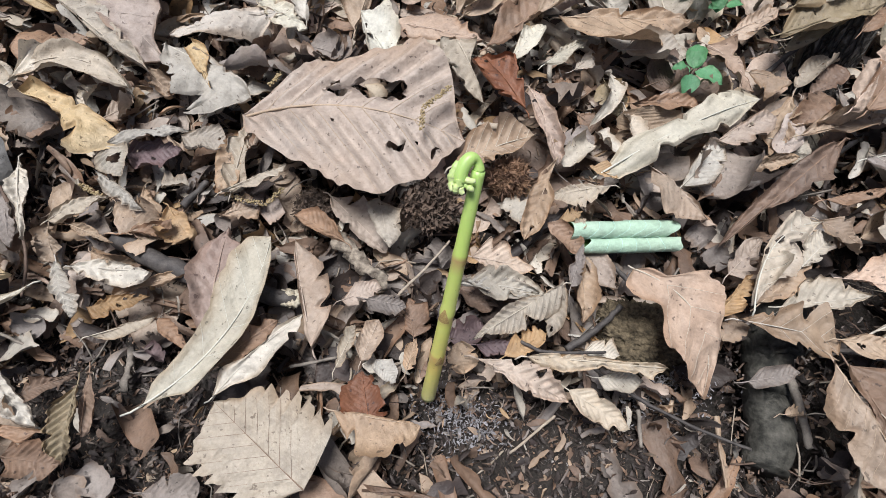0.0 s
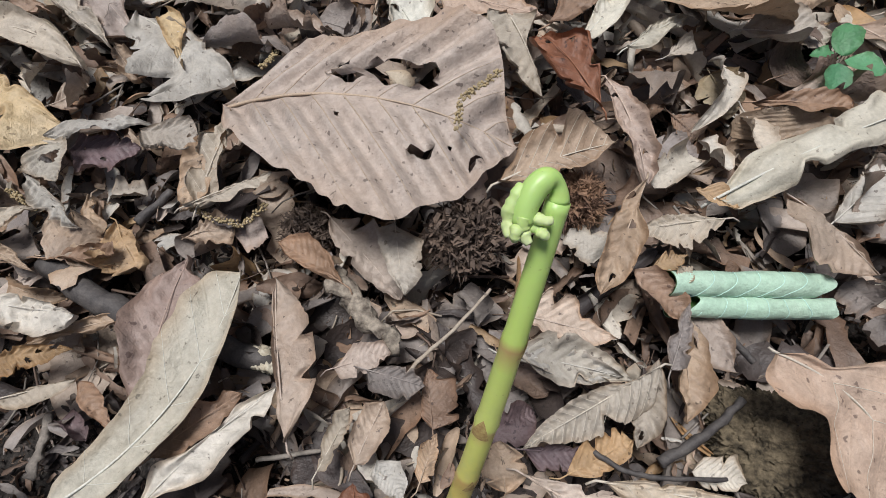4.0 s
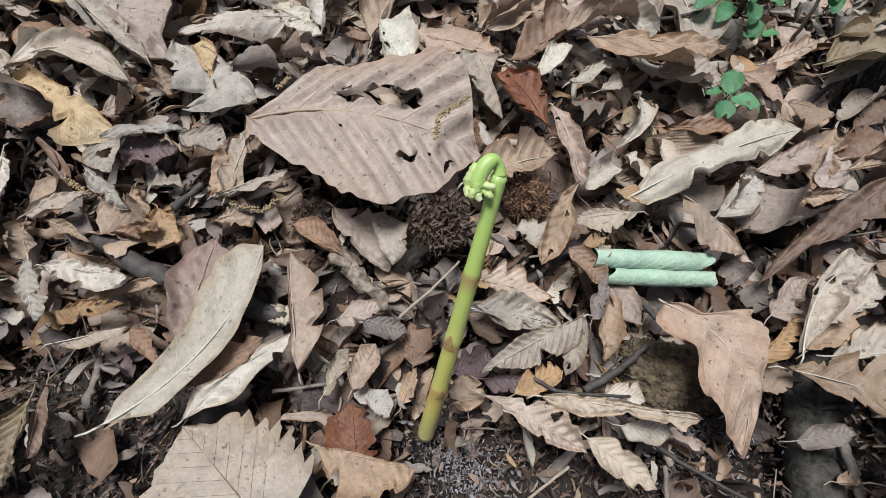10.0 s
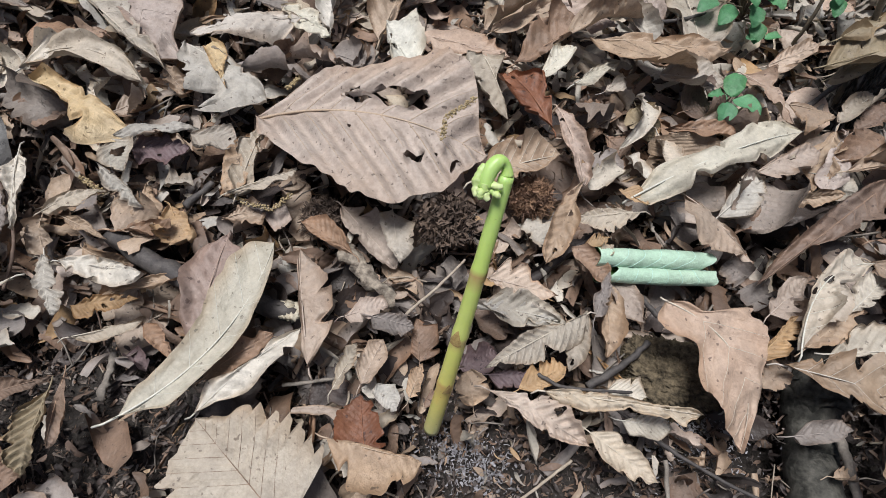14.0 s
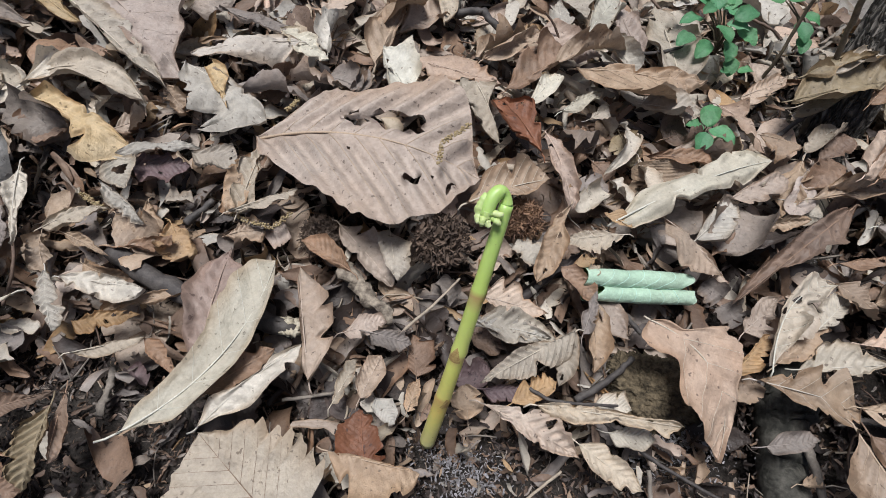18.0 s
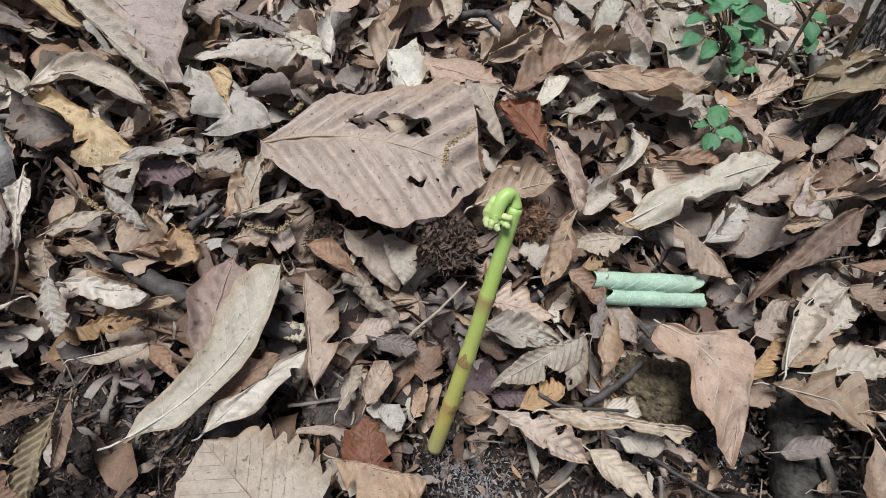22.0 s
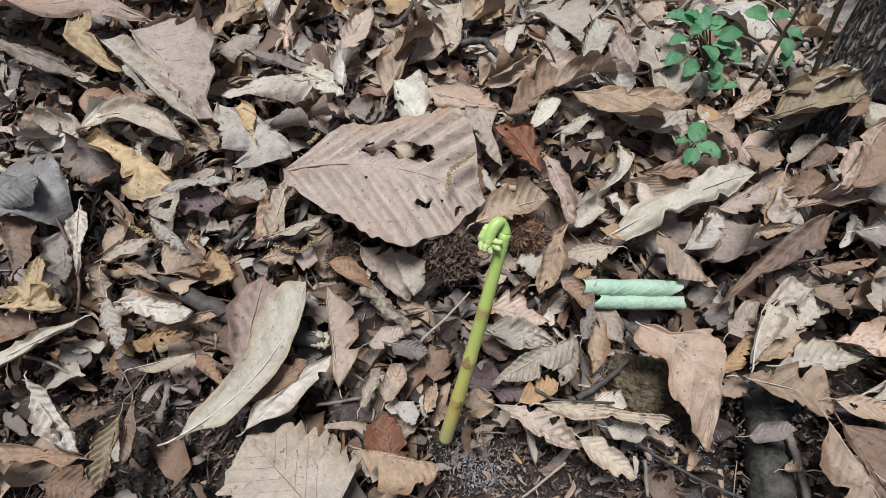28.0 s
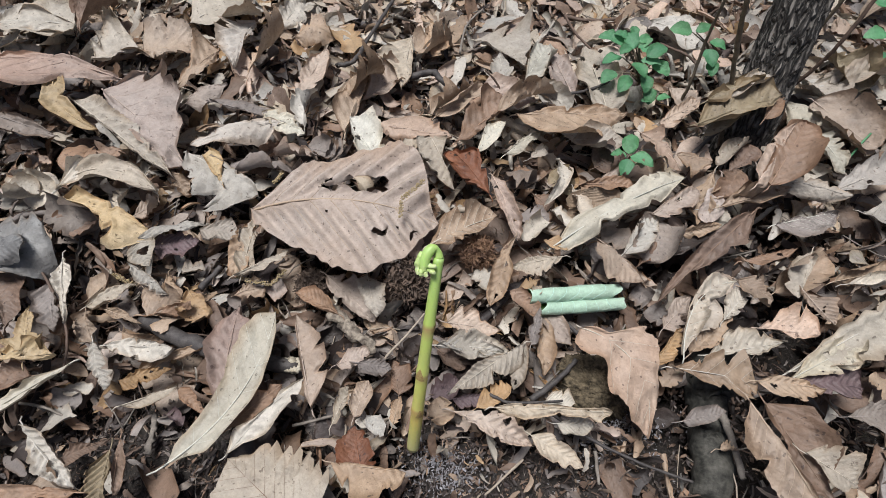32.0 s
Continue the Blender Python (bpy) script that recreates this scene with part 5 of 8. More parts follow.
leaf("drawn", 0.018, 0.458, -0.034, -38, 6, -9, 0.077, 0.062, "straw", 47, 73, 1.91, 0.09, of="oak", edge=(((.14, .63), (.43, 1), (.78, .45),), ((.27, 1), (.67, .55),)), fold=4, tip=3, twist=14, bow=0.005, wave=0.0040, ruffle=0.13, nu=90, nv=12, tears=4, holes=((0.20, -0.02, 0.016, 0.06),))
leaf("drawn", 0.056, 0.382, -0.020, 99, -10, 2, 0.054, 0.032, "pale", 46, 29, 1.13, 0.87, of="oak", edge=(((.17, 1), (.56, .71),), ((.36, 1),)), fold=4, tip=5, twist=-4, bow=0.001, wave=0.0032, ruffle=0.13, nu=60, nv=10, tears=4)
leaf("drawn", 0.031, 0.271, 0.002, 59, -8, -5, 0.054, 0.029, "white", 103, 73, 1.02, 0.98, of="oak", edge=(((.47, .63), (.86, .48),), ((.17, .71), (.50, 1),)), fold=4, tip=-4, twist=-3, bow=0.004, wave=0.0033, ruffle=0.14, nu=60, nv=7, tears=4)
leaf("drawn", 0.059, 0.270, 0.002, 44, -6, -7, 0.052, 0.024, "white", 126, 61, 0.89, 1.11, of="oak", edge=(((.52, .45),), ((.17, 1), (.69, .59),)), fold=4, tip=-14, twist=8, bow=0.002, wave=0.0039, ruffle=0.06, nu=90, nv=12, tears=4, holes=((0.63, -0.80, 0.021, 0.11), (0.29, 0.37, 0.032, 0.12), (0.34, 0.41, 0.037, 0.14),))
leaf("drawn", 0.048, 0.240, 0.009, -70, 7, -2, 0.073, 0.018, "salmon", 77, 27, 1.25, 0.75, of="ovate", edge=(((.13, .78), (.50, .70), (.87, .99),), ((.08, 1), (.36, 1), (.70, .94),)), fold=4, tip=-9, twist=-7, bow=0.007, wave=0.0065, ruffle=0.13, nu=90, nv=12, tears=4, holes=((0.76, 0.25, 0.018, 0.15), (0.24, -0.35, 0.028, 0.30),))
leaf("drawn", -0.004, 0.158, 0.022, 31, -4, -6, 0.069, 0.035, "tan", 54, 40, 1.17, 0.83, of="ovate", edge=(((.26, .87), (.75, 1), (.98, .38),), ((.28, 1), (.50, .77), (.77, .50),)), fold=4, tip=2, twist=3, bow=0.005, wave=0.0037, ruffle=0.08, ribs=True, veins=8, rib=1.4, rib_tone="straw", nu=96, nv=10, tears=4)
leaf("drawn", 0.070, 0.171, 0.023, -106, 6, 2, 0.069, 0.029, "tan", 99, 82, 1.15, 0.85, of="ovate", edge=(((.34, .09), (.53, .68), (.81, .53),), ((.25, .63), (.57, .91), (.90, .48),)), fold=4, tip=-3, twist=4, bow=0.005, wave=0.0050, ruffle=0.12, nu=90, nv=12, tears=4, holes=((0.85, 0.26, 0.033, 0.13), (0.21, -0.68, 0.037, 0.24), (0.45, 0.12, 0.040, 0.25),))
leaf("drawn", 0.111, 0.158, 0.019, -162, 1, 7, 0.046, 0.025, "straw", 31, 52, 1.47, 0.53, of="chestnut", edge=(((.16, .37), (.53, 1), (.82, .45),), ((.31, .54), (.60, 1),)), fold=4, tip=-4, twist=-10, bow=0.002, wave=0.0026, ruffle=0.06, veins=8, pleat=.002, ribs=True, teeth=(9, .09), nu=96, nv=7, tears=4)
leaf("drawn", -0.070, 0.091, 0.023, 158, -1, 5, 0.043, 0.017, "rust", 20, 43, 0.62, 1.38, of="oak", edge=(((.43, .92), (.74, 1),), ((.28, .77), (.64, 1), (.91, .53),)), fold=4, tip=7, twist=16, bow=0.003, wave=0.0039, ruffle=0.09, nu=44, nv=14, tears=4, lip=(164, 0))
leaf("drawn", -0.053, 0.128, 0.018, -70, 5, -2, 0.040, 0.025, "straw", 23, 34, 1.10, 0.90, of="oak", edge=(((.26, 1), (.76, .83),), ((.07, 1), (.66, .55),)), fold=4, tip=19, twist=15, bow=0.003, wave=0.0030, ruffle=0.08, nu=44, nv=7, tears=4)
leaf("drawn", 0.183, 0.066, 0.043, -6, 3, -5, 0.058, 0.044, "tan", 27, 61, 1.07, 0.93, of="oak", edge=(((.26, .38), (.54, .75), (.64, .46), (.78, 1), (.94, .28),), ((.17, .14), (.47, .41), (.65, .74), (.85, 1),)), fold=4, tip=-11, twist=-4, bow=0.002, wave=0.0033, ruffle=0.06, ribs=True, rib_tone="cream", veins=5, rib=1, nu=96, nv=10, tears=4)
leaf("drawn", 0.237, 0.060, 0.050, -3, 3, -6, 0.044, 0.025, "tan", 65, 82, 0.52, 1.48, of="oak", edge=(((.26, 1), (.64, .73),), ((.13, .38), (.36, .92), (.67, .72),)), fold=4, tip=9, twist=-14, bow=0.002, wave=0.0033, ruffle=0.15, crumple=.0012, nu=90, nv=12, tears=4, lip=(60, 0), holes=((0.22, -0.27, 0.039, 0.20), (0.50, -0.69, 0.025, 0.13),))
leaf("drawn", 0.224, 0.045, 0.061, -64, 6, 1, 0.071, 0.047, "tan", -70, -146, 0.09, 1.91, of="ovate", edge=(((.17, 1), (.46, .90), (.77, .90),), ((.13, .26), (.36, .38), (.63, .45), (.85, .36),)), fold=4, tip=-16, twist=-4, bow=0.001, wave=0.0054, ruffle=0.15, veins=8, ribs=True, crumple=.0008, nu=96, nv=10, tears=4)
leaf("drawn", 0.240, 0.046, 0.050, -65, 6, 1, 0.069, 0.039, "brown", 67, 10, 1.46, 0.54, of="ovate", edge=(((.16, 1), (.36, .95), (.55, .71), (.78, .13),), ((.22, .50), (.50, .93), (.84, 1),)), fold=4, tip=15, twist=5, bow=0.002, wave=0.0058, ruffle=0.12, crumple=.0012, nu=60, nv=10, tears=4)
leaf("drawn", 0.254, 0.015, 0.060, -33, 5, -2, 0.032, 0.052, "straw", 108, 78, 1.33, 0.67, of="oak", edge=(((.20, .37), (.67, .58),), ((.38, .27), (.56, .98),)), fold=4, tip=13, twist=6, bow=0.002, wave=0.0024, ruffle=0.12, nu=44, nv=10, tears=4)
leaf("drawn", 0.258, 0.062, 0.051, 30, -0, -7, 0.068, 0.027, "sage", 42, 41, 0.71, 1.29, of="oak", edge=(((.40, .93), (.83, 1),), ((.27, .41), (.58, 1),)), fold=4, tip=10, twist=-2, bow=0.003, wave=0.0053, ruffle=0.11, nu=90, nv=12, tears=4, lip=(0, 119), holes=((0.60, -0.06, 0.024, 0.14), (0.49, 0.29, 0.034, 0.25), (0.33, -0.59, 0.018, 0.08),))
leaf("drawn", 0.263, 0.062, 0.046, 0, 3, -6, 0.048, 0.029, "purple", 36, 53, 0.98, 1.02, of="oak", edge=(((.39, .69), (.87, 1),), ((.32, .43), (.52, 1), (.77, .87),)), fold=4, tip=-13, twist=-12, bow=0.003, wave=0.0026, ruffle=0.10, nu=90, nv=12, tears=4, lip=(141, 60), holes=((0.45, 0.72, 0.019, 0.05), (0.50, -0.35, 0.012, 0.04), (0.73, -0.69, 0.035, 0.18),))
leaf("drawn", 0.170, 0.066, 0.041, 51, -3, -5, 0.039, 0.014, "ochre", 75, 41, 0.60, 1.40, of="oak", edge=(((.38, .36), (.85, 1),), ((.26, 1), (.79, .81),)), fold=4, tip=22, twist=-6, bow=0.002, wave=0.0027, ruffle=0.15, ribs=True, nu=96, nv=14, tears=4, lip=(0, 101))
leaf("drawn", -0.172, 0.186, 0.011, -2, 5, -7, 0.177, 0.140, "taupe", 12, 13, 0.90, 1.10, of="ovate", edge=(((.05, .31), (.15, .64), (.27, .76), (.38, .59), (.49, .76), (.69, 1), (.83, .96), (.90, .52), (.93, .19),), ((.05, .27), (.19, .49), (.32, .75), (.40, .85), (.54, .92), (.62, 1), (.68, .93), (.76, .73), (.86, .59), (.90, .36), (.96, .16),)), fold=4, tip=-10, twist=8, bow=0.015, wave=.004, ruffle=.03, ribs=True, veins=9, pleat=.0060, nu=130, nv=26, rib=1.3, rib_tone="tan", crumple=.0006, tears=0, stalk=0, holes=((0.564,0.32,0.164,0.13),(0.392,0.47,0.035,0.09),(0.720,-0.42,0.033,0.08),(0.525,-0.83,0.010,0.04),(0.443,-0.19,0.010,0.05),(0.800,-0.32,0.014,0.04),(0.874,-0.57,0.019,0.07),), sway=0.0074)
leaf("drawn", 0.188, 0.030, 0.041, 16, 1, -6, 0.031, 0.016, "grey", 71, 70, 1.08, 0.92, of="ovate", edge=(((.29, 1), (.79, .77),), ((.02, 1), (.61, .70),)), fold=4, tip=6, twist=5, bow=0.002, wave=0.0020, ruffle=0.07, nu=44, nv=7, tears=4)
leaf("drawn", 0.018, 0.091, 0.025, -5, 1, -5, 0.044, 0.027, "taupe", 29, 44, 1.41, 0.59, of="ovate", edge=(((.17, 1), (.43, .86), (.73, .22),), ((.29, 1), (.75, .88),)), fold=4, tip=-5, twist=-15, bow=0.001, wave=0.0027, ruffle=0.10, nu=44, nv=14, tears=4, lip=(133, 0))
leaf("drawn", 0.012, 0.071, 0.029, -1, 1, -5, 0.052, 0.020, "pale", 60, 35, 1.19, 0.81, of="ovate", edge=(((.26, 1), (.64, .74),), ((.29, .65), (.70, 1),)), fold=4, tip=11, twist=7, bow=0.001, wave=0.0040, ruffle=0.13, nu=60, nv=14, tears=4, lip=(0, 155))
leaf("drawn", 0.093, 0.120, 0.011, -55, 6, -2, 0.045, 0.029, "taupe", 75, 72, 0.72, 1.28, of="frag", edge=(((.02, 1), (.52, .81),), ((.23, 1), (.83, .66),)), fold=4, tip=-6, twist=-2, bow=0.001, wave=0.0037, ruffle=0.15, nu=44, nv=7, tears=4)
leaf("drawn", 0.084, 0.077, 0.030, 77, -5, -2, 0.034, 0.013, "grey", 59, 71, 0.94, 1.06, of="ovate", edge=(((.35, 1),), ((.03, 1), (.59, .67),)), fold=4, tip=2, twist=7, bow=0.002, wave=0.0030, ruffle=0.12, nu=44, nv=7, tears=4)
leaf("drawn", 0.027, 0.033, 0.024, 7, 0, -4, 0.030, 0.014, "purple", 51, 32, 0.57, 1.43, of="ovate", edge=(((.30, .79), (.74, 1),), ((.17, 1), (.72, .86),)), fold=4, tip=16, twist=-16, bow=0.002, wave=0.0024, ruffle=0.06, nu=44, nv=14, tears=4, lip=(0, 146))
leaf("drawn", -0.014, 0.033, 0.019, 107, -4, 1, 0.028, 0.022, "brown", 42, 44, 0.52, 1.48, of="ovate", edge=(((.24, 1), (.74, .42),), ((.02, .95), (.64, 1),)), fold=4, tip=-10, twist=1, bow=0.001, wave=0.0021, ruffle=0.08, nu=44, nv=14, tears=4, lip=(0, 75))
leaf("drawn", -0.015, 0.011, 0.025, 81, -4, -1, 0.022, 0.011, "tan", 10, 32, 0.98, 1.02, of="ovate", edge=(((.14, .77), (.65, 1),), ((.14, 1), (.65, .63),)), fold=4, tip=-15, twist=16, bow=0.001, wave=0.0019, ruffle=0.10, nu=44, nv=14, tears=4, lip=(94, 0))
leaf("drawn", -0.036, 0.016, 0.020, -40, 2, -2, 0.020, 0.015, "pale", 22, 33, 1.10, 0.90, of="frag", edge=(((.31, 1), (.75, .77),), ((.16, 1), (.85, .64),)), fold=4, tip=-4, twist=13, bow=0.000, wave=0.0012, ruffle=0.13, nu=44, nv=7, tears=4)
leaf("drawn", -0.048, 0.053, 0.028, -5, 0, -4, 0.028, 0.031, "grey", 131, 98, 0.95, 1.05, of="ovate", edge=(((.37, .35), (.75, .45),), ((.15, .67), (.66, .69),)), fold=4, tip=19, twist=1, bow=0.002, wave=0.0021, ruffle=0.09, nu=44, nv=10, tears=4)
leaf("drawn", -0.065, 0.051, 0.022, 26, -2, -4, 0.028, 0.018, "pink", 48, 35, 1.02, 0.98, of="ovate", edge=(((.39, 1), (.90, .72),), ((.10, 1), (.60, .91),)), fold=4, tip=-15, twist=15, bow=0.001, wave=0.0021, ruffle=0.10, nu=44, nv=7, tears=4)
leaf("drawn", -0.060, 0.007, 0.025, 74, -3, -1, 0.030, 0.012, "straw", 58, 63, 1.03, 0.97, of="ovate", edge=(((.38, .88), (.82, 1),), ((.07, 1), (.67, .75),)), fold=4, tip=20, twist=-1, bow=0.000, wave=0.0019, ruffle=0.13, nu=44, nv=7, tears=4)
leaf("drawn", -0.044, 0.013, 0.027, 77, -4, -1, 0.029, 0.023, "taupe", 102, 46, 1.11, 0.89, of="ovate", edge=(((.23, .64), (.80, .64),), ((.05, .45), (.59, 1),)), fold=4, tip=15, twist=-12, bow=0.001, wave=0.0025, ruffle=0.11, nu=44, nv=7, tears=4)
leaf("drawn", 0.104, 0.022, 0.028, 2, 2, -4, 0.027, 0.017, "pale", 27, 44, 0.75, 1.25, of="ovate", edge=(((.32, .79), (.76, 1),), ((.08, .93), (.62, 1),)), fold=4, tip=22, twist=-3, bow=0.001, wave=0.0015, ruffle=0.14, nu=44, nv=14, tears=4, lip=(110, 123))
leaf("drawn", 0.096, 0.038, 0.025, -1, 2, -5, 0.022, 0.019, "pale", 32, 42, 1.22, 0.78, of="frag", edge=(((.16, .64), (.71, 1),), ((.13, 1), (.77, .62),)), fold=4, tip=-9, twist=0, bow=0.000, wave=0.0017, ruffle=0.10, nu=44, nv=14, tears=4, lip=(115, 110))
leaf("drawn", -0.160, 0.119, 0.021, 92, -6, 2, 0.062, 0.024, "straw", 52, 37, 1.18, 0.82, of="ovate", edge=(((.15, .72), (.62, 1),), ((.05, 1), (.44, .84),)), fold=4, tip=3, twist=-14, bow=0.003, wave=0.0047, ruffle=0.10, veins=7, ribs=True, nu=90, nv=12, tears=4, lip=(189, 0), holes=((0.71, -0.45, 0.024, 0.11), (0.77, -0.24, 0.020, 0.13), (0.36, -0.37, 0.025, 0.19),))
leaf("drawn", 0.067, 0.122, 0.024, -39, 5, -4, 0.033, 0.025, "rust", 99, 78, 1.07, 0.93, of="frag", edge=(((.13, .68), (.72, .63),), ((.31, .99), (.80, .38),)), fold=4, tip=17, twist=-12, bow=0.000, wave=0.0029, ruffle=0.12, nu=44, nv=7, tears=4)
leaf("drawn", 0.074, 0.124, 0.028, 29, -2, -6, 0.019, 0.020, "ochre", 133, 58, 1.16, 0.84, of="frag", edge=(((.45, .45),), ((.36, 1),)), fold=4, tip=-5, twist=-4, bow=0.000, wave=0.0017, ruffle=0.08, nu=44, nv=7, tears=4)
leaf("drawn", 0.084, 0.115, 0.029, 55, -5, -4, 0.015, 0.012, "straw", 73, 59, 1.10, 0.90, of="frag", edge=(((.43, 1),), ((.42, 1),)), fold=4, tip=1, twist=-4, bow=0.001, wave=0.0008, ruffle=0.15, nu=44, nv=7, tears=4)
leaf("drawn", 0.246, 0.299, 0.017, 37, -5, -10, 0.075, 0.047, "olive", 89, 123, 0.67, 1.33, of="oak", edge=(((.43, .78), (.84, .81),), ((.22, .45), (.64, .39),)), fold=4, tip=-17, twist=2, bow=0.003, wave=0.0060, ruffle=0.08, nu=60, nv=10, tears=4)
leaf("drawn", 0.213, 0.324, -0.005, 37, -5, -9, 0.059, 0.035, "taupe", 73, 91, 0.53, 1.47, of="oak", edge=(((.44, 1), (.84, .81),), ((.02, .79), (.56, .63),)), fold=4, tip=11, twist=-15, bow=0.001, wave=0.0044, ruffle=0.10, nu=90, nv=12, tears=4, holes=((0.76, -0.44, 0.042, 0.21), (0.54, -0.25, 0.042, 0.14), (0.46, -0.09, 0.023, 0.08),))
leaf("drawn", 0.261, 0.325, 0.037, 36, -5, -10, 0.063, 0.026, "straw", 103, 64, 1.02, 0.98, of="oak", edge=(((.46, .59), (.83, .64),), ((.20, .89), (.65, 1),)), fold=4, tip=-16, twist=12, bow=0.004, wave=0.0055, ruffle=0.15, nu=90, nv=12, tears=4, holes=((0.49, -0.11, 0.037, 0.16), (0.33, -0.51, 0.022, 0.17),))
leaf("ovate", -0.205, 0.232, 0.011, 5, -3, -31, 0.064, 0.040, "grey", 60, 157, 0.61, 1.39, bow=0.004, twist=-26, tip=-25, wave=0.0027, tears=4, fold=-20)
leaf("ovate", -0.183, 0.251, 0.007, 24, -6, 24, 0.027, 0.038, "brown", 80, 60, 1.08, 0.92, twist=4, tip=65, wave=0.0020, tears=4, fold=40)
leaf("frag", -0.167, 0.257, 0.002, -7, -2, -9, 0.037, 0.040, "pink", 46, 123, 0.68, 1.32, bow=0.004, twist=-24, tip=27, wave=0.0026, fold=31, nu=18, nv=4)
leaf("ovate", -0.140, 0.267, -0.001, -15, -0, -1, 0.035, 0.033, "grey", 70, 50, 1.14, 0.86, bow=0.003, twist=13, tip=40, wave=0.0019, tears=4, fold=13)
leaf("frag", -0.187, 0.239, 0.005, -13, -1, 4, 0.023, 0.021, "brown", 69, -26, 1.11, 0.89, twist=13, tip=36, wave=0.0020, fold=12, nu=18, nv=4)
leaf("ovate", 0.110, 0.268, 0.001, -100, 12, -31, 0.058, 0.021, "pale", 70, 60, bow=0.011, twist=22, tip=-27, wave=0.0036, fold=12)
leaf("ovate", 0.147, 0.265, -0.004, 31, -4, 0, 0.024, 0.067, "brown", 170, 150, 1.10, 0.90, fold=0, ruffle=.04, tears=1, twist=8, tip=0, wave=.002)
leaf("oak", 0.280, 0.265, 0.005, -124, 6, 15, 0.051, 0.042, "brown", -56, 58, 1.08, 0.92, bow=0.009, twist=-22, tip=-23, wave=0.0024, tears=4, fold=21)
leaf("oak", 0.250, 0.228, 0.013, 10, 1, -27, 0.037, 0.057, "tan", 34, 108, 0.31, 1.69, bow=-0.001, twist=13, tip=26, wave=0.0021, fold=35)
leaf("lobed", 0.252, 0.257, 0.009, -111, 0, 34, 0.060, 0.029, "tan", 19, 54, 0.89, 1.11, lobes=((.3,1,.95,.2),(.6,1,.9,.2),(.35,-1,.9,.2),(.65,-1,.95,.2)), tears=0, fold=8, ruffle=.06)
leaf("ovate", 0.215, 0.191, 0.010, 18, 6, 33, 0.035, 0.015, "tan", 15, -36, 1.08, 0.92, bow=0.000, twist=22, tip=16, wave=0.0029, tears=4, fold=29)
leaf("oak", 0.144, 0.245, -0.003, 2, 3, -24, 0.050, 0.070, "pink", 110, 133, 0.85, 1.15, bow=0.006, twist=8, tip=66, wave=0.0034, fold=20)
leaf("ovate", 0.145, 0.208, 0.003, 103, 25, -16, 0.028, 0.057, "tan", 100, 80, 1.10, 0.90, twist=24, tip=60, wave=0.0011, tears=4, fold=-26)
leaf("chestnut", 0.196, 0.209, 0.008, -110, 2, -5, 0.049, 0.069, "grey", 130, 98, 1.22, 0.78, pleat=.0016, fold=8, tip=8, twist=6, bow=.004, wave=.006, ruffle=.08)
leaf("frag", 0.149, 0.194, 0.001, -23, 5, 25, 0.027, 0.027, "grey", 52, 30, twist=-24, tip=4, wave=0.0019, fold=12, nu=18, nv=4)
leaf("ovate", 0.075, 0.204, 0.000, -13, 2, -22, 0.030, 0.030, "grey", 70, 60, 1.07, 0.93, twist=10, tip=69, wave=0.0009, fold=-10)
leaf("frag", 0.105, 0.214, -0.001, -50, 7, -12, 0.024, 0.024, "pale", 25, 74, 0.87, 1.13, twist=20, tip=0, wave=0.0014, fold=22, nu=18, nv=4)
leaf("ovate", 0.050, 0.327, -0.007, 29, -4, -5, 0.070, 0.050, "tan", 80, 85, 0.87, 1.13, bow=0.012, twist=5, tip=8, wave=0.0034, tears=4, fold=31)
leaf("frag", -0.021, 0.325, -0.010, 45, -8, -16, 0.054, 0.058, "tan", 17, 120, 0.65, 1.35, bow=0.003, twist=-12, tip=-19, wave=0.0047, tears=4, fold=35, nu=18, nv=4)
leaf("frag", 0.077, 0.177, 0.008, 44, -5, 1, 0.031, 0.033, "pale", 96, 109, bow=0.004, twist=8, tip=9, wave=0.0027, fold=10, nu=18, nv=4)
leaf("frag", 0.059, 0.244, -0.008, -9, 2, 16, 0.033, 0.070, "grey", 156, 87, 1.35, 0.65, bow=0.003, twist=-17, tip=52, wave=0.0020, fold=38, nu=18, nv=4)
leaf("ovate", 0.237, 0.216, 0.009, -30, 7, 15, 0.026, 0.023, "pale", 40, 20, twist=13, tip=41, wave=0.0010, tears=4, fold=-24)
leaf("chestnut", -0.264, -0.045, 0.026, -21, 2, 25, 0.028, 0.078, "tan", -29, 136, 0.69, 1.31, twist=17, tip=-22, wave=0.0015, fold=41)
leaf("frag", -0.277, 0.015, 0.021, 5, -3, -20, 0.025, 0.013, "pale", 32, -31, twist=27, tip=6, wave=0.0014, fold=10, nu=18, nv=4)
leaf("frag", -0.285, 0.009, 0.018, -3, -3, -1, 0.027, 0.025, "grey", 69, -29, 1.07, 0.93, twist=-20, tip=28, wave=0.0010, tears=4, fold=25, nu=18, nv=4)
leaf("oak", -0.165, -0.081, 0.017, 7, -1, -3, 0.035, 0.059, "grey", 34, 140, 0.69, 1.31, bow=0.004, twist=-18, tip=2, wave=0.0012, fold=16)
leaf("frag", -0.207, -0.073, 0.017, -21, -1, -10, 0.027, 0.022, "grey", 30, 36, 0.93, 1.07, twist=16, tip=29, wave=0.0009, fold=10, nu=18, nv=4)
leaf("ovate", 0.022, 0.014, 0.019, 104, 1, -1, 0.021, 0.021, "tan", 30, 30, fold=8, tip=8, twist=6, bow=.004, wave=.006, ruffle=.08)
leaf("ovate", 0.010, 0.035, 0.013, 34, -2, 2, 0.027, 0.025, "purple", 30, 37, twist=-24, tip=-50, wave=0.0019, tears=4, fold=21)
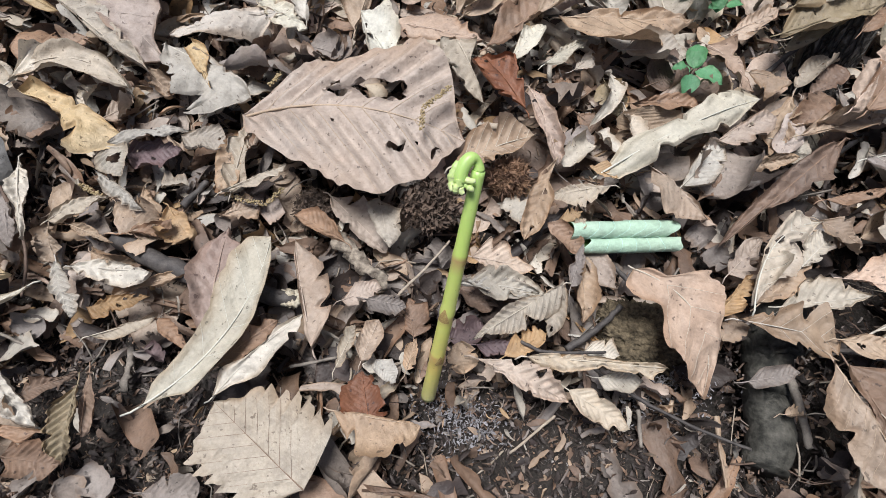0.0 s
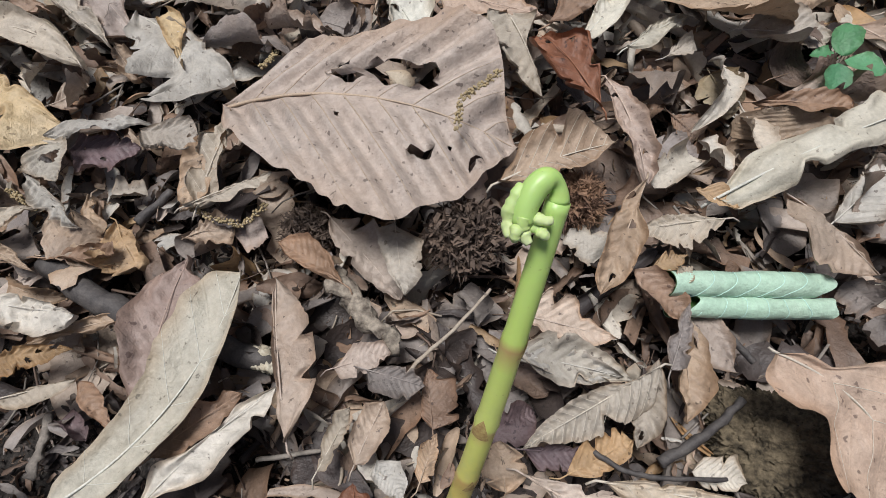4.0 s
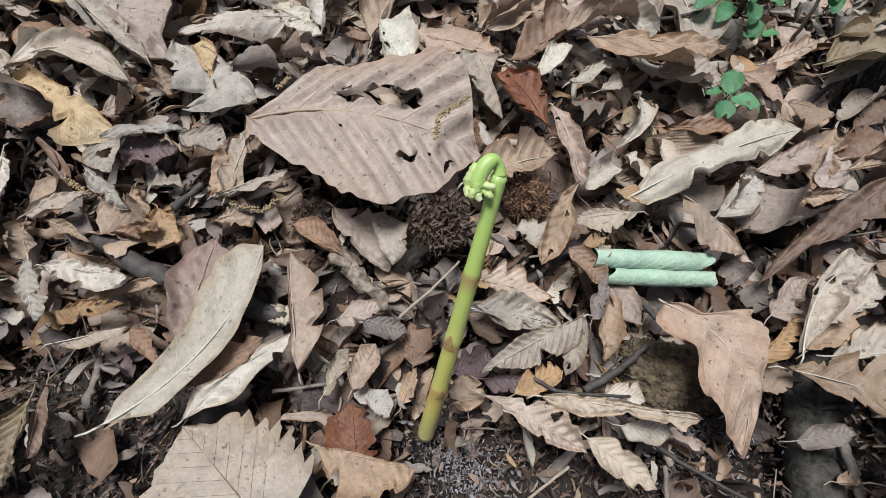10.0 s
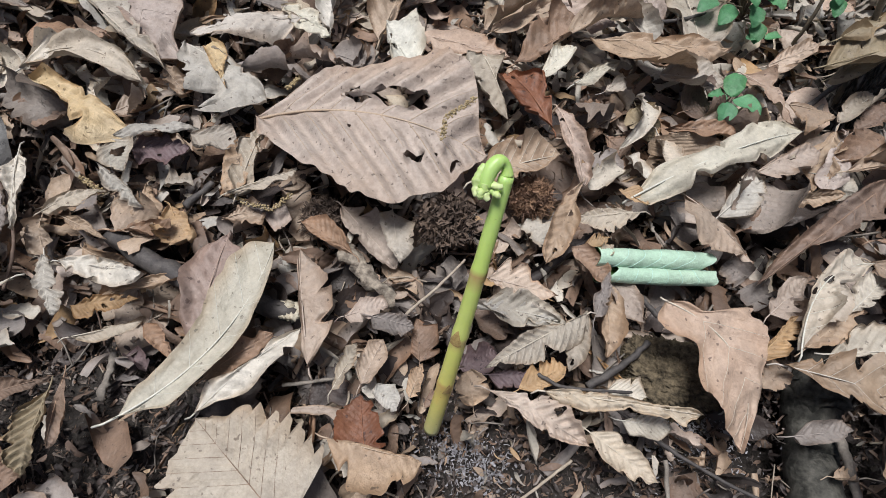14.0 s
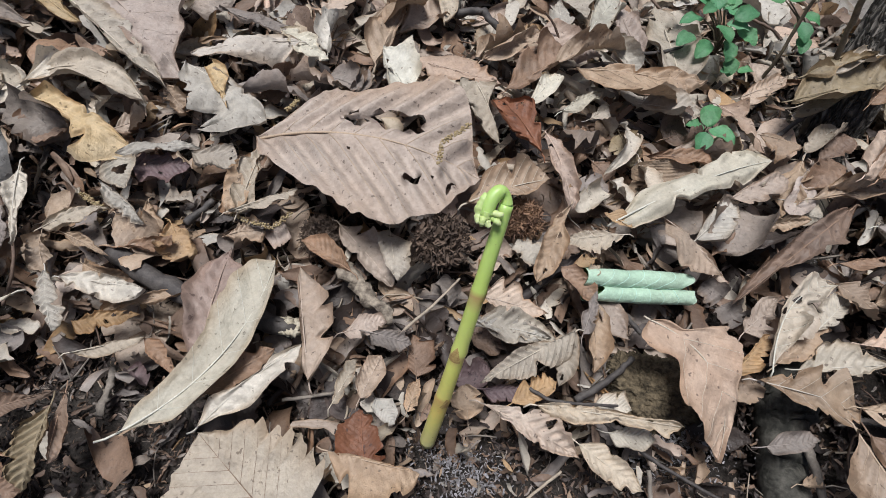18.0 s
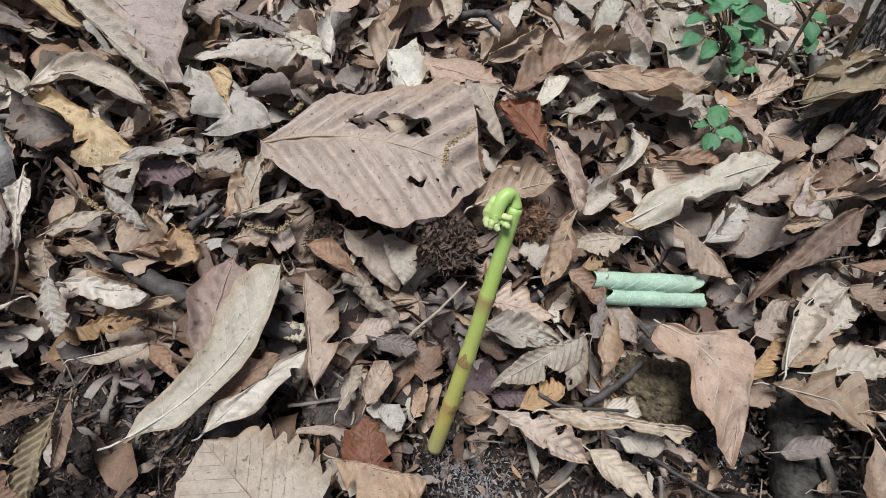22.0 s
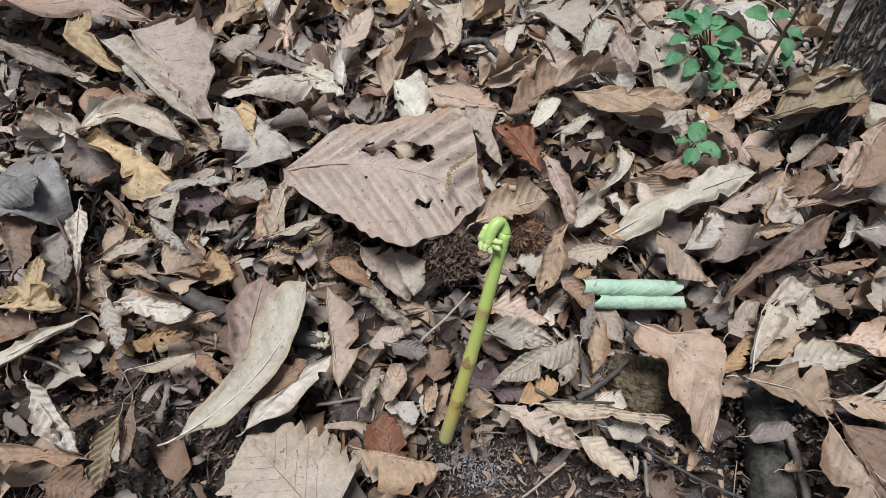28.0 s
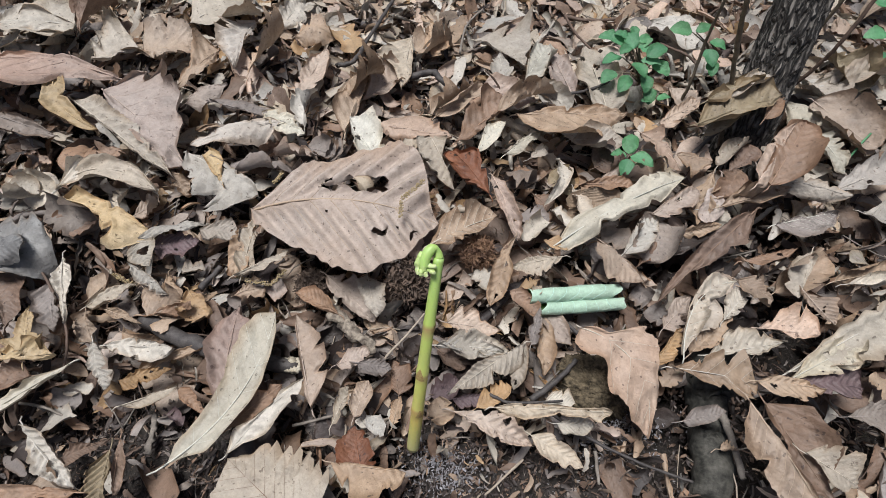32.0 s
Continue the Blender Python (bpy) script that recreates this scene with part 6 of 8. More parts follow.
leaf("ovate", 0.089, 0.109, 0.016, -81, 6, -29, 0.053, 0.023, "tan", 80, 60, 1.08, 0.92, bow=0.002, twist=25, tip=-20, wave=0.0039, fold=20)
leaf("ovate", 0.012, 0.072, 0.011, -34, 3, -9, 0.028, 0.028, "brown", 90, 60, 1.10, 0.90, twist=-4, tip=26, wave=0.0024, fold=24)
leaf("ovate", 0.202, 0.080, 0.033, 44, 2, -12, 0.050, 0.018, "tan", -53, -22, bow=-0.000, twist=1, tip=-21, wave=0.0028, tears=4, fold=27)
leaf("frag", 0.180, 0.055, 0.028, 46, -2, -12, 0.023, 0.019, "tan", -44, -34, twist=-10, tip=-45, wave=0.0018, fold=31, nu=18, nv=4)
leaf("ovate", 0.219, 0.015, 0.024, 4, 3, -29, 0.011, 0.016, "tan", 40, 82, 0.86, 1.14, twist=-12, tip=-12, wave=0.0009, tears=4, fold=31)
leaf("frag", 0.133, 0.022, 0.015, -14, 3, -20, 0.020, 0.019, "pink", 18, 91, 0.78, 1.22, twist=-2, tip=-6, wave=0.0014, fold=31, nu=18, nv=4)
leaf("oak", 0.261, 0.068, 0.045, 32, 6, 1, 0.107, 0.052, "pale", 20, 30, 0.62, 1.38, holes=((.5,-.2,.02,.05),), fold=8, tip=8, twist=6, bow=.004, wave=.006, ruffle=.08)
leaf("oak", 0.301, 0.043, 0.037, 5, 4, -1, 0.032, 0.036, "grey", 50, 34, 0.93, 1.07, bow=0.004, twist=13, tip=-16, wave=0.0015, tears=4, fold=10)
leaf("ovate", 0.275, 0.136, 0.028, 37, 4, 8, 0.053, 0.053, "tan", 90, 60, 1.13, 0.87, bow=-0.000, twist=8, tip=9, wave=0.0017, tears=4, fold=30)
leaf("oak", 0.330, 0.146, 0.029, -4, 5, -24, 0.032, 0.047, "pale", 137, 117, 0.90, 1.10, bow=0.002, twist=-27, tip=62, wave=0.0018, fold=33)
leaf("ovate", 0.323, 0.149, 0.027, 16, 2, 32, 0.054, 0.024, "tan", 137, -33, 1.10, 0.90, bow=0.000, twist=-28, tip=-22, wave=0.0023, tears=4, fold=-29)
leaf("frag", 0.312, 0.116, 0.025, -45, 8, -14, 0.021, 0.055, "tan", 35, 152, 0.57, 1.43, twist=-11, tip=-24, wave=0.0011, tears=4, fold=20, nu=18, nv=4)
leaf("frag", 0.329, 0.075, 0.031, -50, 8, -33, 0.017, 0.030, "tan", -31, -59, 0.93, 1.07, twist=20, tip=28, wave=0.0015, fold=15, nu=18, nv=4)
leaf("oak", 0.348, 0.239, 0.019, 25, 3, -5, 0.062, 0.058, "cream", 98, 54, 0.89, 1.11, holes=((.4,-.4,.05,.12),), fold=8, tip=8, twist=6, bow=.004, wave=.006, ruffle=.08)
leaf("ovate", 0.305, 0.247, 0.019, -19, 4, -1, 0.054, 0.024, "cream", 60, -54, 0.81, 1.19, bow=0.005, twist=21, tip=22, wave=0.0021, fold=-29)
leaf("oak", 0.388, 0.380, -0.011, 28, -1, -2, 0.072, 0.065, "cream", 50, 101, 0.86, 1.14, bow=0.008, twist=23, tip=-10, wave=0.0062, tears=4, fold=29)
leaf("oak", 0.236, 0.528, -0.059, -54, 13, 15, 0.079, 0.101, "pale", -26, 105, 0.72, 1.28, bow=0.011, twist=-19, tip=8, wave=0.0044, fold=17)
leaf("oak", 0.080, 0.378, -0.019, -40, 7, 13, 0.060, 0.059, "pale", 81, 73, 0.93, 1.07, bow=0.009, twist=-18, tip=-3, wave=0.0025, tears=4, fold=28)
leaf("oak", 0.480, 0.529, -0.049, 32, -5, -8, 0.070, 0.076, "tan", 69, 111, 0.80, 1.20, bow=0.013, twist=2, tip=31, wave=0.0054, fold=14)
leaf("ovate", 0.383, 0.319, 0.000, -79, 12, -30, 0.037, 0.044, "tan", 49, 25, 1.11, 0.89, bow=0.002, twist=-14, tip=34, wave=0.0012, tears=4, fold=15)
leaf("oak", 0.368, 0.219, 0.018, -30, 8, -29, 0.023, 0.065, "pale", 144, 16, 1.30, 0.70, twist=-1, tip=5, wave=0.0018, fold=9)
leaf("oak", -0.533, 0.395, 0.016, 15, -8, 0, 0.092, 0.118, "pale", 59, 61, nu=56, fold=8, tip=8, twist=6, bow=.004, wave=.006, ruffle=.08)
leaf("oak", -0.441, 0.409, 0.002, 72, -7, -6, 0.053, 0.115, "brown", 60, 53, bow=0.004, twist=12, tip=0, wave=0.0046, fold=39)
leaf("oak", -0.329, 0.450, -0.018, 39, -10, 0, 0.076, 0.247, "pale", 155, 141, 1.15, 0.85, fold=0, ruffle=.04, tears=1, twist=8, tip=0, wave=.002, bow=0.008)
leaf("oak", -0.231, 0.369, -0.010, 70, -9, -32, 0.066, 0.102, "tan", 49, 145, 0.51, 1.49, bow=0.006, twist=7, tip=34, wave=0.0023, tears=4, fold=9)
leaf("ovate", -0.199, 0.447, -0.028, 15, -7, -13, 0.048, 0.052, "tan", 80, -47, 1.12, 0.88, bow=0.009, twist=28, tip=-33, wave=0.0037, tears=4, fold=-28)
leaf("ovate", -0.221, 0.463, -0.030, 79, -13, 19, 0.067, 0.038, "pale", 63, -52, bow=0.005, twist=5, tip=-6, wave=0.0058, tears=4, fold=10)
leaf("ovate", -0.150, 0.297, -0.005, 88, -5, -24, 0.052, 0.036, "pale", 80, 60, 1.08, 0.92, bow=0.007, twist=21, tip=2, wave=0.0040, fold=27)
leaf("chestnut", -0.122, 0.333, -0.010, 64, -8, -22, 0.063, 0.082, "tan", -42, 121, 0.62, 1.38, bow=0.010, twist=20, tip=-25, wave=0.0034, fold=-10)
leaf("frag", -0.150, 0.479, -0.038, -58, 8, -3, 0.059, 0.048, "ochre", 51, 112, 0.74, 1.26, bow=0.003, twist=17, tip=14, wave=0.0037, fold=-19, nu=18, nv=4)
leaf("frag", -0.053, 0.440, -0.035, 32, -8, -11, 0.046, 0.093, "tan", 89, 126, 0.83, 1.17, bow=-0.001, twist=-23, tip=-60, wave=0.0036, fold=15, nu=18, nv=4)
leaf("oak", -0.042, 0.502, -0.049, -73, 11, 4, 0.085, 0.043, "tan", 16, -24, bow=0.006, twist=24, tip=33, wave=0.0075, tears=4, fold=8)
leaf("ovate", -0.390, 0.196, 0.026, -23, -2, 17, 0.043, 0.044, "pale", 40, -56, bow=-0.000, twist=-27, tip=-21, wave=0.0018, fold=19)
leaf("ovate", -0.398, 0.175, 0.027, 1, -5, -32, 0.038, 0.050, "pale", 58, 50, bow=0.001, twist=-5, tip=56, wave=0.0025, tears=4, fold=39)
leaf("frag", -0.354, 0.164, 0.024, -8, -4, 14, 0.048, 0.061, "grey", 124, 17, 1.36, 0.64, bow=0.005, twist=19, tip=-50, wave=0.0029, tears=4, fold=19, nu=18, nv=4)
leaf("ovate", -0.329, 0.219, 0.015, 64, -3, -4, 0.026, 0.037, "rust", 40, 30, fold=8, tip=8, twist=6, bow=.004, wave=.006, ruffle=.08, tears=4)
leaf("ovate", -0.352, 0.191, 0.027, 1, -3, 1, 0.093, 0.031, "straw", 30, 60, 0.79, 1.21, sway=.016, bow=.010, pleat=.0010, fold=8, tip=8, twist=6, wave=.006, ruffle=.08, tears=4)
leaf("ovate", -0.289, 0.196, 0.020, -107, 2, 18, 0.023, 0.019, "pale", 90, 60, twist=22, tip=-60, wave=0.0013, tears=4, fold=15)
leaf("oak", -0.353, 0.152, 0.021, 6, -2, -2, 0.046, 0.043, "brown", 60, 40, 1.10, 0.90, fold=-8, tears=5, tip=8, twist=6, bow=.004, wave=.006, ruffle=.08)
leaf("oak", -0.267, 0.226, 0.007, -40, 1, 6, 0.038, 0.025, "tan", 70, 31, 1.16, 0.84, fold=8, tip=8, twist=6, bow=.004, wave=.006, ruffle=.08, tears=4)
leaf("oak", -0.283, 0.171, 0.012, 45, -7, -7, 0.032, 0.064, "taupe", 30, 149, 0.57, 1.43, pleat=.002, bow=-0.000, twist=-21, tip=65, wave=0.0018, tears=4, fold=13)
leaf("ovate", -0.387, 0.203, 0.023, -19, -3, 14, 0.032, 0.020, "pale", -30, 15, bow=0.001, twist=-14, tip=-36, wave=0.0017, fold=-27)
leaf("ovate", -0.014, 0.316, -0.003, 48, -7, 27, 0.075, 0.031, "tan", 80, 50, bow=0.006, twist=-28, tip=-8, wave=0.0038, fold=34)
leaf("oak", -0.097, 0.348, -0.018, 47, -7, 1, 0.060, 0.074, "taupe", 145, 41, 1.36, 0.64, fold=8, tip=8, twist=6, bow=.004, wave=.006, ruffle=.08, tears=4)
leaf("oak", -0.139, 0.265, -0.003, -26, 2, -24, 0.032, 0.047, "brown", 142, 75, 1.46, 0.54, bow=0.003, twist=6, tip=61, wave=0.0022, tears=4, fold=12)
leaf("ovate", -0.115, 0.250, -0.001, 81, -5, 22, 0.032, 0.024, "grey", 80, 19, 1.16, 0.84, bow=0.003, twist=-20, tip=37, wave=0.0016, fold=27)
leaf("oak", 0.237, 0.392, -0.028, -43, 10, -3, 0.038, 0.051, "taupe", 23, -53, bow=0.003, twist=4, tip=-53, wave=0.0018, fold=-21)
leaf("ovate", 0.261, 0.271, 0.001, 48, -4, -22, 0.051, 0.027, "cream", 60, 103, 0.74, 1.26, bow=0.004, twist=14, tip=-10, wave=0.0024, fold=8)
leaf("oak", 0.271, 0.266, -0.000, 41, -2, -19, 0.042, 0.034, "brown", 110, -57, 1.24, 0.76, bow=0.002, twist=17, tip=32, wave=0.0020, fold=-12)
leaf("oak", 0.366, 0.537, -0.060, -34, 11, 21, 0.032, 0.096, "cream", 96, 58, 1.23, 0.77, bow=0.002, twist=0, tip=19, wave=0.0013, fold=14)
leaf("ovate", -0.287, 0.088, 0.019, 55, -1, 29, 0.028, 0.027, "tan", 40, 28, twist=21, tip=1, wave=0.0010, tears=4, fold=-28)
leaf("oak", -0.228, 0.117, 0.014, -55, 2, -1, 0.036, 0.029, "tan", 56, 58, 0.83, 1.17, fold=8, tip=8, twist=6, bow=.004, wave=.006, ruffle=.08, tears=4)
leaf("oak", -0.236, 0.079, 0.019, 6, -5, 1, 0.046, 0.020, "tan", 35, 53, fold=8, tip=8, twist=6, bow=.004, wave=.006, ruffle=.08, tears=4)
leaf("oak", -0.206, 0.104, 0.014, -44, 1, -6, 0.033, 0.053, "ochre", 123, 146, 0.71, 1.29, fold=8, tip=8, twist=6, bow=.004, wave=.006, ruffle=.08, tears=4)
leaf("frag", -0.217, 0.120, 0.013, 20, -4, -28, 0.019, 0.025, "cream", 60, 63, twist=-10, tip=-47, wave=0.0010, fold=25, nu=18, nv=4)
leaf("ovate", -0.284, 0.078, 0.020, -55, 1, 5, 0.033, 0.021, "tan", 25, 146, 0.58, 1.42, fold=8, tip=8, twist=6, bow=.004, wave=.006, ruffle=.08, tears=4)
leaf("ovate", -0.172, 0.058, 0.018, -154, 1, 4, 0.057, 0.012, "tan", 103, 76, 1.08, 0.92, fold=8, tip=8, twist=6, bow=.004, wave=.006, ruffle=.08, tears=4)
leaf("oak", -0.168, 0.103, 0.011, 25, -4, 2, 0.029, 0.026, "tan", 25, -50, fold=8, tip=8, twist=6, bow=.004, wave=.006, ruffle=.08)
leaf("ovate", -0.247, 0.063, 0.019, -7, -2, 26, 0.033, 0.022, "tan", 70, 52, 1.14, 0.86, bow=0.005, twist=11, tip=-49, wave=0.0014, fold=23)
leaf("frag", -0.142, 0.111, 0.008, 41, -5, -4, 0.017, 0.037, "pink", 22, 121, 0.65, 1.35, twist=-18, tip=26, wave=0.0009, fold=-25, nu=18, nv=4)
leaf("frag", -0.258, 0.093, 0.015, -36, -0, 30, 0.021, 0.033, "grey", 22, 145, 0.62, 1.38, twist=-14, tip=26, wave=0.0007, fold=22, nu=18, nv=4)
leaf("ovate", -0.090, 0.128, 0.012, -37, 1, -12, 0.060, 0.029, "taupe", 90, 40, 1.33, 0.67, bow=0.000, twist=27, tip=-28, wave=0.0038, tears=4, fold=-9)
leaf("frag", -0.015, 0.099, 0.008, -40, 3, -31, 0.019, 0.031, "grey", 120, 24, 1.39, 0.61, twist=-21, tip=-29, wave=0.0014, fold=41, nu=18, nv=4)
leaf("frag", 0.038, 0.146, 0.005, -34, 4, 8, 0.023, 0.028, "pale", 40, 114, 0.84, 1.16, twist=16, tip=-54, wave=0.0015, fold=-19, nu=18, nv=4)
leaf("oak", 0.175, 0.157, 0.009, 45, -2, -2, 0.051, 0.031, "brown", -35, 42, 0.92, 1.08, fold=8, tip=8, twist=6, bow=.004, wave=.006, ruffle=.08, tears=4)
leaf("oak", 0.203, 0.171, 0.006, 41, -4, -3, 0.043, 0.041, "dark", 23, 159, 0.54, 1.46, fold=8, tip=8, twist=6, bow=.004, wave=.006, ruffle=.08)
leaf("oak", 0.261, 0.259, 0.005, -112, 4, -1, 0.061, 0.033, "pink", 37, 71, 0.90, 1.10, fold=8, tip=8, twist=6, bow=.004, wave=.006, ruffle=.08)
leaf("ovate", 0.206, 0.095, 0.040, 60, -1, -18, 0.030, 0.025, "cream", 60, -53, 1.07, 0.93, twist=-16, tip=67, wave=0.0022, fold=30)
leaf("frag", 0.184, 0.123, 0.009, -47, 7, 30, 0.017, 0.037, "grey", 84, 119, 0.88, 1.12, twist=2, tip=7, wave=0.0015, tears=4, fold=11, nu=18, nv=4)
leaf("frag", 0.172, 0.138, 0.007, -42, 6, 23, 0.017, 0.029, "grey", 47, -30, 1.08, 0.92, twist=5, tip=-45, wave=0.0012, fold=30, nu=18, nv=4)
leaf("frag", -0.192, 0.003, 0.015, -22, -1, -30, 0.017, 0.026, "purple", 54, 79, twist=7, tip=-30, wave=0.0007, fold=40, nu=18, nv=4)
leaf("oak", -0.233, 0.077, 0.023, 9, -6, -16, 0.045, 0.030, "rust", 88, 64, bow=-0.000, twist=-24, tip=59, wave=0.0031, fold=37)
leaf("oak", -0.243, 0.102, 0.018, -37, 0, -4, 0.038, 0.057, "tan", 117, 17, 1.40, 0.60, bow=0.004, twist=-26, tip=-56, wave=0.0020, tears=4, fold=16)
leaf("oak", -0.204, 0.103, 0.016, -48, 2, -23, 0.029, 0.033, "ochre", 77, 67, twist=13, tip=-29, wave=0.0018, fold=-23)
leaf("ovate", 0.368, 0.358, -0.001, -66, 11, 10, 0.078, 0.063, "taupe", 80, 60, 1.12, 0.88, bow=0.001, twist=-10, tip=13, wave=0.0036, tears=4, fold=13)
leaf("oak", 0.415, 0.448, -0.027, -64, 16, 27, 0.065, 0.136, "olive", 50, 96, 0.75, 1.25, bow=-0.001, twist=28, tip=9, wave=0.0054, fold=39)
leaf("oak", 0.371, 0.410, -0.017, -68, 11, -9, 0.051, 0.078, "cream", 108, 24, 1.22, 0.78, bow=0.002, twist=-14, tip=4, wave=0.0017, tears=4, fold=22)
leaf("oak", 0.129, 0.237, 0.008, -7, 5, 1, 0.047, 0.032, "rust", 50, 60, 0.89, 1.11, bow=0.006, twist=-8, tip=35, wave=0.0030, fold=30)
leaf("oak", 0.123, 0.234, 0.007, -79, 12, -25, 0.035, 0.029, "cream", 90, 60, 1.17, 0.83, bow=0.001, twist=28, tip=23, wave=0.0016, fold=23)
leaf("oak", 0.063, 0.240, 0.003, 39, -0, -23, 0.023, 0.025, "rust", 70, 60, twist=5, tip=3, wave=0.0012, fold=13)
leaf("oak", 0.074, 0.234, 0.000, 39, -5, -13, 0.024, 0.027, "taupe", -45, 51, twist=-24, tip=46, wave=0.0017, tears=4, fold=30)
leaf("ovate", 0.110, 0.261, -0.002, -69, 5, 17, 0.031, 0.032, "olive", 50, -30, 1.08, 0.92, bow=0.002, twist=3, tip=-30, wave=0.0022, tears=4, fold=29)
leaf("oak", 0.087, 0.228, 0.001, -42, 6, 7, 0.022, 0.028, "brown", 87, 59, 1.16, 0.84, twist=16, tip=-56, wave=0.0017, fold=-11)
leaf("oak", 0.083, 0.268, 0.001, 42, -0, 17, 0.020, 0.022, "cream", 80, -46, 1.07, 0.93, twist=1, tip=62, wave=0.0009, tears=4, fold=19)


# ---- the rolled green leaf ----
def rolled_leaf():
    a, b = Vector((0.0810, 0.1130, 0.0180)), Vector((0.1555, 0.1262, 0.0110))
    d = b - a
    thing = tagged(new("rolled_leaf"), "fresh mint-green leaf rolled into a double scroll with torn ends", "leaf")
    thing.matrix_world = pose(*a, 0, 0, math.degrees(math.atan2(d.y, d.x))) @ pose(0, 0, 0, 0, -math.degrees(math.asin(d.z / d.length)), 0) @ pose(0, 0, 0, 8, 0, 0)
    r1, r2, size = 0.0074, 0.0064, d.length
    section = []
    for k in range(37):
        w = radians(285 - (285 + 90) * k / 36)
        r = r1 * (0.66 + 0.34 * k / 36)
        section.append((r1 * 0.68 + r * math.cos(w), r1 + r * math.sin(w), r1 * 0.68, r1))
    for k in range(41):
        w = radians(-90 - 400 * k / 40)
        r = r2 * (1 - 0.40 * k / 40)
        section.append((-r2 * 0.72 + r * math.cos(w), r2 - 0.001 + r * math.sin(w), -r2 * 0.72, r2 - 0.001))
    n, m = 64, len(section)

    def skin(shrink):
        verts, vein, rim = [], [], []
        for i in range(n + 1):
            for j, (y, z, cy, cz) in enumerate(section):
                s, q = i / n, j / (m - 1)
                y, z = cy + (y - cy) * (1 - shrink), cz + (z - cz) * (1 - shrink)
                # torn ends: a bite out of the far scroll on one end, out of the near scroll on the other
                x0 = 0.006 * q + 0.0012 * math.sin(9 * q + 1) + 0.0008 * math.sin(31 * q) + 0.010 * math.exp(-((q - 0.76) / 0.08) ** 2)
                x1 = size + 0.003 * q + 0.0012 * math.sin(11 * q) + 0.0009 * math.sin(47 * q + 2) - 0.017 * math.exp(-((q - 0.12) / 0.07) ** 2) + 0.004 * math.exp(-((q - 0.16) / 0.02) ** 2)
                x = x0 + (x1 - x0) * s
                k = 1 + 0.025 * math.sin(s * 9 + q * 5) + 0.012 * math.sin(s * 23 + 3 * q)
                v = s * 7 + abs(q - 0.47) * 4
                k -= 0.02 * math.exp(-(((v % 1.0) - 0.5) / 0.06) ** 2)
                verts.append((x, y * k, z * k + 0.0004 * math.sin(s * 17 + q * 9)))
                vein.append(v)
                rim.append(0.0)
        return verts, np.array(vein), np.array(rim)

    faces = [(i * m + j, (i + 1) * m + j, (i + 1) * m + j + 1, i * m + j + 1) for i in range(n) for j in range(m - 1)]
    verts, vein, rim = skin(0.0)
    blade_object("blade", (verts, faces, vein, None, rim), MINT, thing)
    verts, vein, rim = skin(0.09)
    blade_object("inner_face", (verts, faces, vein, None, rim), INNER, thing)["label"] = "dark green upper face inside the scroll"
    # raised pale side veins
    outer = skin(-0.012)[0]
    for q in range(1, 9):
        for lo, hi in ((6, 34), (40, 66)):
            pts = []
            for j in range(lo, hi):
                s = (q - 0.5 - abs(j / (m - 1) - 0.47) * 4) / 7
                if 0.10 < s < 0.90:
                    k = int(s * n)
                    pts.append(Vector(outer[k * m + j]).lerp(Vector(outer[(k + 1) * m + j]), s * n - k))
            if len(pts) > 4:
                v, f = tube(pts, [0.00022] * len(pts), 5)
                mesh_object("side_vein", v, f, RIB["mint"], thing)
    v, f = tube([Vector((size * (0.06 + 0.086 * k), -0.0005, -0.0002)) for k in range(11)], [0.0008] * 11, 6)
    mesh_object("midrib", v, f, RIB["mint"], thing)


MINT = leaf_material("mint_leaf_underside", (0.44, 0.635, 0.51), (0.40, 0.585, 0.46), (0.2, 0.3, 0.2), spots=0.8, veined=0.2, vein_tint=(1.25, 1.15, 1.2), thin=0.06)
INNER = leaf_material("green_leaf_upper_face", (0.085, 0.20, 0.055), (0.06, 0.15, 0.04), (0.04, 0.08, 0.03), spots=0.85, gloss=0.4, thin=0.1)
rolled_leaf()

# ---- sticks, twigs and logs ----
WOOD = {"dark": plain_material("dark_wood", (0.05, 0.045, 0.045), (0.10, 0.09, 0.085), 150, 0.6, 0.001),
        "char": plain_material("blackened_log", (0.022, 0.022, 0.019), (0.10, 0.095, 0.082), 120, 0.75, 0.0022, 420),
        "brown": plain_material("twig_bark", (0.10, 0.07, 0.055), (0.16, 0.11, 0.085), 180, 0.65, 0.0007),
        "pale": plain_material("bleached_twig", (0.42, 0.36, 0.29), (0.34, 0.28, 0.22), 200, 0.7, 0.0006),
        "grey": plain_material("grey_twig", (0.26, 0.23, 0.2), (0.17, 0.15, 0.13), 160, 0.75, 0.001),
        "flaky": plain_material("flaky_wood", (0.36, 0.31, 0.25), (0.10, 0.08, 0.065), 190, 0.85, 0.003, 500),
        "stem": plain_material("sapling_bark", (0.12, 0.10, 0.075), (0.19, 0.155, 0.11), 160, 0.6, 0.0007)}


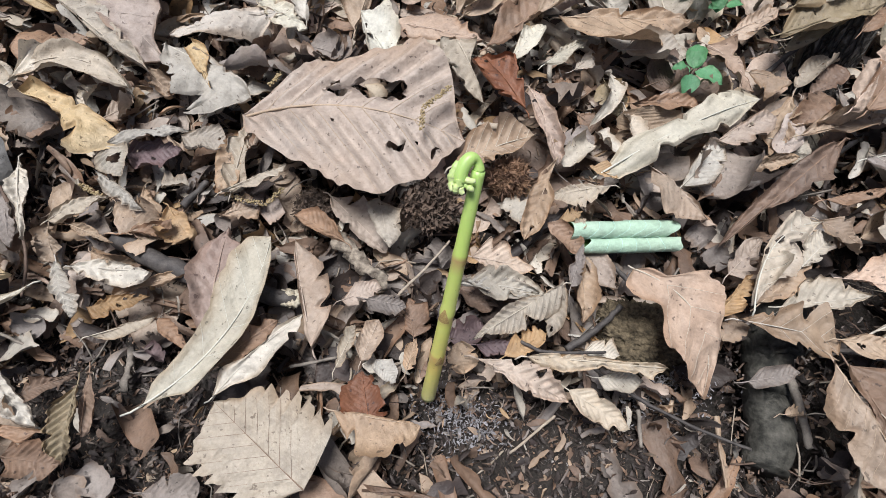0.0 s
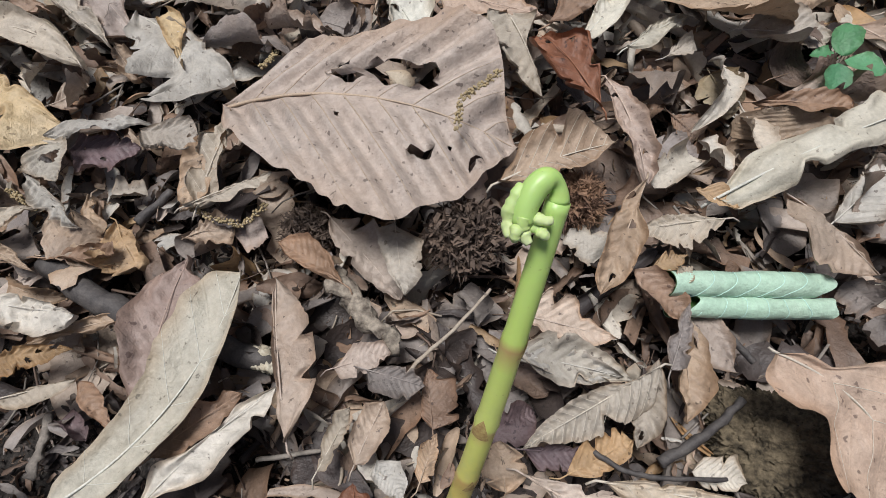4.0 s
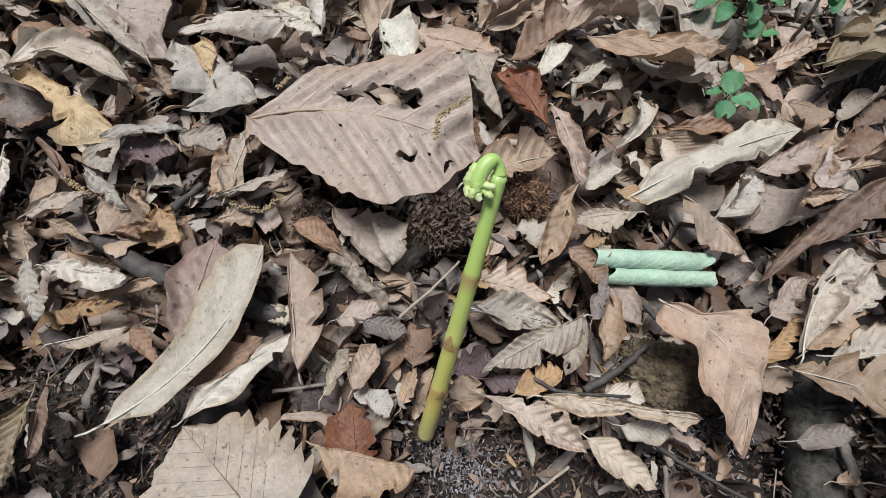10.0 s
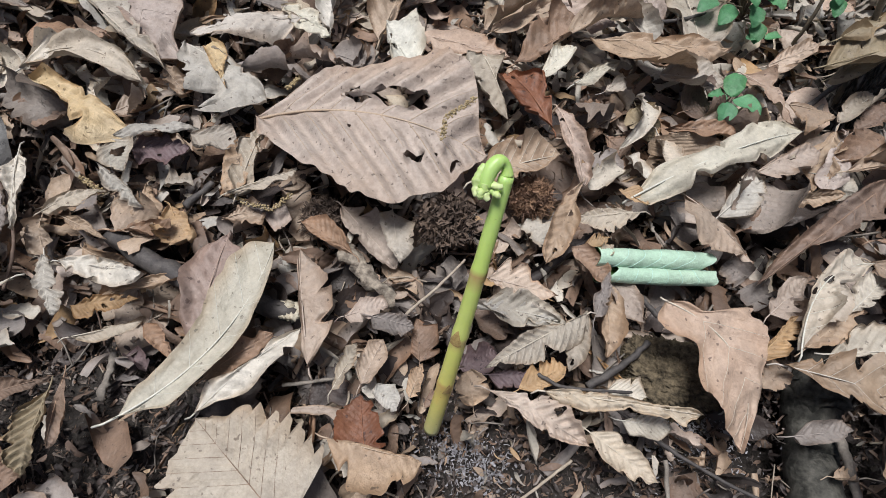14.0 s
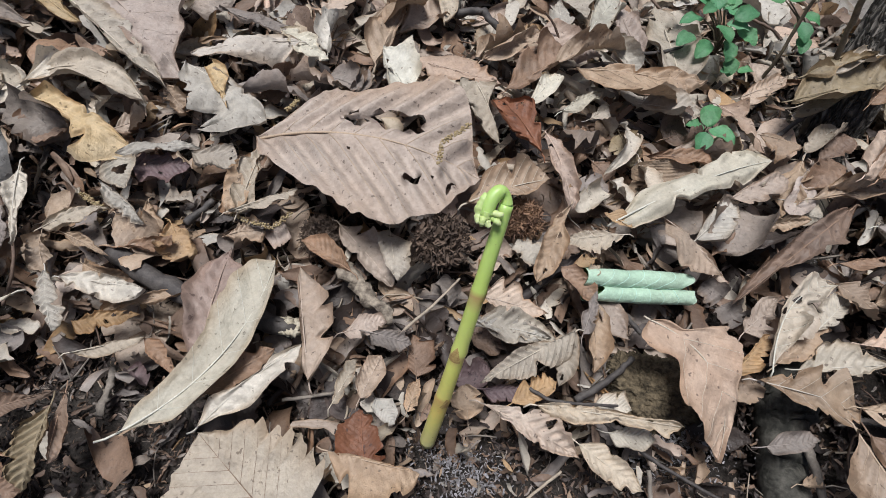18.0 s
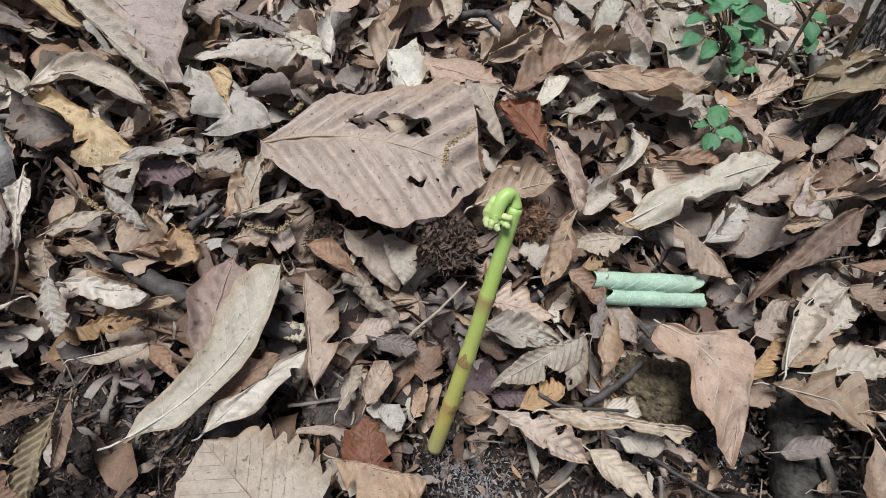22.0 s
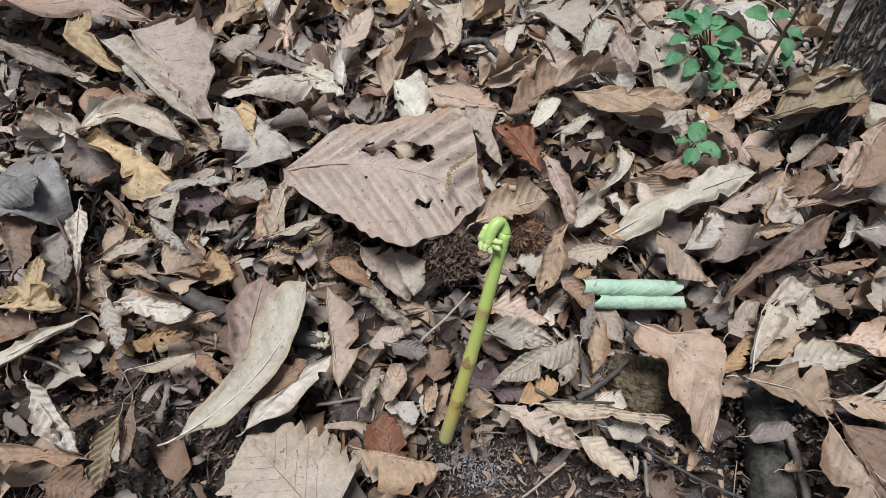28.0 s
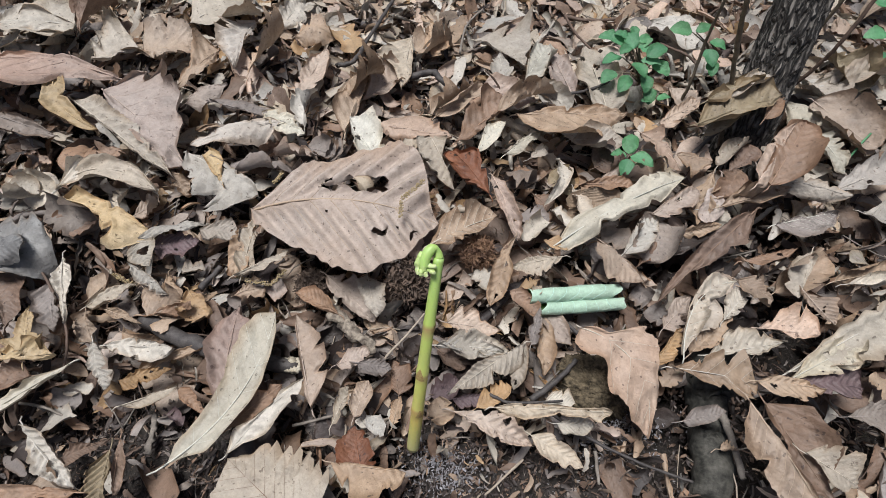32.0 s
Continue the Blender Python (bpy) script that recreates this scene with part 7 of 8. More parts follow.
def stick(name, label, tone, radius, *points, taper=0.75, knobs=0.25, seed=1, sides=8, squash=1.0, jitter=0.1):
    pts = [Vector(p) for p in points]
    out = []
    n = 8
    for i in range(len(pts) - 1):
        for k in range(n):
            t = k / n
            p0, p1, p2, p3 = pts[max(i - 1, 0)], pts[i], pts[i + 1], pts[min(i + 2, len(pts) - 1)]
            out.append(0.5 * (2 * p1 + (p2 - p0) * t + (2 * p0 - 5 * p1 + 4 * p2 - p3) * t * t + (3 * p1 - p0 - 3 * p2 + p3) * t ** 3))
    out.append(pts[-1])
    rng = random.Random(seed)
    out = [p + Vector((rng.uniform(-1, 1), rng.uniform(-1, 1), rng.uniform(-1, 1))) * radius * 0.18 for p in out]
    o = out[0].copy()
    k = len(out)
    v, f = tube([p - o for p in out], [radius * (1 - (1 - taper) * i / k) * (1 + jitter * rng.uniform(-1, 1)) for i in range(k)], sides, squash, True, knobs, seed)
    ob = mesh_object(name, v, f, WOOD[tone])
    ob.location = o
    return tagged(ob, label, "log" if radius > 0.01 else "twig", "twigs on the litter" if radius < 0.004 else "")


stick("dead_branch", "smooth dark grey dead branch under the leaves", "dark", 0.0070, (-0.2346, 0.0762, 0.0142), (-0.1788, 0.0571, 0.0172), (-0.0999, 0.0477, 0.0099), taper=0.9, knobs=0.06, sides=12, jitter=0.03)
stick("blackened_log", "short blackened log end half sunk in litter", "char", 0.0140, (0.2240, 0.0679, 0.0013), (0.2200, 0.0325, 0.0045), (0.2173, -0.0194, 0.0066), taper=0.97, knobs=0.09, sides=22, seed=4, jitter=0.025)
stick("log_knot", "broken knotty end of the blackened log", "char", 0.0175, (0.2262, 0.0860, 0.0085), (0.2248, 0.0720, 0.0095), (0.2225, 0.0560, 0.0070), taper=0.85, knobs=0.42, sides=18, seed=14, jitter=0.12)
stick("twig", "long thin dark twig across the litter", "dark", 0.0013, (0.1007, 0.0289, 0.0237), (0.1327, 0.0126, 0.0221), (0.1652, 0.0005, 0.0224), (0.1982, -0.0079, 0.0226), seed=2)
stick("twig", "dark bent twig beside the soil clod", "dark", 0.0024, (0.0870, 0.0384, 0.0156), (0.1049, 0.0535, 0.0158), (0.1214, 0.0720, 0.0146), seed=3)
stick("twig", "thin dark twig lying over a chestnut leaf", "dark", 0.0012, (0.0462, 0.0428, 0.0274), (0.0649, 0.0339, 0.0324), (0.0811, 0.0336, 0.0358), (0.1073, 0.0378, 0.0312), seed=5)
stick("twig", "dark twig beneath the rolled green leaf", "dark", 0.0022, (0.0900, 0.1147, 0.0115), (0.1073, 0.1070, 0.0127), (0.1270, 0.0904, 0.0130), seed=6)
stick("twig", "thin pale bent twig beside the bur", "pale", 0.0012, (-0.0349, 0.0461, 0.0165), (-0.0255, 0.0624, 0.0232), (-0.0124, 0.0784, 0.0259), (0.0013, 0.1013, 0.0219), seed=7, taper=0.6)
stick("twig", "short upright brown twig in bare soil", "grey", 0.0014, (0.1339, 0.0066, 0.0146), (0.1358, -0.0155, 0.0152), seed=8)
stick("twig", "pale straw-like twig on bare soil", "pale", 0.0010, (0.0818, -0.0036, 0.0145), (0.0705, -0.0147, 0.0159), (0.0557, -0.0294, 0.0143), seed=9)
stick("twig", "thin grey twig on the soil", "grey", 0.0013, (-0.0926, 0.0043, 0.0134), (-0.0624, 0.0147, 0.0126), seed=10)
stick("twig", "crumbling grey twig on the soil", "grey", 0.0028, (-0.1999, -0.0258, 0.0109), (-0.2003, -0.0118, 0.0114), (-0.2041, 0.0037, 0.0099), seed=11, knobs=0.8, squash=0.6)
stick("twig", "short dark twig among leaf crumbs", "dark", 0.0030, (-0.1992, 0.1076, 0.0093), (-0.1866, 0.1301, 0.0089), seed=12)
stick("twig", "short pale twig behind the bur", "pale", 0.0030, (0.0142, 0.1997, 0.0127), (0.0408, 0.2015, 0.0124), seed=13)
stick("twig", "dark twig lying on a pale leaf", "dark", 0.0018, (0.1123, 0.3602, -0.0116), (0.1403, 0.3663, -0.0106), (0.1709, 0.3867, -0.0165), seed=14)
stick("twig", "thin dark branch lying on the litter", "dark", 0.0028, (-0.1363, 0.3943, -0.0181), (-0.1178, 0.4029, -0.0186), (-0.1073, 0.4552, -0.0277), (-0.0921, 0.5494, -0.0501), seed=15)
stick("dead_branch", "dark forked dead branch among the leaves", "dark", 0.0042, (-0.0507, 0.3796, -0.0170), (-0.0257, 0.3878, -0.0153), (-0.0121, 0.3747, -0.0151), (0.0144, 0.3588, -0.0167), seed=16)
stick("twig", "thin brown twig standing up out of the leaves", "brown", 0.0012, (0.0559, 0.3592, -0.0173), (0.0441, 0.3649, 0.0017), (0.0334, 0.3683, 0.0112), seed=17)
stick("twig", "thin grey twig among far leaves", "grey", 0.0016, (0.0025, 0.4320, -0.0291), (0.0060, 0.4778, -0.0313), (0.0248, 0.5209, -0.0421), seed=18)
stick("twig", "thin brown twig among far leaves", "brown", 0.0018, (0.1301, 0.5306, -0.0544), (0.1407, 0.4823, -0.0404), (0.1569, 0.4530, -0.0354), seed=19)
stick("twig", "dark brown twig lying far back", "brown", 0.0026, (0.1315, 0.5358, -0.0618), (0.1692, 0.5256, -0.0572), (0.2390, 0.5445, -0.0617), seed=20)
stick("twig", "dark twig over a pale leaf", "brown", 0.0016, (0.2362, 0.4638, -0.0328), (0.2604, 0.4382, -0.0241), (0.2683, 0.4225, -0.0221), seed=21)
stick("twig", "thin grey root strand on the soil", "grey", 0.0012, (-0.3039, 0.0013, 0.0245), (-0.2839, 0.0001, 0.0255), (-0.2655, -0.0049, 0.0228), seed=22)
stick("twig", "curved brown leaf stalk on the litter", "brown", 0.0013, (-0.3411, 0.1204, 0.0346), (-0.3133, 0.0940, 0.0325), (-0.2859, 0.0584, 0.0290), (-0.2755, 0.0247, 0.0281), seed=23)
stick("twig", "brown stalk beside the log", "grey", 0.0028, (0.2250, 0.0397, 0.0202), (0.2278, 0.0224, 0.0239), (0.2319, -0.0028, 0.0242), seed=24)
stick("twig", "dark twig at the foot of the saplings", "dark", 0.0022, (0.2355, 0.2805, -0.0041), (0.2792, 0.3270, -0.0071), (0.3025, 0.3411, -0.0049), seed=25)
stick("rotten_wood", "flaky rotten piece of grey-brown wood", "flaky", 0.0062, (-0.0787, 0.0961, 0.0168), (-0.0583, 0.0793, 0.0210), (-0.0375, 0.0666, 0.0189), knobs=0.7, squash=0.6, seed=26)
stick("sapling", "slender brown sapling stem beside the tree", "stem", 0.0025, (0.2851, 0.3169, -0.0349), (0.2737, 0.3328, 0.0115), (0.2493, 0.3474, 0.0876), (0.2270, 0.3359, 0.1492), seed=27, knobs=0.1)
stick("sapling", "thin leaning sapling stem beside the tree", "stem", 0.0018, (0.2464, 0.3729, -0.0478), (0.2494, 0.3759, -0.0083), (0.2484, 0.3913, 0.0383), (0.2459, 0.3961, 0.0972), seed=28, knobs=0.1)
stick("sapling", "thin brown shoot growing past the tree", "brown", 0.0022, (0.3466, 0.3800, -0.0251), (0.3617, 0.3836, 0.0150), (0.3687, 0.3878, 0.0544), (0.3796, 0.4076, 0.1004), seed=29, knobs=0.1)

stick("sapling", "slender leaning shoot close behind the trunk", "stem", 0.0020, (0.352, 0.400, -0.03), (0.357, 0.410, 0.00), (0.366, 0.422, 0.035), (0.374, 0.432, 0.080), seed=31, knobs=0.1)


# ---- the tree ----
def bark_material():
    m, n, l = nodes_of("furrowed_bark")
    tc = n.new("ShaderNodeTexCoord").outputs["Object"]
    mp = n.new("ShaderNodeMapping")
    mp.inputs["Scale"].default_value = (1, 1, 0.28)
    l.new(tc, mp.inputs["Vector"])
    warp = noise_node(n, l, mp.outputs[0], 90, 4, 0.6)
    shift = n.new("ShaderNodeVectorMath")
    shift.operation = 'MULTIPLY_ADD'
    l.new(warp, shift.inputs[0])
    shift.inputs[1].default_value = (0.012, 0.012, 0.012)
    l.new(mp.outputs[0], shift.inputs[2])
    vor = n.new("ShaderNodeTexVoronoi")
    vor.feature = 'DISTANCE_TO_EDGE'
    vor.inputs["Scale"].default_value = 190
    l.new(shift.outputs[0], vor.inputs["Vector"])
    a = ramp(n, l, vor.outputs["Distance"], 0.02, 0.3)
    b = noise_node(n, l, tc, 260, 4, 0.6)
    col = mix_node(n, l, a, (0.022, 0.019, 0.017), (0.22, 0.20, 0.18))
    col = mix_node(n, l, math_node(n, l, 'MULTIPLY', ramp(n, l, b, 0.45, 0.7), 0.6), col, (0.14, 0.122, 0.104))
    bs = n["Principled BSDF"]
    l.new(col, bs.inputs["Base Color"])
    bs.inputs["Roughness"].default_value = 0.85
    bump = n.new("ShaderNodeBump")
    bump.inputs["Distance"].default_value = 0.008
    l.new(a, bump.inputs["Height"])
    l.new(bump.outputs[0], bs.inputs["Normal"])
    return m


def tree():
    foot, high = Vector((0.3065, 0.3230, -0.0328)), Vector((0.3250, 0.4265, 0.0955))
    d = (high - foot).normalized()
    thing = tagged(new("tree"), "young tree trunk with grey furrowed bark rooted in litter", "tree")
    thing.location = foot - d * 0.06
    thing.rotation_mode = 'QUATERNION'
    thing.rotation_quaternion = d.to_track_quat('Z', 'Y')
    n, m = 220, 72
    verts, faces = [], []
    for i in range(n + 1):
        z = 0.9 * i / n
        for k in range(m):
            w = 2 * math.pi * k / m
            r = 0.0232 + 0.007 * math.exp(-z / 0.04) * (1 + 0.5 * math.cos(3 * w + 1)) - 0.003 * z
            c, s = math.cos(w), math.sin(w)
            f = noise.noise((c * 3.2, s * 3.2, z * 38)) + 0.5 * noise.noise((c * 8, s * 8, z * 90))
            r += 0.0045 * (min(0.35, max(-0.5, f * 1.9)))
            verts.append((c * r, s * r, z))
    for i in range(n):
        for k in range(m):
            q = (k + 1) % m
            faces.append((i * m + k, i * m + q, (i + 1) * m + q, (i + 1) * m + k))
    faces.append(tuple(range(n * m, n * m + m)))
    mesh_object("trunk", verts, faces, bark_material(), thing)
    rng = random.Random(8)
    for w in (200, 255, 320, 40, 120):
        a = radians(w)
        pts, rad = [], []
        for i in range(9):
            t = i / 8
            pts.append(Vector((math.cos(a + t * 0.3) * (0.012 + 0.06 * t), math.sin(a + t * 0.3) * (0.012 + 0.06 * t), 0.07 - 0.07 * t ** 0.6)))
            rad.append(0.010 * (1 - 0.7 * t))
        v, f = tube(pts, rad, 9, knobs=0.25, seed=w)
        mesh_object("root", v, f, bpy.data.materials["furrowed_bark"], thing)


tree()


# ---- green plants ----
def leaf_green(name, a, b):
    return leaf_material(name, a, b, tuple(c * 0.6 for c in b), spots=0.8, gloss=0.45, thin=0.3, vein_tint=(1.15, 1.15, 1.0))


PLANT = leaf_green("plant_leaf", (0.13, 0.36, 0.18), (0.095, 0.29, 0.135))


def plant(name, label, foot, joints):
    """joints: where each leaf starts, its yaw, pitch and length."""
    foot = Vector(foot)
    thing = tagged(new(name), label, "plant")
    thing.location = foot
    hub = Vector((0, 0, 0.02))
    for k, (at, yaw, pitch, size) in enumerate(joints):
        p = Vector(at) - foot
        mid = hub.lerp(p, 0.5) + Vector((0, 0, 0.006))
        v, f = tube([Vector((0, 0, -0.01)), hub, mid, p], [0.0011, 0.001, 0.0008, 0.0006], 5)
        mesh_object("stalk", v, f, WOOD["stem"], thing)
        size *= 1.05
        data = blade("ovate", size, size * 0.37, size * 0.37, 14, 14, bow=size * 0.06, tip=-20, wave=0.001, pleat=0.0005, veins=6, nu=16, nv=4, seed=k + 40, tears=0, crumple=0.0002)
        ob = blade_object("leaf_blade", data, PLANT, thing)
        ob.matrix_basis = pose(*p, 0, 0, yaw) @ pose(0, 0, 0, 0, -pitch, 0) @ pose(0, 0, 0, (k * 37) % 30 - 15, 0, 0)


plant("seedling", "small seedling with bright green oval leaves", (0.2042, 0.3939, -0.0434), [
    ((0.1868, 0.4029, 0.0143), 100, 10, 0.021), ((0.1917, 0.4045, 0.0140), 40, 15, 0.018), ((0.1798, 0.4095, 0.0127), 150, 5, 0.021), ((0.1789, 0.4222, 0.0049), 170, 10, 0.025),
    ((0.1779, 0.4019, 0.0044), 200, -5, 0.021), ((0.1861, 0.3857, 0.0130), 300, 0, 0.021), ((0.1943, 0.3894, 0.0123), 350, 5, 0.020), ((0.1985, 0.3899, 0.0173), 30, 10, 0.023),
    ((0.2081, 0.3931, 0.0068), 320, -5, 0.021), ((0.2000, 0.3790, 0.0047), 270, -10, 0.021), ((0.1862, 0.3810, -0.0010), 240, -10, 0.021), ((0.1731, 0.3870, -0.0025), 220, 0, 0.021),
    ((0.2076, 0.3685, -0.0030), 265, -20, 0.018), ((0.2150, 0.3586, -0.0097), 10, 10, 0.014), ((0.2103, 0.3584, -0.0098), 200, 10, 0.012),
    ((0.1819, 0.4162, 0.0163), 160, 10, 0.015), ((0.1869, 0.4186, 0.0158), 80, 10, 0.014), ((0.1907, 0.4124, 0.0173), 10, 0, 0.015), ((0.1835, 0.4078, 0.0152), 230, 0, 0.016), ((0.1919, 0.4062, 0.0157), 320, 0, 0.014)])
plant("seedling", "slender seedling with a few green leaves", (0.2922, 0.4336, -0.0499), [
    ((0.2535, 0.4382, 0.0078), 175, 5, 0.023), ((0.2575, 0.4383, 0.0078), 20, 5, 0.020), ((0.2748, 0.4345, -0.0007), 330, 0, 0.018), ((0.2675, 0.4196, 0.0025), 290, -10, 0.021), ((0.2760, 0.4118, -0.0054), 270, -10, 0.018)])
plant("seedling", "green seedling at the edge of the clearing", (0.5083, 0.4727, -0.0472), [
    ((0.4819, 0.5066, -0.0085), 120, 5, 0.025), ((0.4567, 0.4490, 0.0052), 190, 0, 0.023), ((0.4552, 0.4263, 0.0008), 240, 0, 0.023), ((0.4742, 0.4722, 0.0004), 40, 5, 0.023)])
plant("clover", "small three-leaved green clover sprig", (0.1849, 0.2877, -0.0230), [
    ((0.1750, 0.2717, 0.0116), 82, 12, 0.021), ((0.1760, 0.2689, 0.0121), 335, 4, 0.022), ((0.1730, 0.2663, 0.0124), 262, -12, 0.020), ((0.1726, 0.2696, 0.0118), 175, 4, 0.014)])

# ---- a blade of grass ----
v, f = tube([Vector((0.3755, 0.2789, 0.0026)), Vector((0.3907, 0.2993, 0.0147)), Vector((0.4195, 0.3297, 0.0205))], [0.0011, 0.001, 0.0006], 6, squash=0.4)
tagged(mesh_object("grass_blade", v, f, PLANT), "thin pale green blade of grass", "grass")


# ---- chestnut burs ----
def bur(label, centre, radius, base, second, spines, seed):
    rng = random.Random(seed)
    thing = tagged(new("chestnut_bur"), label, "bur", "chestnut burs")
    thing.location = centre
    mat = plain_material("bur_spines_" + str(seed), base, second, 120, 0.75, 0.0005)
    bm = bmesh.new()
    bmesh.ops.create_icosphere(bm, subdivisions=4, radius=radius * 0.6)
    for q in bm.verts:
        q.co *= 1 + 0.25 * noise.noise(q.co * 130 + Vector((seed, 0, 0)))
        q.co.z *= 0.8
    part("husk", bm, mat, thing)
    verts, faces = [], []
    for i in range(spines):
        d = Vector((rng.gauss(0, 1), rng.gauss(0, 1), rng.gauss(0, 0.8))).normalized()
        if d.z < -0.3:
            d.z *= -1
        o = d * radius * rng.uniform(0.5, 0.78)
        side = Vector((rng.gauss(0, 1), rng.gauss(0, 1), rng.gauss(0, 1)))
        e = (d * 0.6 + side).normalized() * radius * rng.uniform(0.2, 0.55)
        a = e.cross(Vector((0.3, 0.5, 0.8))).normalized() * radius * rng.uniform(0.018, 0.04)
        b = e.cross(a).normalized() * a.length
        k = len(verts)
        verts += [o + a, o - a * 0.5 + b, o - a * 0.5 - b, o + e]
        faces += [(k, k + 1, k + 3), (k + 1, k + 2, k + 3), (k + 2, k, k + 3)]
    for i in range(900 if spines < 600 else 420):
        d = Vector((rng.gauss(0, 1), rng.gauss(0, 1), abs(rng.gauss(0, 0.9)))).normalized() * radius * rng.uniform(0.6, 0.95)
        a = Vector((rng.gauss(0, 1), rng.gauss(0, 1), rng.gauss(0, 1))).normalized() * radius * rng.uniform(0.05, 0.17)
        b = Vector((rng.gauss(0, 1), rng.gauss(0, 1), rng.gauss(0, 1))).normalized() * radius * rng.uniform(0.02, 0.07)
        k = len(verts)
        verts += [d - a - b, d + a - b * 0.6, d + a * 0.8 + b, d - a * 0.5 + b]
        faces += [(k, k + 1, k + 2, k + 3)]
    mesh_object("spine_tangle", verts, faces, mat, thing, smooth=False)


bur("dark brown weathered chestnut bur with broken spines", (-0.0155, 0.1257, 0.0195), 0.022, (0.17, 0.12, 0.09), (0.05, 0.036, 0.03), 420, 1)
bur("reddish brown spiny chestnut bur behind the shoot", (0.0390, 0.1623, 0.0034), 0.018, (0.30, 0.18, 0.11), (0.12, 0.07, 0.05), 1100, 2)
bur("dark chestnut bur hidden beneath a large leaf", (-0.1031, 0.1196, 0.0032), 0.017, (0.15, 0.11, 0.085), (0.05, 0.036, 0.03), 700, 3)


# ---- catkins ----
def catkin(label, *points):
    pts = [Vector(p) for p in points]
    o = pts[0].copy()
    thing = tagged(new("catkin"), label, "catkin", "fallen catkins")
    thing.location = o
    line = []
    for i in range(len(pts) - 1):
        for k in range(10):
            line.append(pts[i].lerp(pts[i + 1], k / 10) - o)
    v, f = tube(line, [0.0005] * len(line), 5)
    mesh_object("thread", v, f, WOOD["pale"], thing)
    rng = random.Random(len(line))
    bm = bmesh.new()
    for p in line:
        for _ in range(4):
            c = p + Vector((rng.uniform(-1, 1), rng.uniform(-1, 1), rng.uniform(-0.3, 1))) * 0.0017
            bmesh.ops.create_icosphere(bm, subdivisions=1, radius=rng.uniform(0.0005, 0.0010), matrix=Matrix.Translation(c))
    part("flower_tuft", bm, CATKIN, thing, "dry ochre flower clusters")


CATKIN = plain_material("catkin_flowers", (0.42, 0.34, 0.2), (0.33, 0.25, 0.14), 300, 0.8, 0.0003)
catkin("dry ochre oak catkin on the large ribbed leaf", (-0.0272, 0.1729, 0.0463), (-0.0280, 0.1875, 0.0466), (-0.0214, 0.1956, 0.0475), (-0.0112, 0.2082, 0.0457))
catkin("dry ochre oak catkin lying on leaf crumbs", (-0.1679, 0.1200, 0.0171), (-0.1495, 0.1146, 0.0169), (-0.1348, 0.1147, 0.0164), (-0.1244, 0.1282, 0.0169))
catkin("short dry catkin in the litter", (-0.1562, 0.2156, 0.0146), (-0.1527, 0.2225, 0.0136), (-0.1518, 0.2289, 0.0127))
catkin("dark dry catkin in the litter", (-0.2702, 0.1109, 0.0206), (-0.2599, 0.1069, 0.0203), (-0.2515, 0.1037, 0.0181))


# ---- white fungus and the soil clod ----
def lump(name, label, category, centre, size, mat, seed, rough=0.3, freq=60):
    bm = bmesh.new()
    bmesh.ops.create_icosphere(bm, subdivisions=6, radius=1)
    for q in bm.verts:
        k = 1 + rough * (0.5 * noise.noise(q.co * 19) + 0.4 * noise.noise(q.co * 33) + noise.noise(q.co * 1.6 + Vector((seed, 0, 0))) + 0.5 * noise.noise(q.co * 4 + Vector((seed, 5, 0))) + 0.25 * noise.noise(q.co * 11))
        q.co = Vector((q.co.x * size[0], q.co.y * size[1], q.co.z * size[2])) * k
    me = bpy.data.meshes.new(name)
    bm.to_mesh(me)
    bm.free()
    me.materials.append(mat)
    me.polygons.foreach_set("use_smooth", [True] * len(me.polygons))
    ob = new(name, me)
    ob.location = centre
    return tagged(ob, label, category)


CLOD = plain_material("mossy_soil_clod", (0.045, 0.036, 0.024), (0.17, 0.135, 0.088), 260, 0.95, 0.0024)
lump("soil_clod", "olive-brown crumbly soil clod under a lobed leaf", "soil", (0.1393, 0.0549, 0.0028), (0.032, 0.024, 0.013), CLOD, 3)
FUNGUS = plain_material("white_fungus", (0.5, 0.46, 0.37), (0.36, 0.31, 0.23), 260, 0.7, 0.0008)
fx = (-0.1019, 0.0491, 0.0128)
fungus = tagged(new("fungus"), "small cream white crumpled bracket fungus on dead branch", "fungus")
fungus.location = fx
for k in range(6):
    bm = bmesh.new()
    bmesh.ops.create_icosphere(bm, subdivisions=3, radius=1)
    w = k * 1.05
    for q in bm.verts:
        q.co = Vector((q.co.x * 0.0045, q.co.y * 0.0036, q.co.z * 0.0013)) * (1 + 0.9 * noise.noise(q.co * 2.6 + Vector((k, 0, 0))))
        q.co += Vector((math.cos(w) * 0.005, math.sin(w) * 0.003, 0.001 * (k % 3)))
    part("fungus_cap", bm, FUNGUS, fungus)

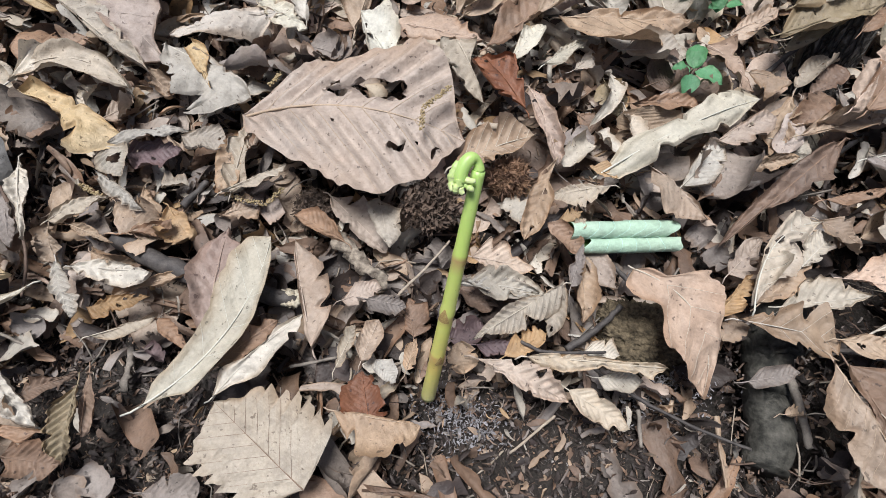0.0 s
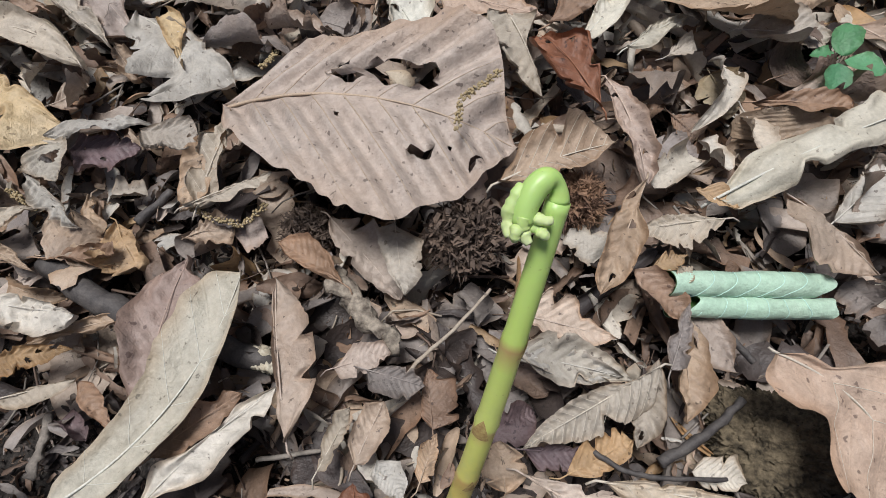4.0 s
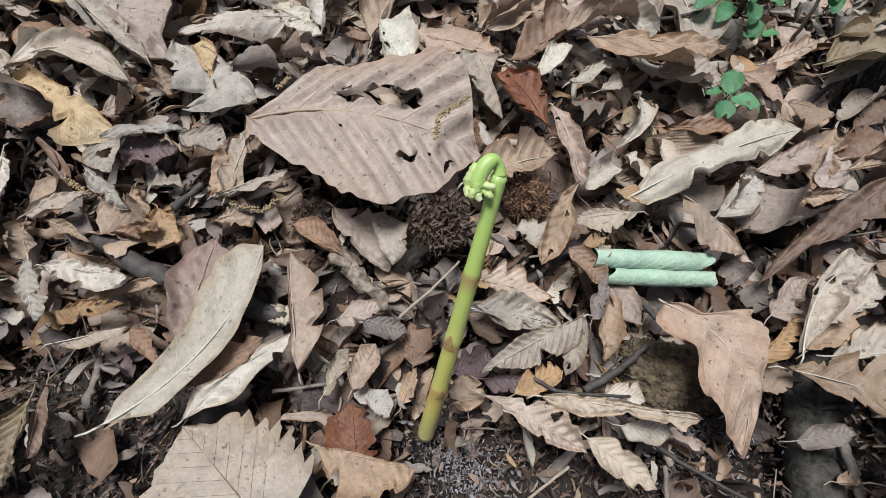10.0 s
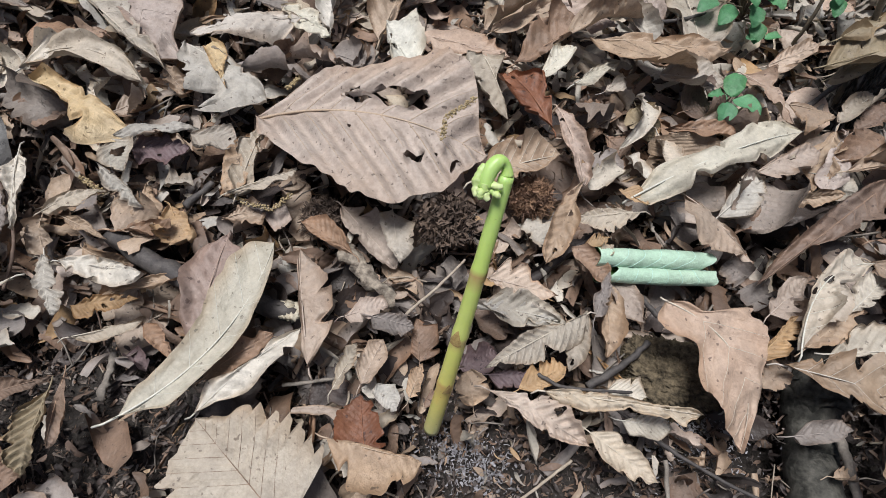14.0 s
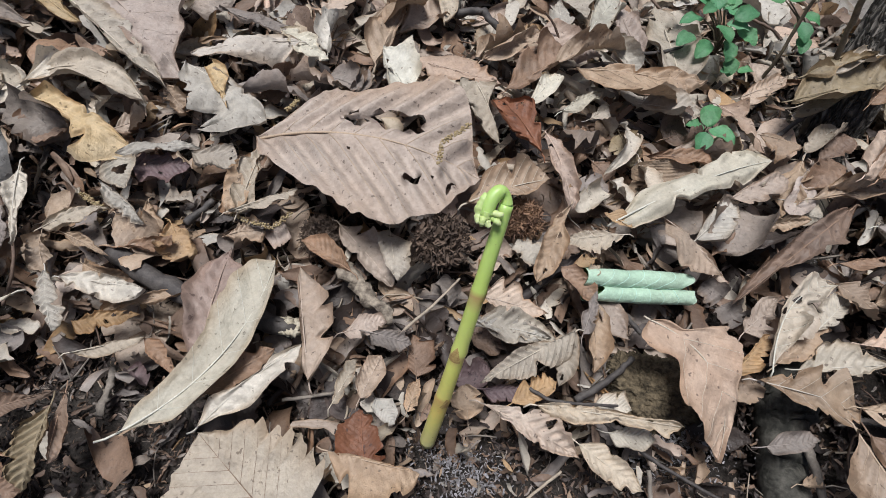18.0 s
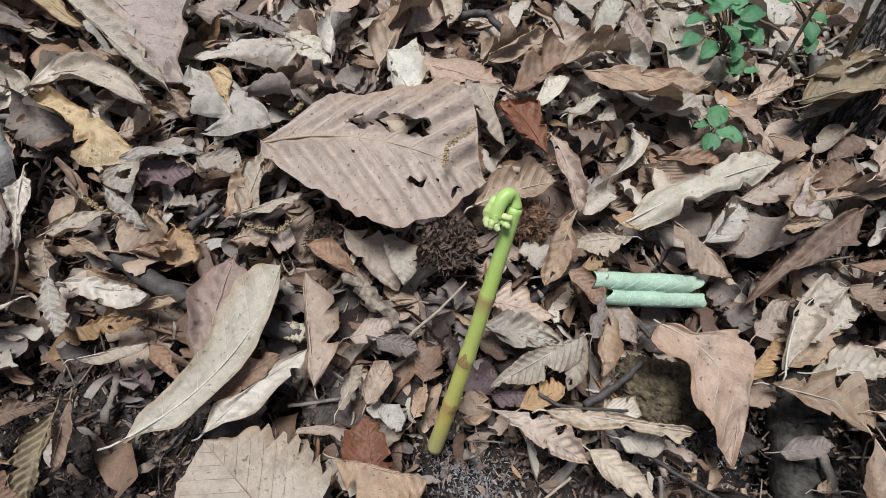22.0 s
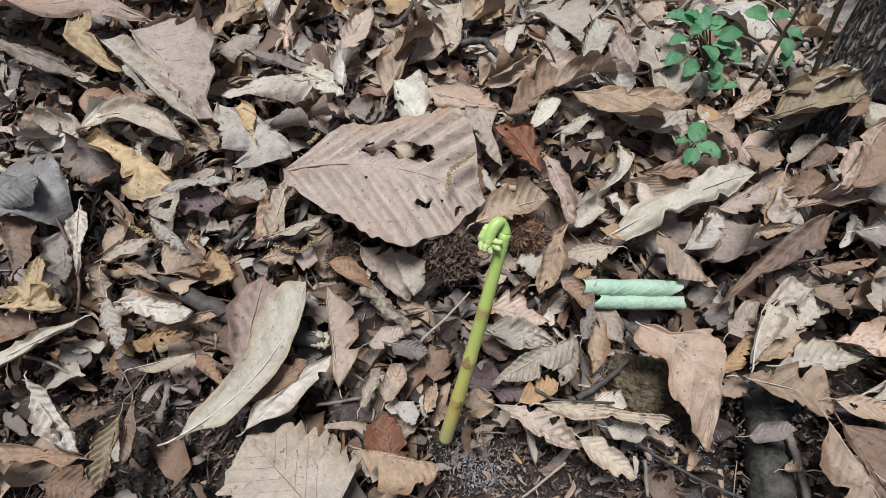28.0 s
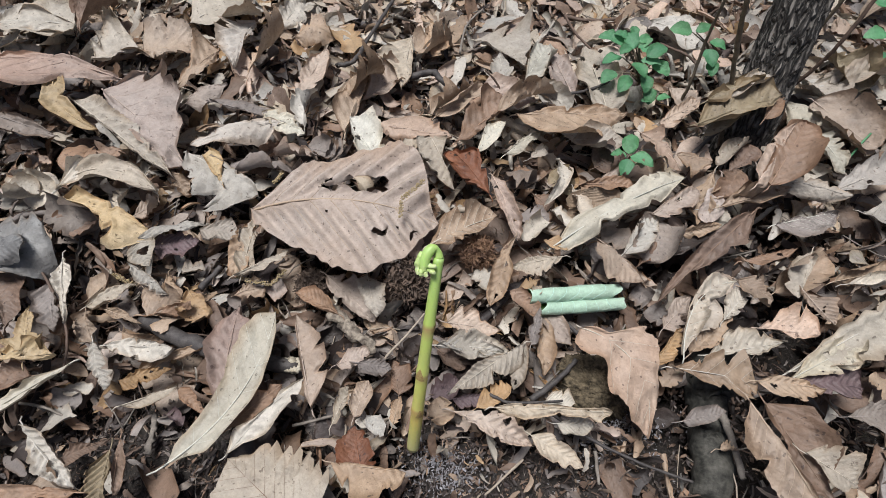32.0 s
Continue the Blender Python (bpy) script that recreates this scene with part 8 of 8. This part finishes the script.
# ---- the bed of broken leaves between the larger ones ----
def template(i, nu, nv):
    rng = random.Random(100 + i)
    kind = ("frag", "ovate", "chestnut", "ovate", "frag", "chestnut", "oak", "frag")[i % 8]
    cut = rng.random() < 0.5
    a, b = (rng.uniform(0.05, 0.35), rng.uniform(0.65, 0.95)) if cut else (0.02, 0.98)
    ratio = rng.uniform(0.12, 0.36)
    curl = rng.choice((20, 60, 110, 160, 220))
    v, f, vein, _, rim = blade(kind, 1.0, ratio * rng.uniform(0.6, 1.3), ratio * rng.uniform(0.6, 1.3), rng.uniform(-30, curl), rng.uniform(-30, curl), bow=rng.uniform(-0.06, 0.18),
                               sway=rng.uniform(-0.12, 0.12), tip=rng.uniform(-50, 70), twist=rng.uniform(-80, 80), wave=0.05, pleat=0.005, veins=6, nu=nu, nv=nv, seed=300 + i,
                               start=a, stop=b, tears=5, crumple=0.0, fold=rng.uniform(-25, 50))
    v = v - v.mean(0)
    return v, np.array(f), vein, rim


TEMPLATES = {k: [template(i, *k) for i in range(64)] for k in ((16, 3), (9, 2), (6, 1))}


def litter(name, label, count, place, size, materials, weights, seed, tilt=22, lift=(0.0, 0.006), fine=(6, 1)):
    rng = np.random.default_rng(seed)
    materials = materials[:len(weights)]
    vs, fs, vn, mi, rm = [], [], [], [], []
    base = 0
    for _ in range(count):
        p = place(rng)
        if p is None:
            continue
        x, y = p
        v, f, vein, rim = TEMPLATES[fine][rng.integers(64)]
        s = size[0] + (size[1] - size[0]) * rng.random() ** 1.8
        e = Euler((radians(rng.normal(0, tilt)), radians(rng.normal(0, tilt)), rng.uniform(0, 6.283)))
        r = np.array(e.to_matrix())
        w = (v * s) @ r.T
        w[:, 2] *= 0.8
        z = relief(x, y) + lift[0] + (lift[1] - lift[0]) * rng.random()
        top = w[:, 2].max()
        if top > 0.02:
            w[:, 2] *= 0.02 / top
        vs.append(w + np.array((x, y, z)))
        fs.append(f + base)
        vn.append(vein)
        rm.append(rim)
        mi.append(np.full(len(f), rng.choice(len(materials), p=weights)))
        base += len(w)
    v = np.concatenate(vs)
    f = np.concatenate(fs)
    me = bpy.data.meshes.new(name)
    me.vertices.add(len(v))
    me.vertices.foreach_set("co", v.astype(np.float32).ravel())
    me.loops.add(f.size)
    me.loops.foreach_set("vertex_index", f.ravel().astype(np.int32))
    me.polygons.add(len(f))
    me.polygons.foreach_set("loop_start", np.arange(0, f.size, 4, dtype=np.int32))
    for m in materials:
        me.materials.append(m)
    me.polygons.foreach_set("material_index", np.concatenate(mi).astype(np.int32))
    me.polygons.foreach_set("use_smooth", np.ones(len(f), bool))
    me.update()
    me.validate()
    at = me.attributes.new("vein", 'FLOAT', 'POINT')
    at.data.foreach_set("value", np.concatenate(vn).astype(np.float32))
    at = me.attributes.new("rim", 'FLOAT', 'POINT')
    at.data.foreach_set("value", np.concatenate(rm).astype(np.float32))
    return tagged(new(name, me), label, "litter", kind="stuff")


SPOTS = [((0.2146, 0.1691, -0.0033), 0.016), ((0.1731, 0.1647, -0.0043), 0.008), ((-0.1627, 0.0480, 0.0163), 0.012), ((-0.1654, 0.0607, 0.0155), 0.012), ((-0.1314, 0.0193, 0.0172), 0.012), ((0.2436, 0.1985, -0.0062), 0.016), ((0.2474, 0.0338, 0.0140), 0.026), ((0.2502, 0.0166, 0.0157), 0.026), ((0.1873, 0.0139, 0.0124), 0.02), ((-0.0186, 0.1279, 0.0132), 0.014), ((0.0390, 0.1623, 0.0034), 0.013), ((-0.1031, 0.1196, 0.0032), 0.011), ((0.1393, 0.0549, 0.0028), 0.03), ((-0.1019, 0.0491, 0.0128), 0.014), ((0.0001, -0.0023, 0.0118), 0.012),
         ((0.2241, 0.0555, -0.0014), 0.024), ((0.2220, 0.0329, 0.0006), 0.024), ((0.2206, 0.0118, 0.0024), 0.024), ((0.2193, -0.0081, 0.0039), 0.024), ((0.2750, 0.1926, -0.0038), 0.030), ((0.2793, 0.3717, -0.0364), 0.025), ((0.2880, 0.3274, -0.0268), 0.022), ((0.2893, 0.1028, 0.0093), 0.04), ((0.3051, 0.0329, 0.0180), 0.03), ((0.2896, 0.2898, -0.0195), 0.03), ((0.2853, 0.1155, 0.0075), 0.02), ((0.2850, 0.3459, -0.0307), 0.025), ((0.2911, 0.3061, -0.0225), 0.02), ((0.0825, 0.2362, -0.0163), 0.014), ((-0.1414, 0.1215, 0.0000), 0.014), ((-0.2061, 0.0637, 0.0118), 0.014), ((-0.1912, 0.0599, 0.0115), 0.014)]


def clear(x, y):
    """Whether a place is kept for a bur, a log or the shoot."""
    return any((x - p[0]) ** 2 + (y - p[1]) ** 2 < r * r for p, r in SPOTS)


def on_litter(rng):
    x, y = rng.uniform(-0.72, 0.72), rng.uniform(-0.2, 0.85)
    return None if rng.random() < bare(x, y) * 0.95 or clear(x, y) else (x, y)


def up_slope(rng):
    x, y = rng.uniform(-0.7, 0.7), rng.uniform(0.2, 0.8)
    return None if clear(x, y) or rng.random() > (y - 0.15) / 0.35 else (x, y)


def anywhere(rng):
    x, y = rng.uniform(-0.6, 0.6), rng.uniform(-0.18, 0.7)
    return None if clear(x, y) else (x, y)


def in_bare(rng):
    x, y = rng.uniform(-0.4, 0.35), rng.uniform(-0.18, 0.12)
    return (x, y) if rng.random() < bare(x, y) + 0.35 else None


def deep(rng):
    return rng.uniform(-0.5, 0.5), rng.uniform(-0.18, 0.5)


def pale_spot(rng):
    k = rng.integers(4)
    c = ((0.0310, -0.0198, 0.0093), (0.1461, 0.0202, 0.0100), (0.0172, -0.0112, 0.0086), (0.1654, 0.0282, 0.0102))[k]
    return c[0] + rng.normal(0, 0.014), c[1] + rng.normal(0, 0.009)


def far_litter(rng):
    r, w = rng.uniform(0.7, 2.2), rng.uniform(0, 6.283)
    return r * math.cos(w), 0.25 + r * math.sin(w)


ASH = plain_material("pale_mould_crumbs", (0.34, 0.335, 0.36), (0.10, 0.092, 0.09), 200, 0.9, 0.0004)
# mostly the dark tone: decayed leaves, plus gap shade put into their colour
litter("lower_litter", "decaying leaves beneath the upper litter, darkened for shade in the gaps", 5600, on_litter, (0.008, 0.05), LITTER, [0.01, 0.01, 0.07, 0.14, 0.75, 0.01, 0.01], 6, 22, (-0.036, -0.022), (9, 2))
litter("leaf_litter", "bed of broken tan and brown dry leaves", 2500, on_litter, (0.016, 0.075), LITTER, [0.19, 0.18, 0.20, 0.22, 0.11, 0.05, 0.05], 1, 40, (-0.012, 0.006), (16, 3))
litter("under_leaves", "layer of dull taupe and brown dry leaves", 3400, on_litter, (0.028, 0.068), LITTER, [0.07, 0.02, 0.22, 0.28, 0.20, 0.05, 0.01, 0.02, 0.01, 0.12], 15, 18, (-0.008, 0.004), (16, 3))
litter("leaf_scraps", "crumpled brown and tan scraps of dry leaves", 7500, on_litter, (0.010, 0.042), LITTER, [0.16, 0.09, 0.15, 0.26, 0.14, 0.08, 0.04, 0.05, 0.03], 12, 48, (-0.012, 0.005), (9, 2))
litter("upper_leaf_litter", "pale and tan broken leaves lying higher up", 3500, up_slope, (0.02, 0.075), LITTER, [0.18, 0.30, 0.0, 0.03, 0.0, 0.04, 0.03, 0.32, 0.10], 7, 25, (-0.005, 0.012), (16, 3))
litter("leaf_crumbs", "small dry leaf crumbs over the soil", 9500, anywhere, (0.004, 0.02), LITTER, [0.13, 0.12, 0.14, 0.24, 0.31, 0.03, 0.03], 2, 44, (-0.020, 0.004))
litter("soil_crumbs", "dark decayed leaf crumbs on bare soil", 34000, in_bare, (0.002, 0.0095), [LITTER[2], LITTER[4], LITTER[3], LITTER[0]], [0.12, 0.56, 0.27, 0.05], 3, 34, (-0.014, -0.008))
# brown debris, weighted towards dark to deepen the shade between leaves
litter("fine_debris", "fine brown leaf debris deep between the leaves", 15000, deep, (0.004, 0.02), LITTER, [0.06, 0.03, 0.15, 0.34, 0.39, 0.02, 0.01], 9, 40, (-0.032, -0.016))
litter("pale_crumbs", "pale mouldy crumbs on bare soil", 1500, pale_spot, (0.0010, 0.0042), [ASH], [1.0], 4, 20, (-0.012, -0.006))
litter("outer_litter", "dry leaves covering the wider forest floor", 2600, far_litter, (0.04, 0.12), LITTER, [0.26, 0.2, 0.2, 0.12, 0.12, 0.06, 0.04], 5, 20, (-0.006, 0.01), (9, 2))


# ---- loose stalks and twig bits ----
def stalk_bits(count, seed):
    rng = random.Random(seed)
    verts, faces, mi = [], [], []
    for _ in range(count):
        x, y = rng.uniform(-0.6, 0.6), rng.uniform(-0.15, 0.7)
        w, size = rng.uniform(0, 6.283), rng.uniform(0.008, 0.045)
        z = relief(x, y) + rng.uniform(-0.016, 0.008) - 0.014 * bare(x, y) * 0.6
        d = Vector((math.cos(w), math.sin(w), rng.uniform(-0.25, 0.25))) * size
        o = Vector((x, y, z))
        side = Vector((-d.y, d.x, rng.uniform(-0.01, 0.01))) * rng.uniform(-0.25, 0.25)
        r = rng.uniform(0.0003, 0.0009)
        v, f = tube([o - d * 0.5, o - d * 0.15 + side * 0.8, o + d * 0.2 + side, o + d * 0.5], [r, r, r * 0.8, r * 0.6], 4)
        k = len(verts)
        verts += v
        faces += [tuple(q + k for q in g) for g in f]
        mi += [rng.randint(0, 2)] * len(f)
    ob = mesh_object("stalk_bits", verts, faces, WOOD["grey"])
    ob.data.materials.append(WOOD["brown"])
    ob.data.materials.append(WOOD["pale"])
    ob.data.polygons.foreach_set("material_index", mi)
    tagged(ob, "loose thin leaf stalks and twig bits in litter", "litter", kind="stuff")


stalk_bits(1500, 11)
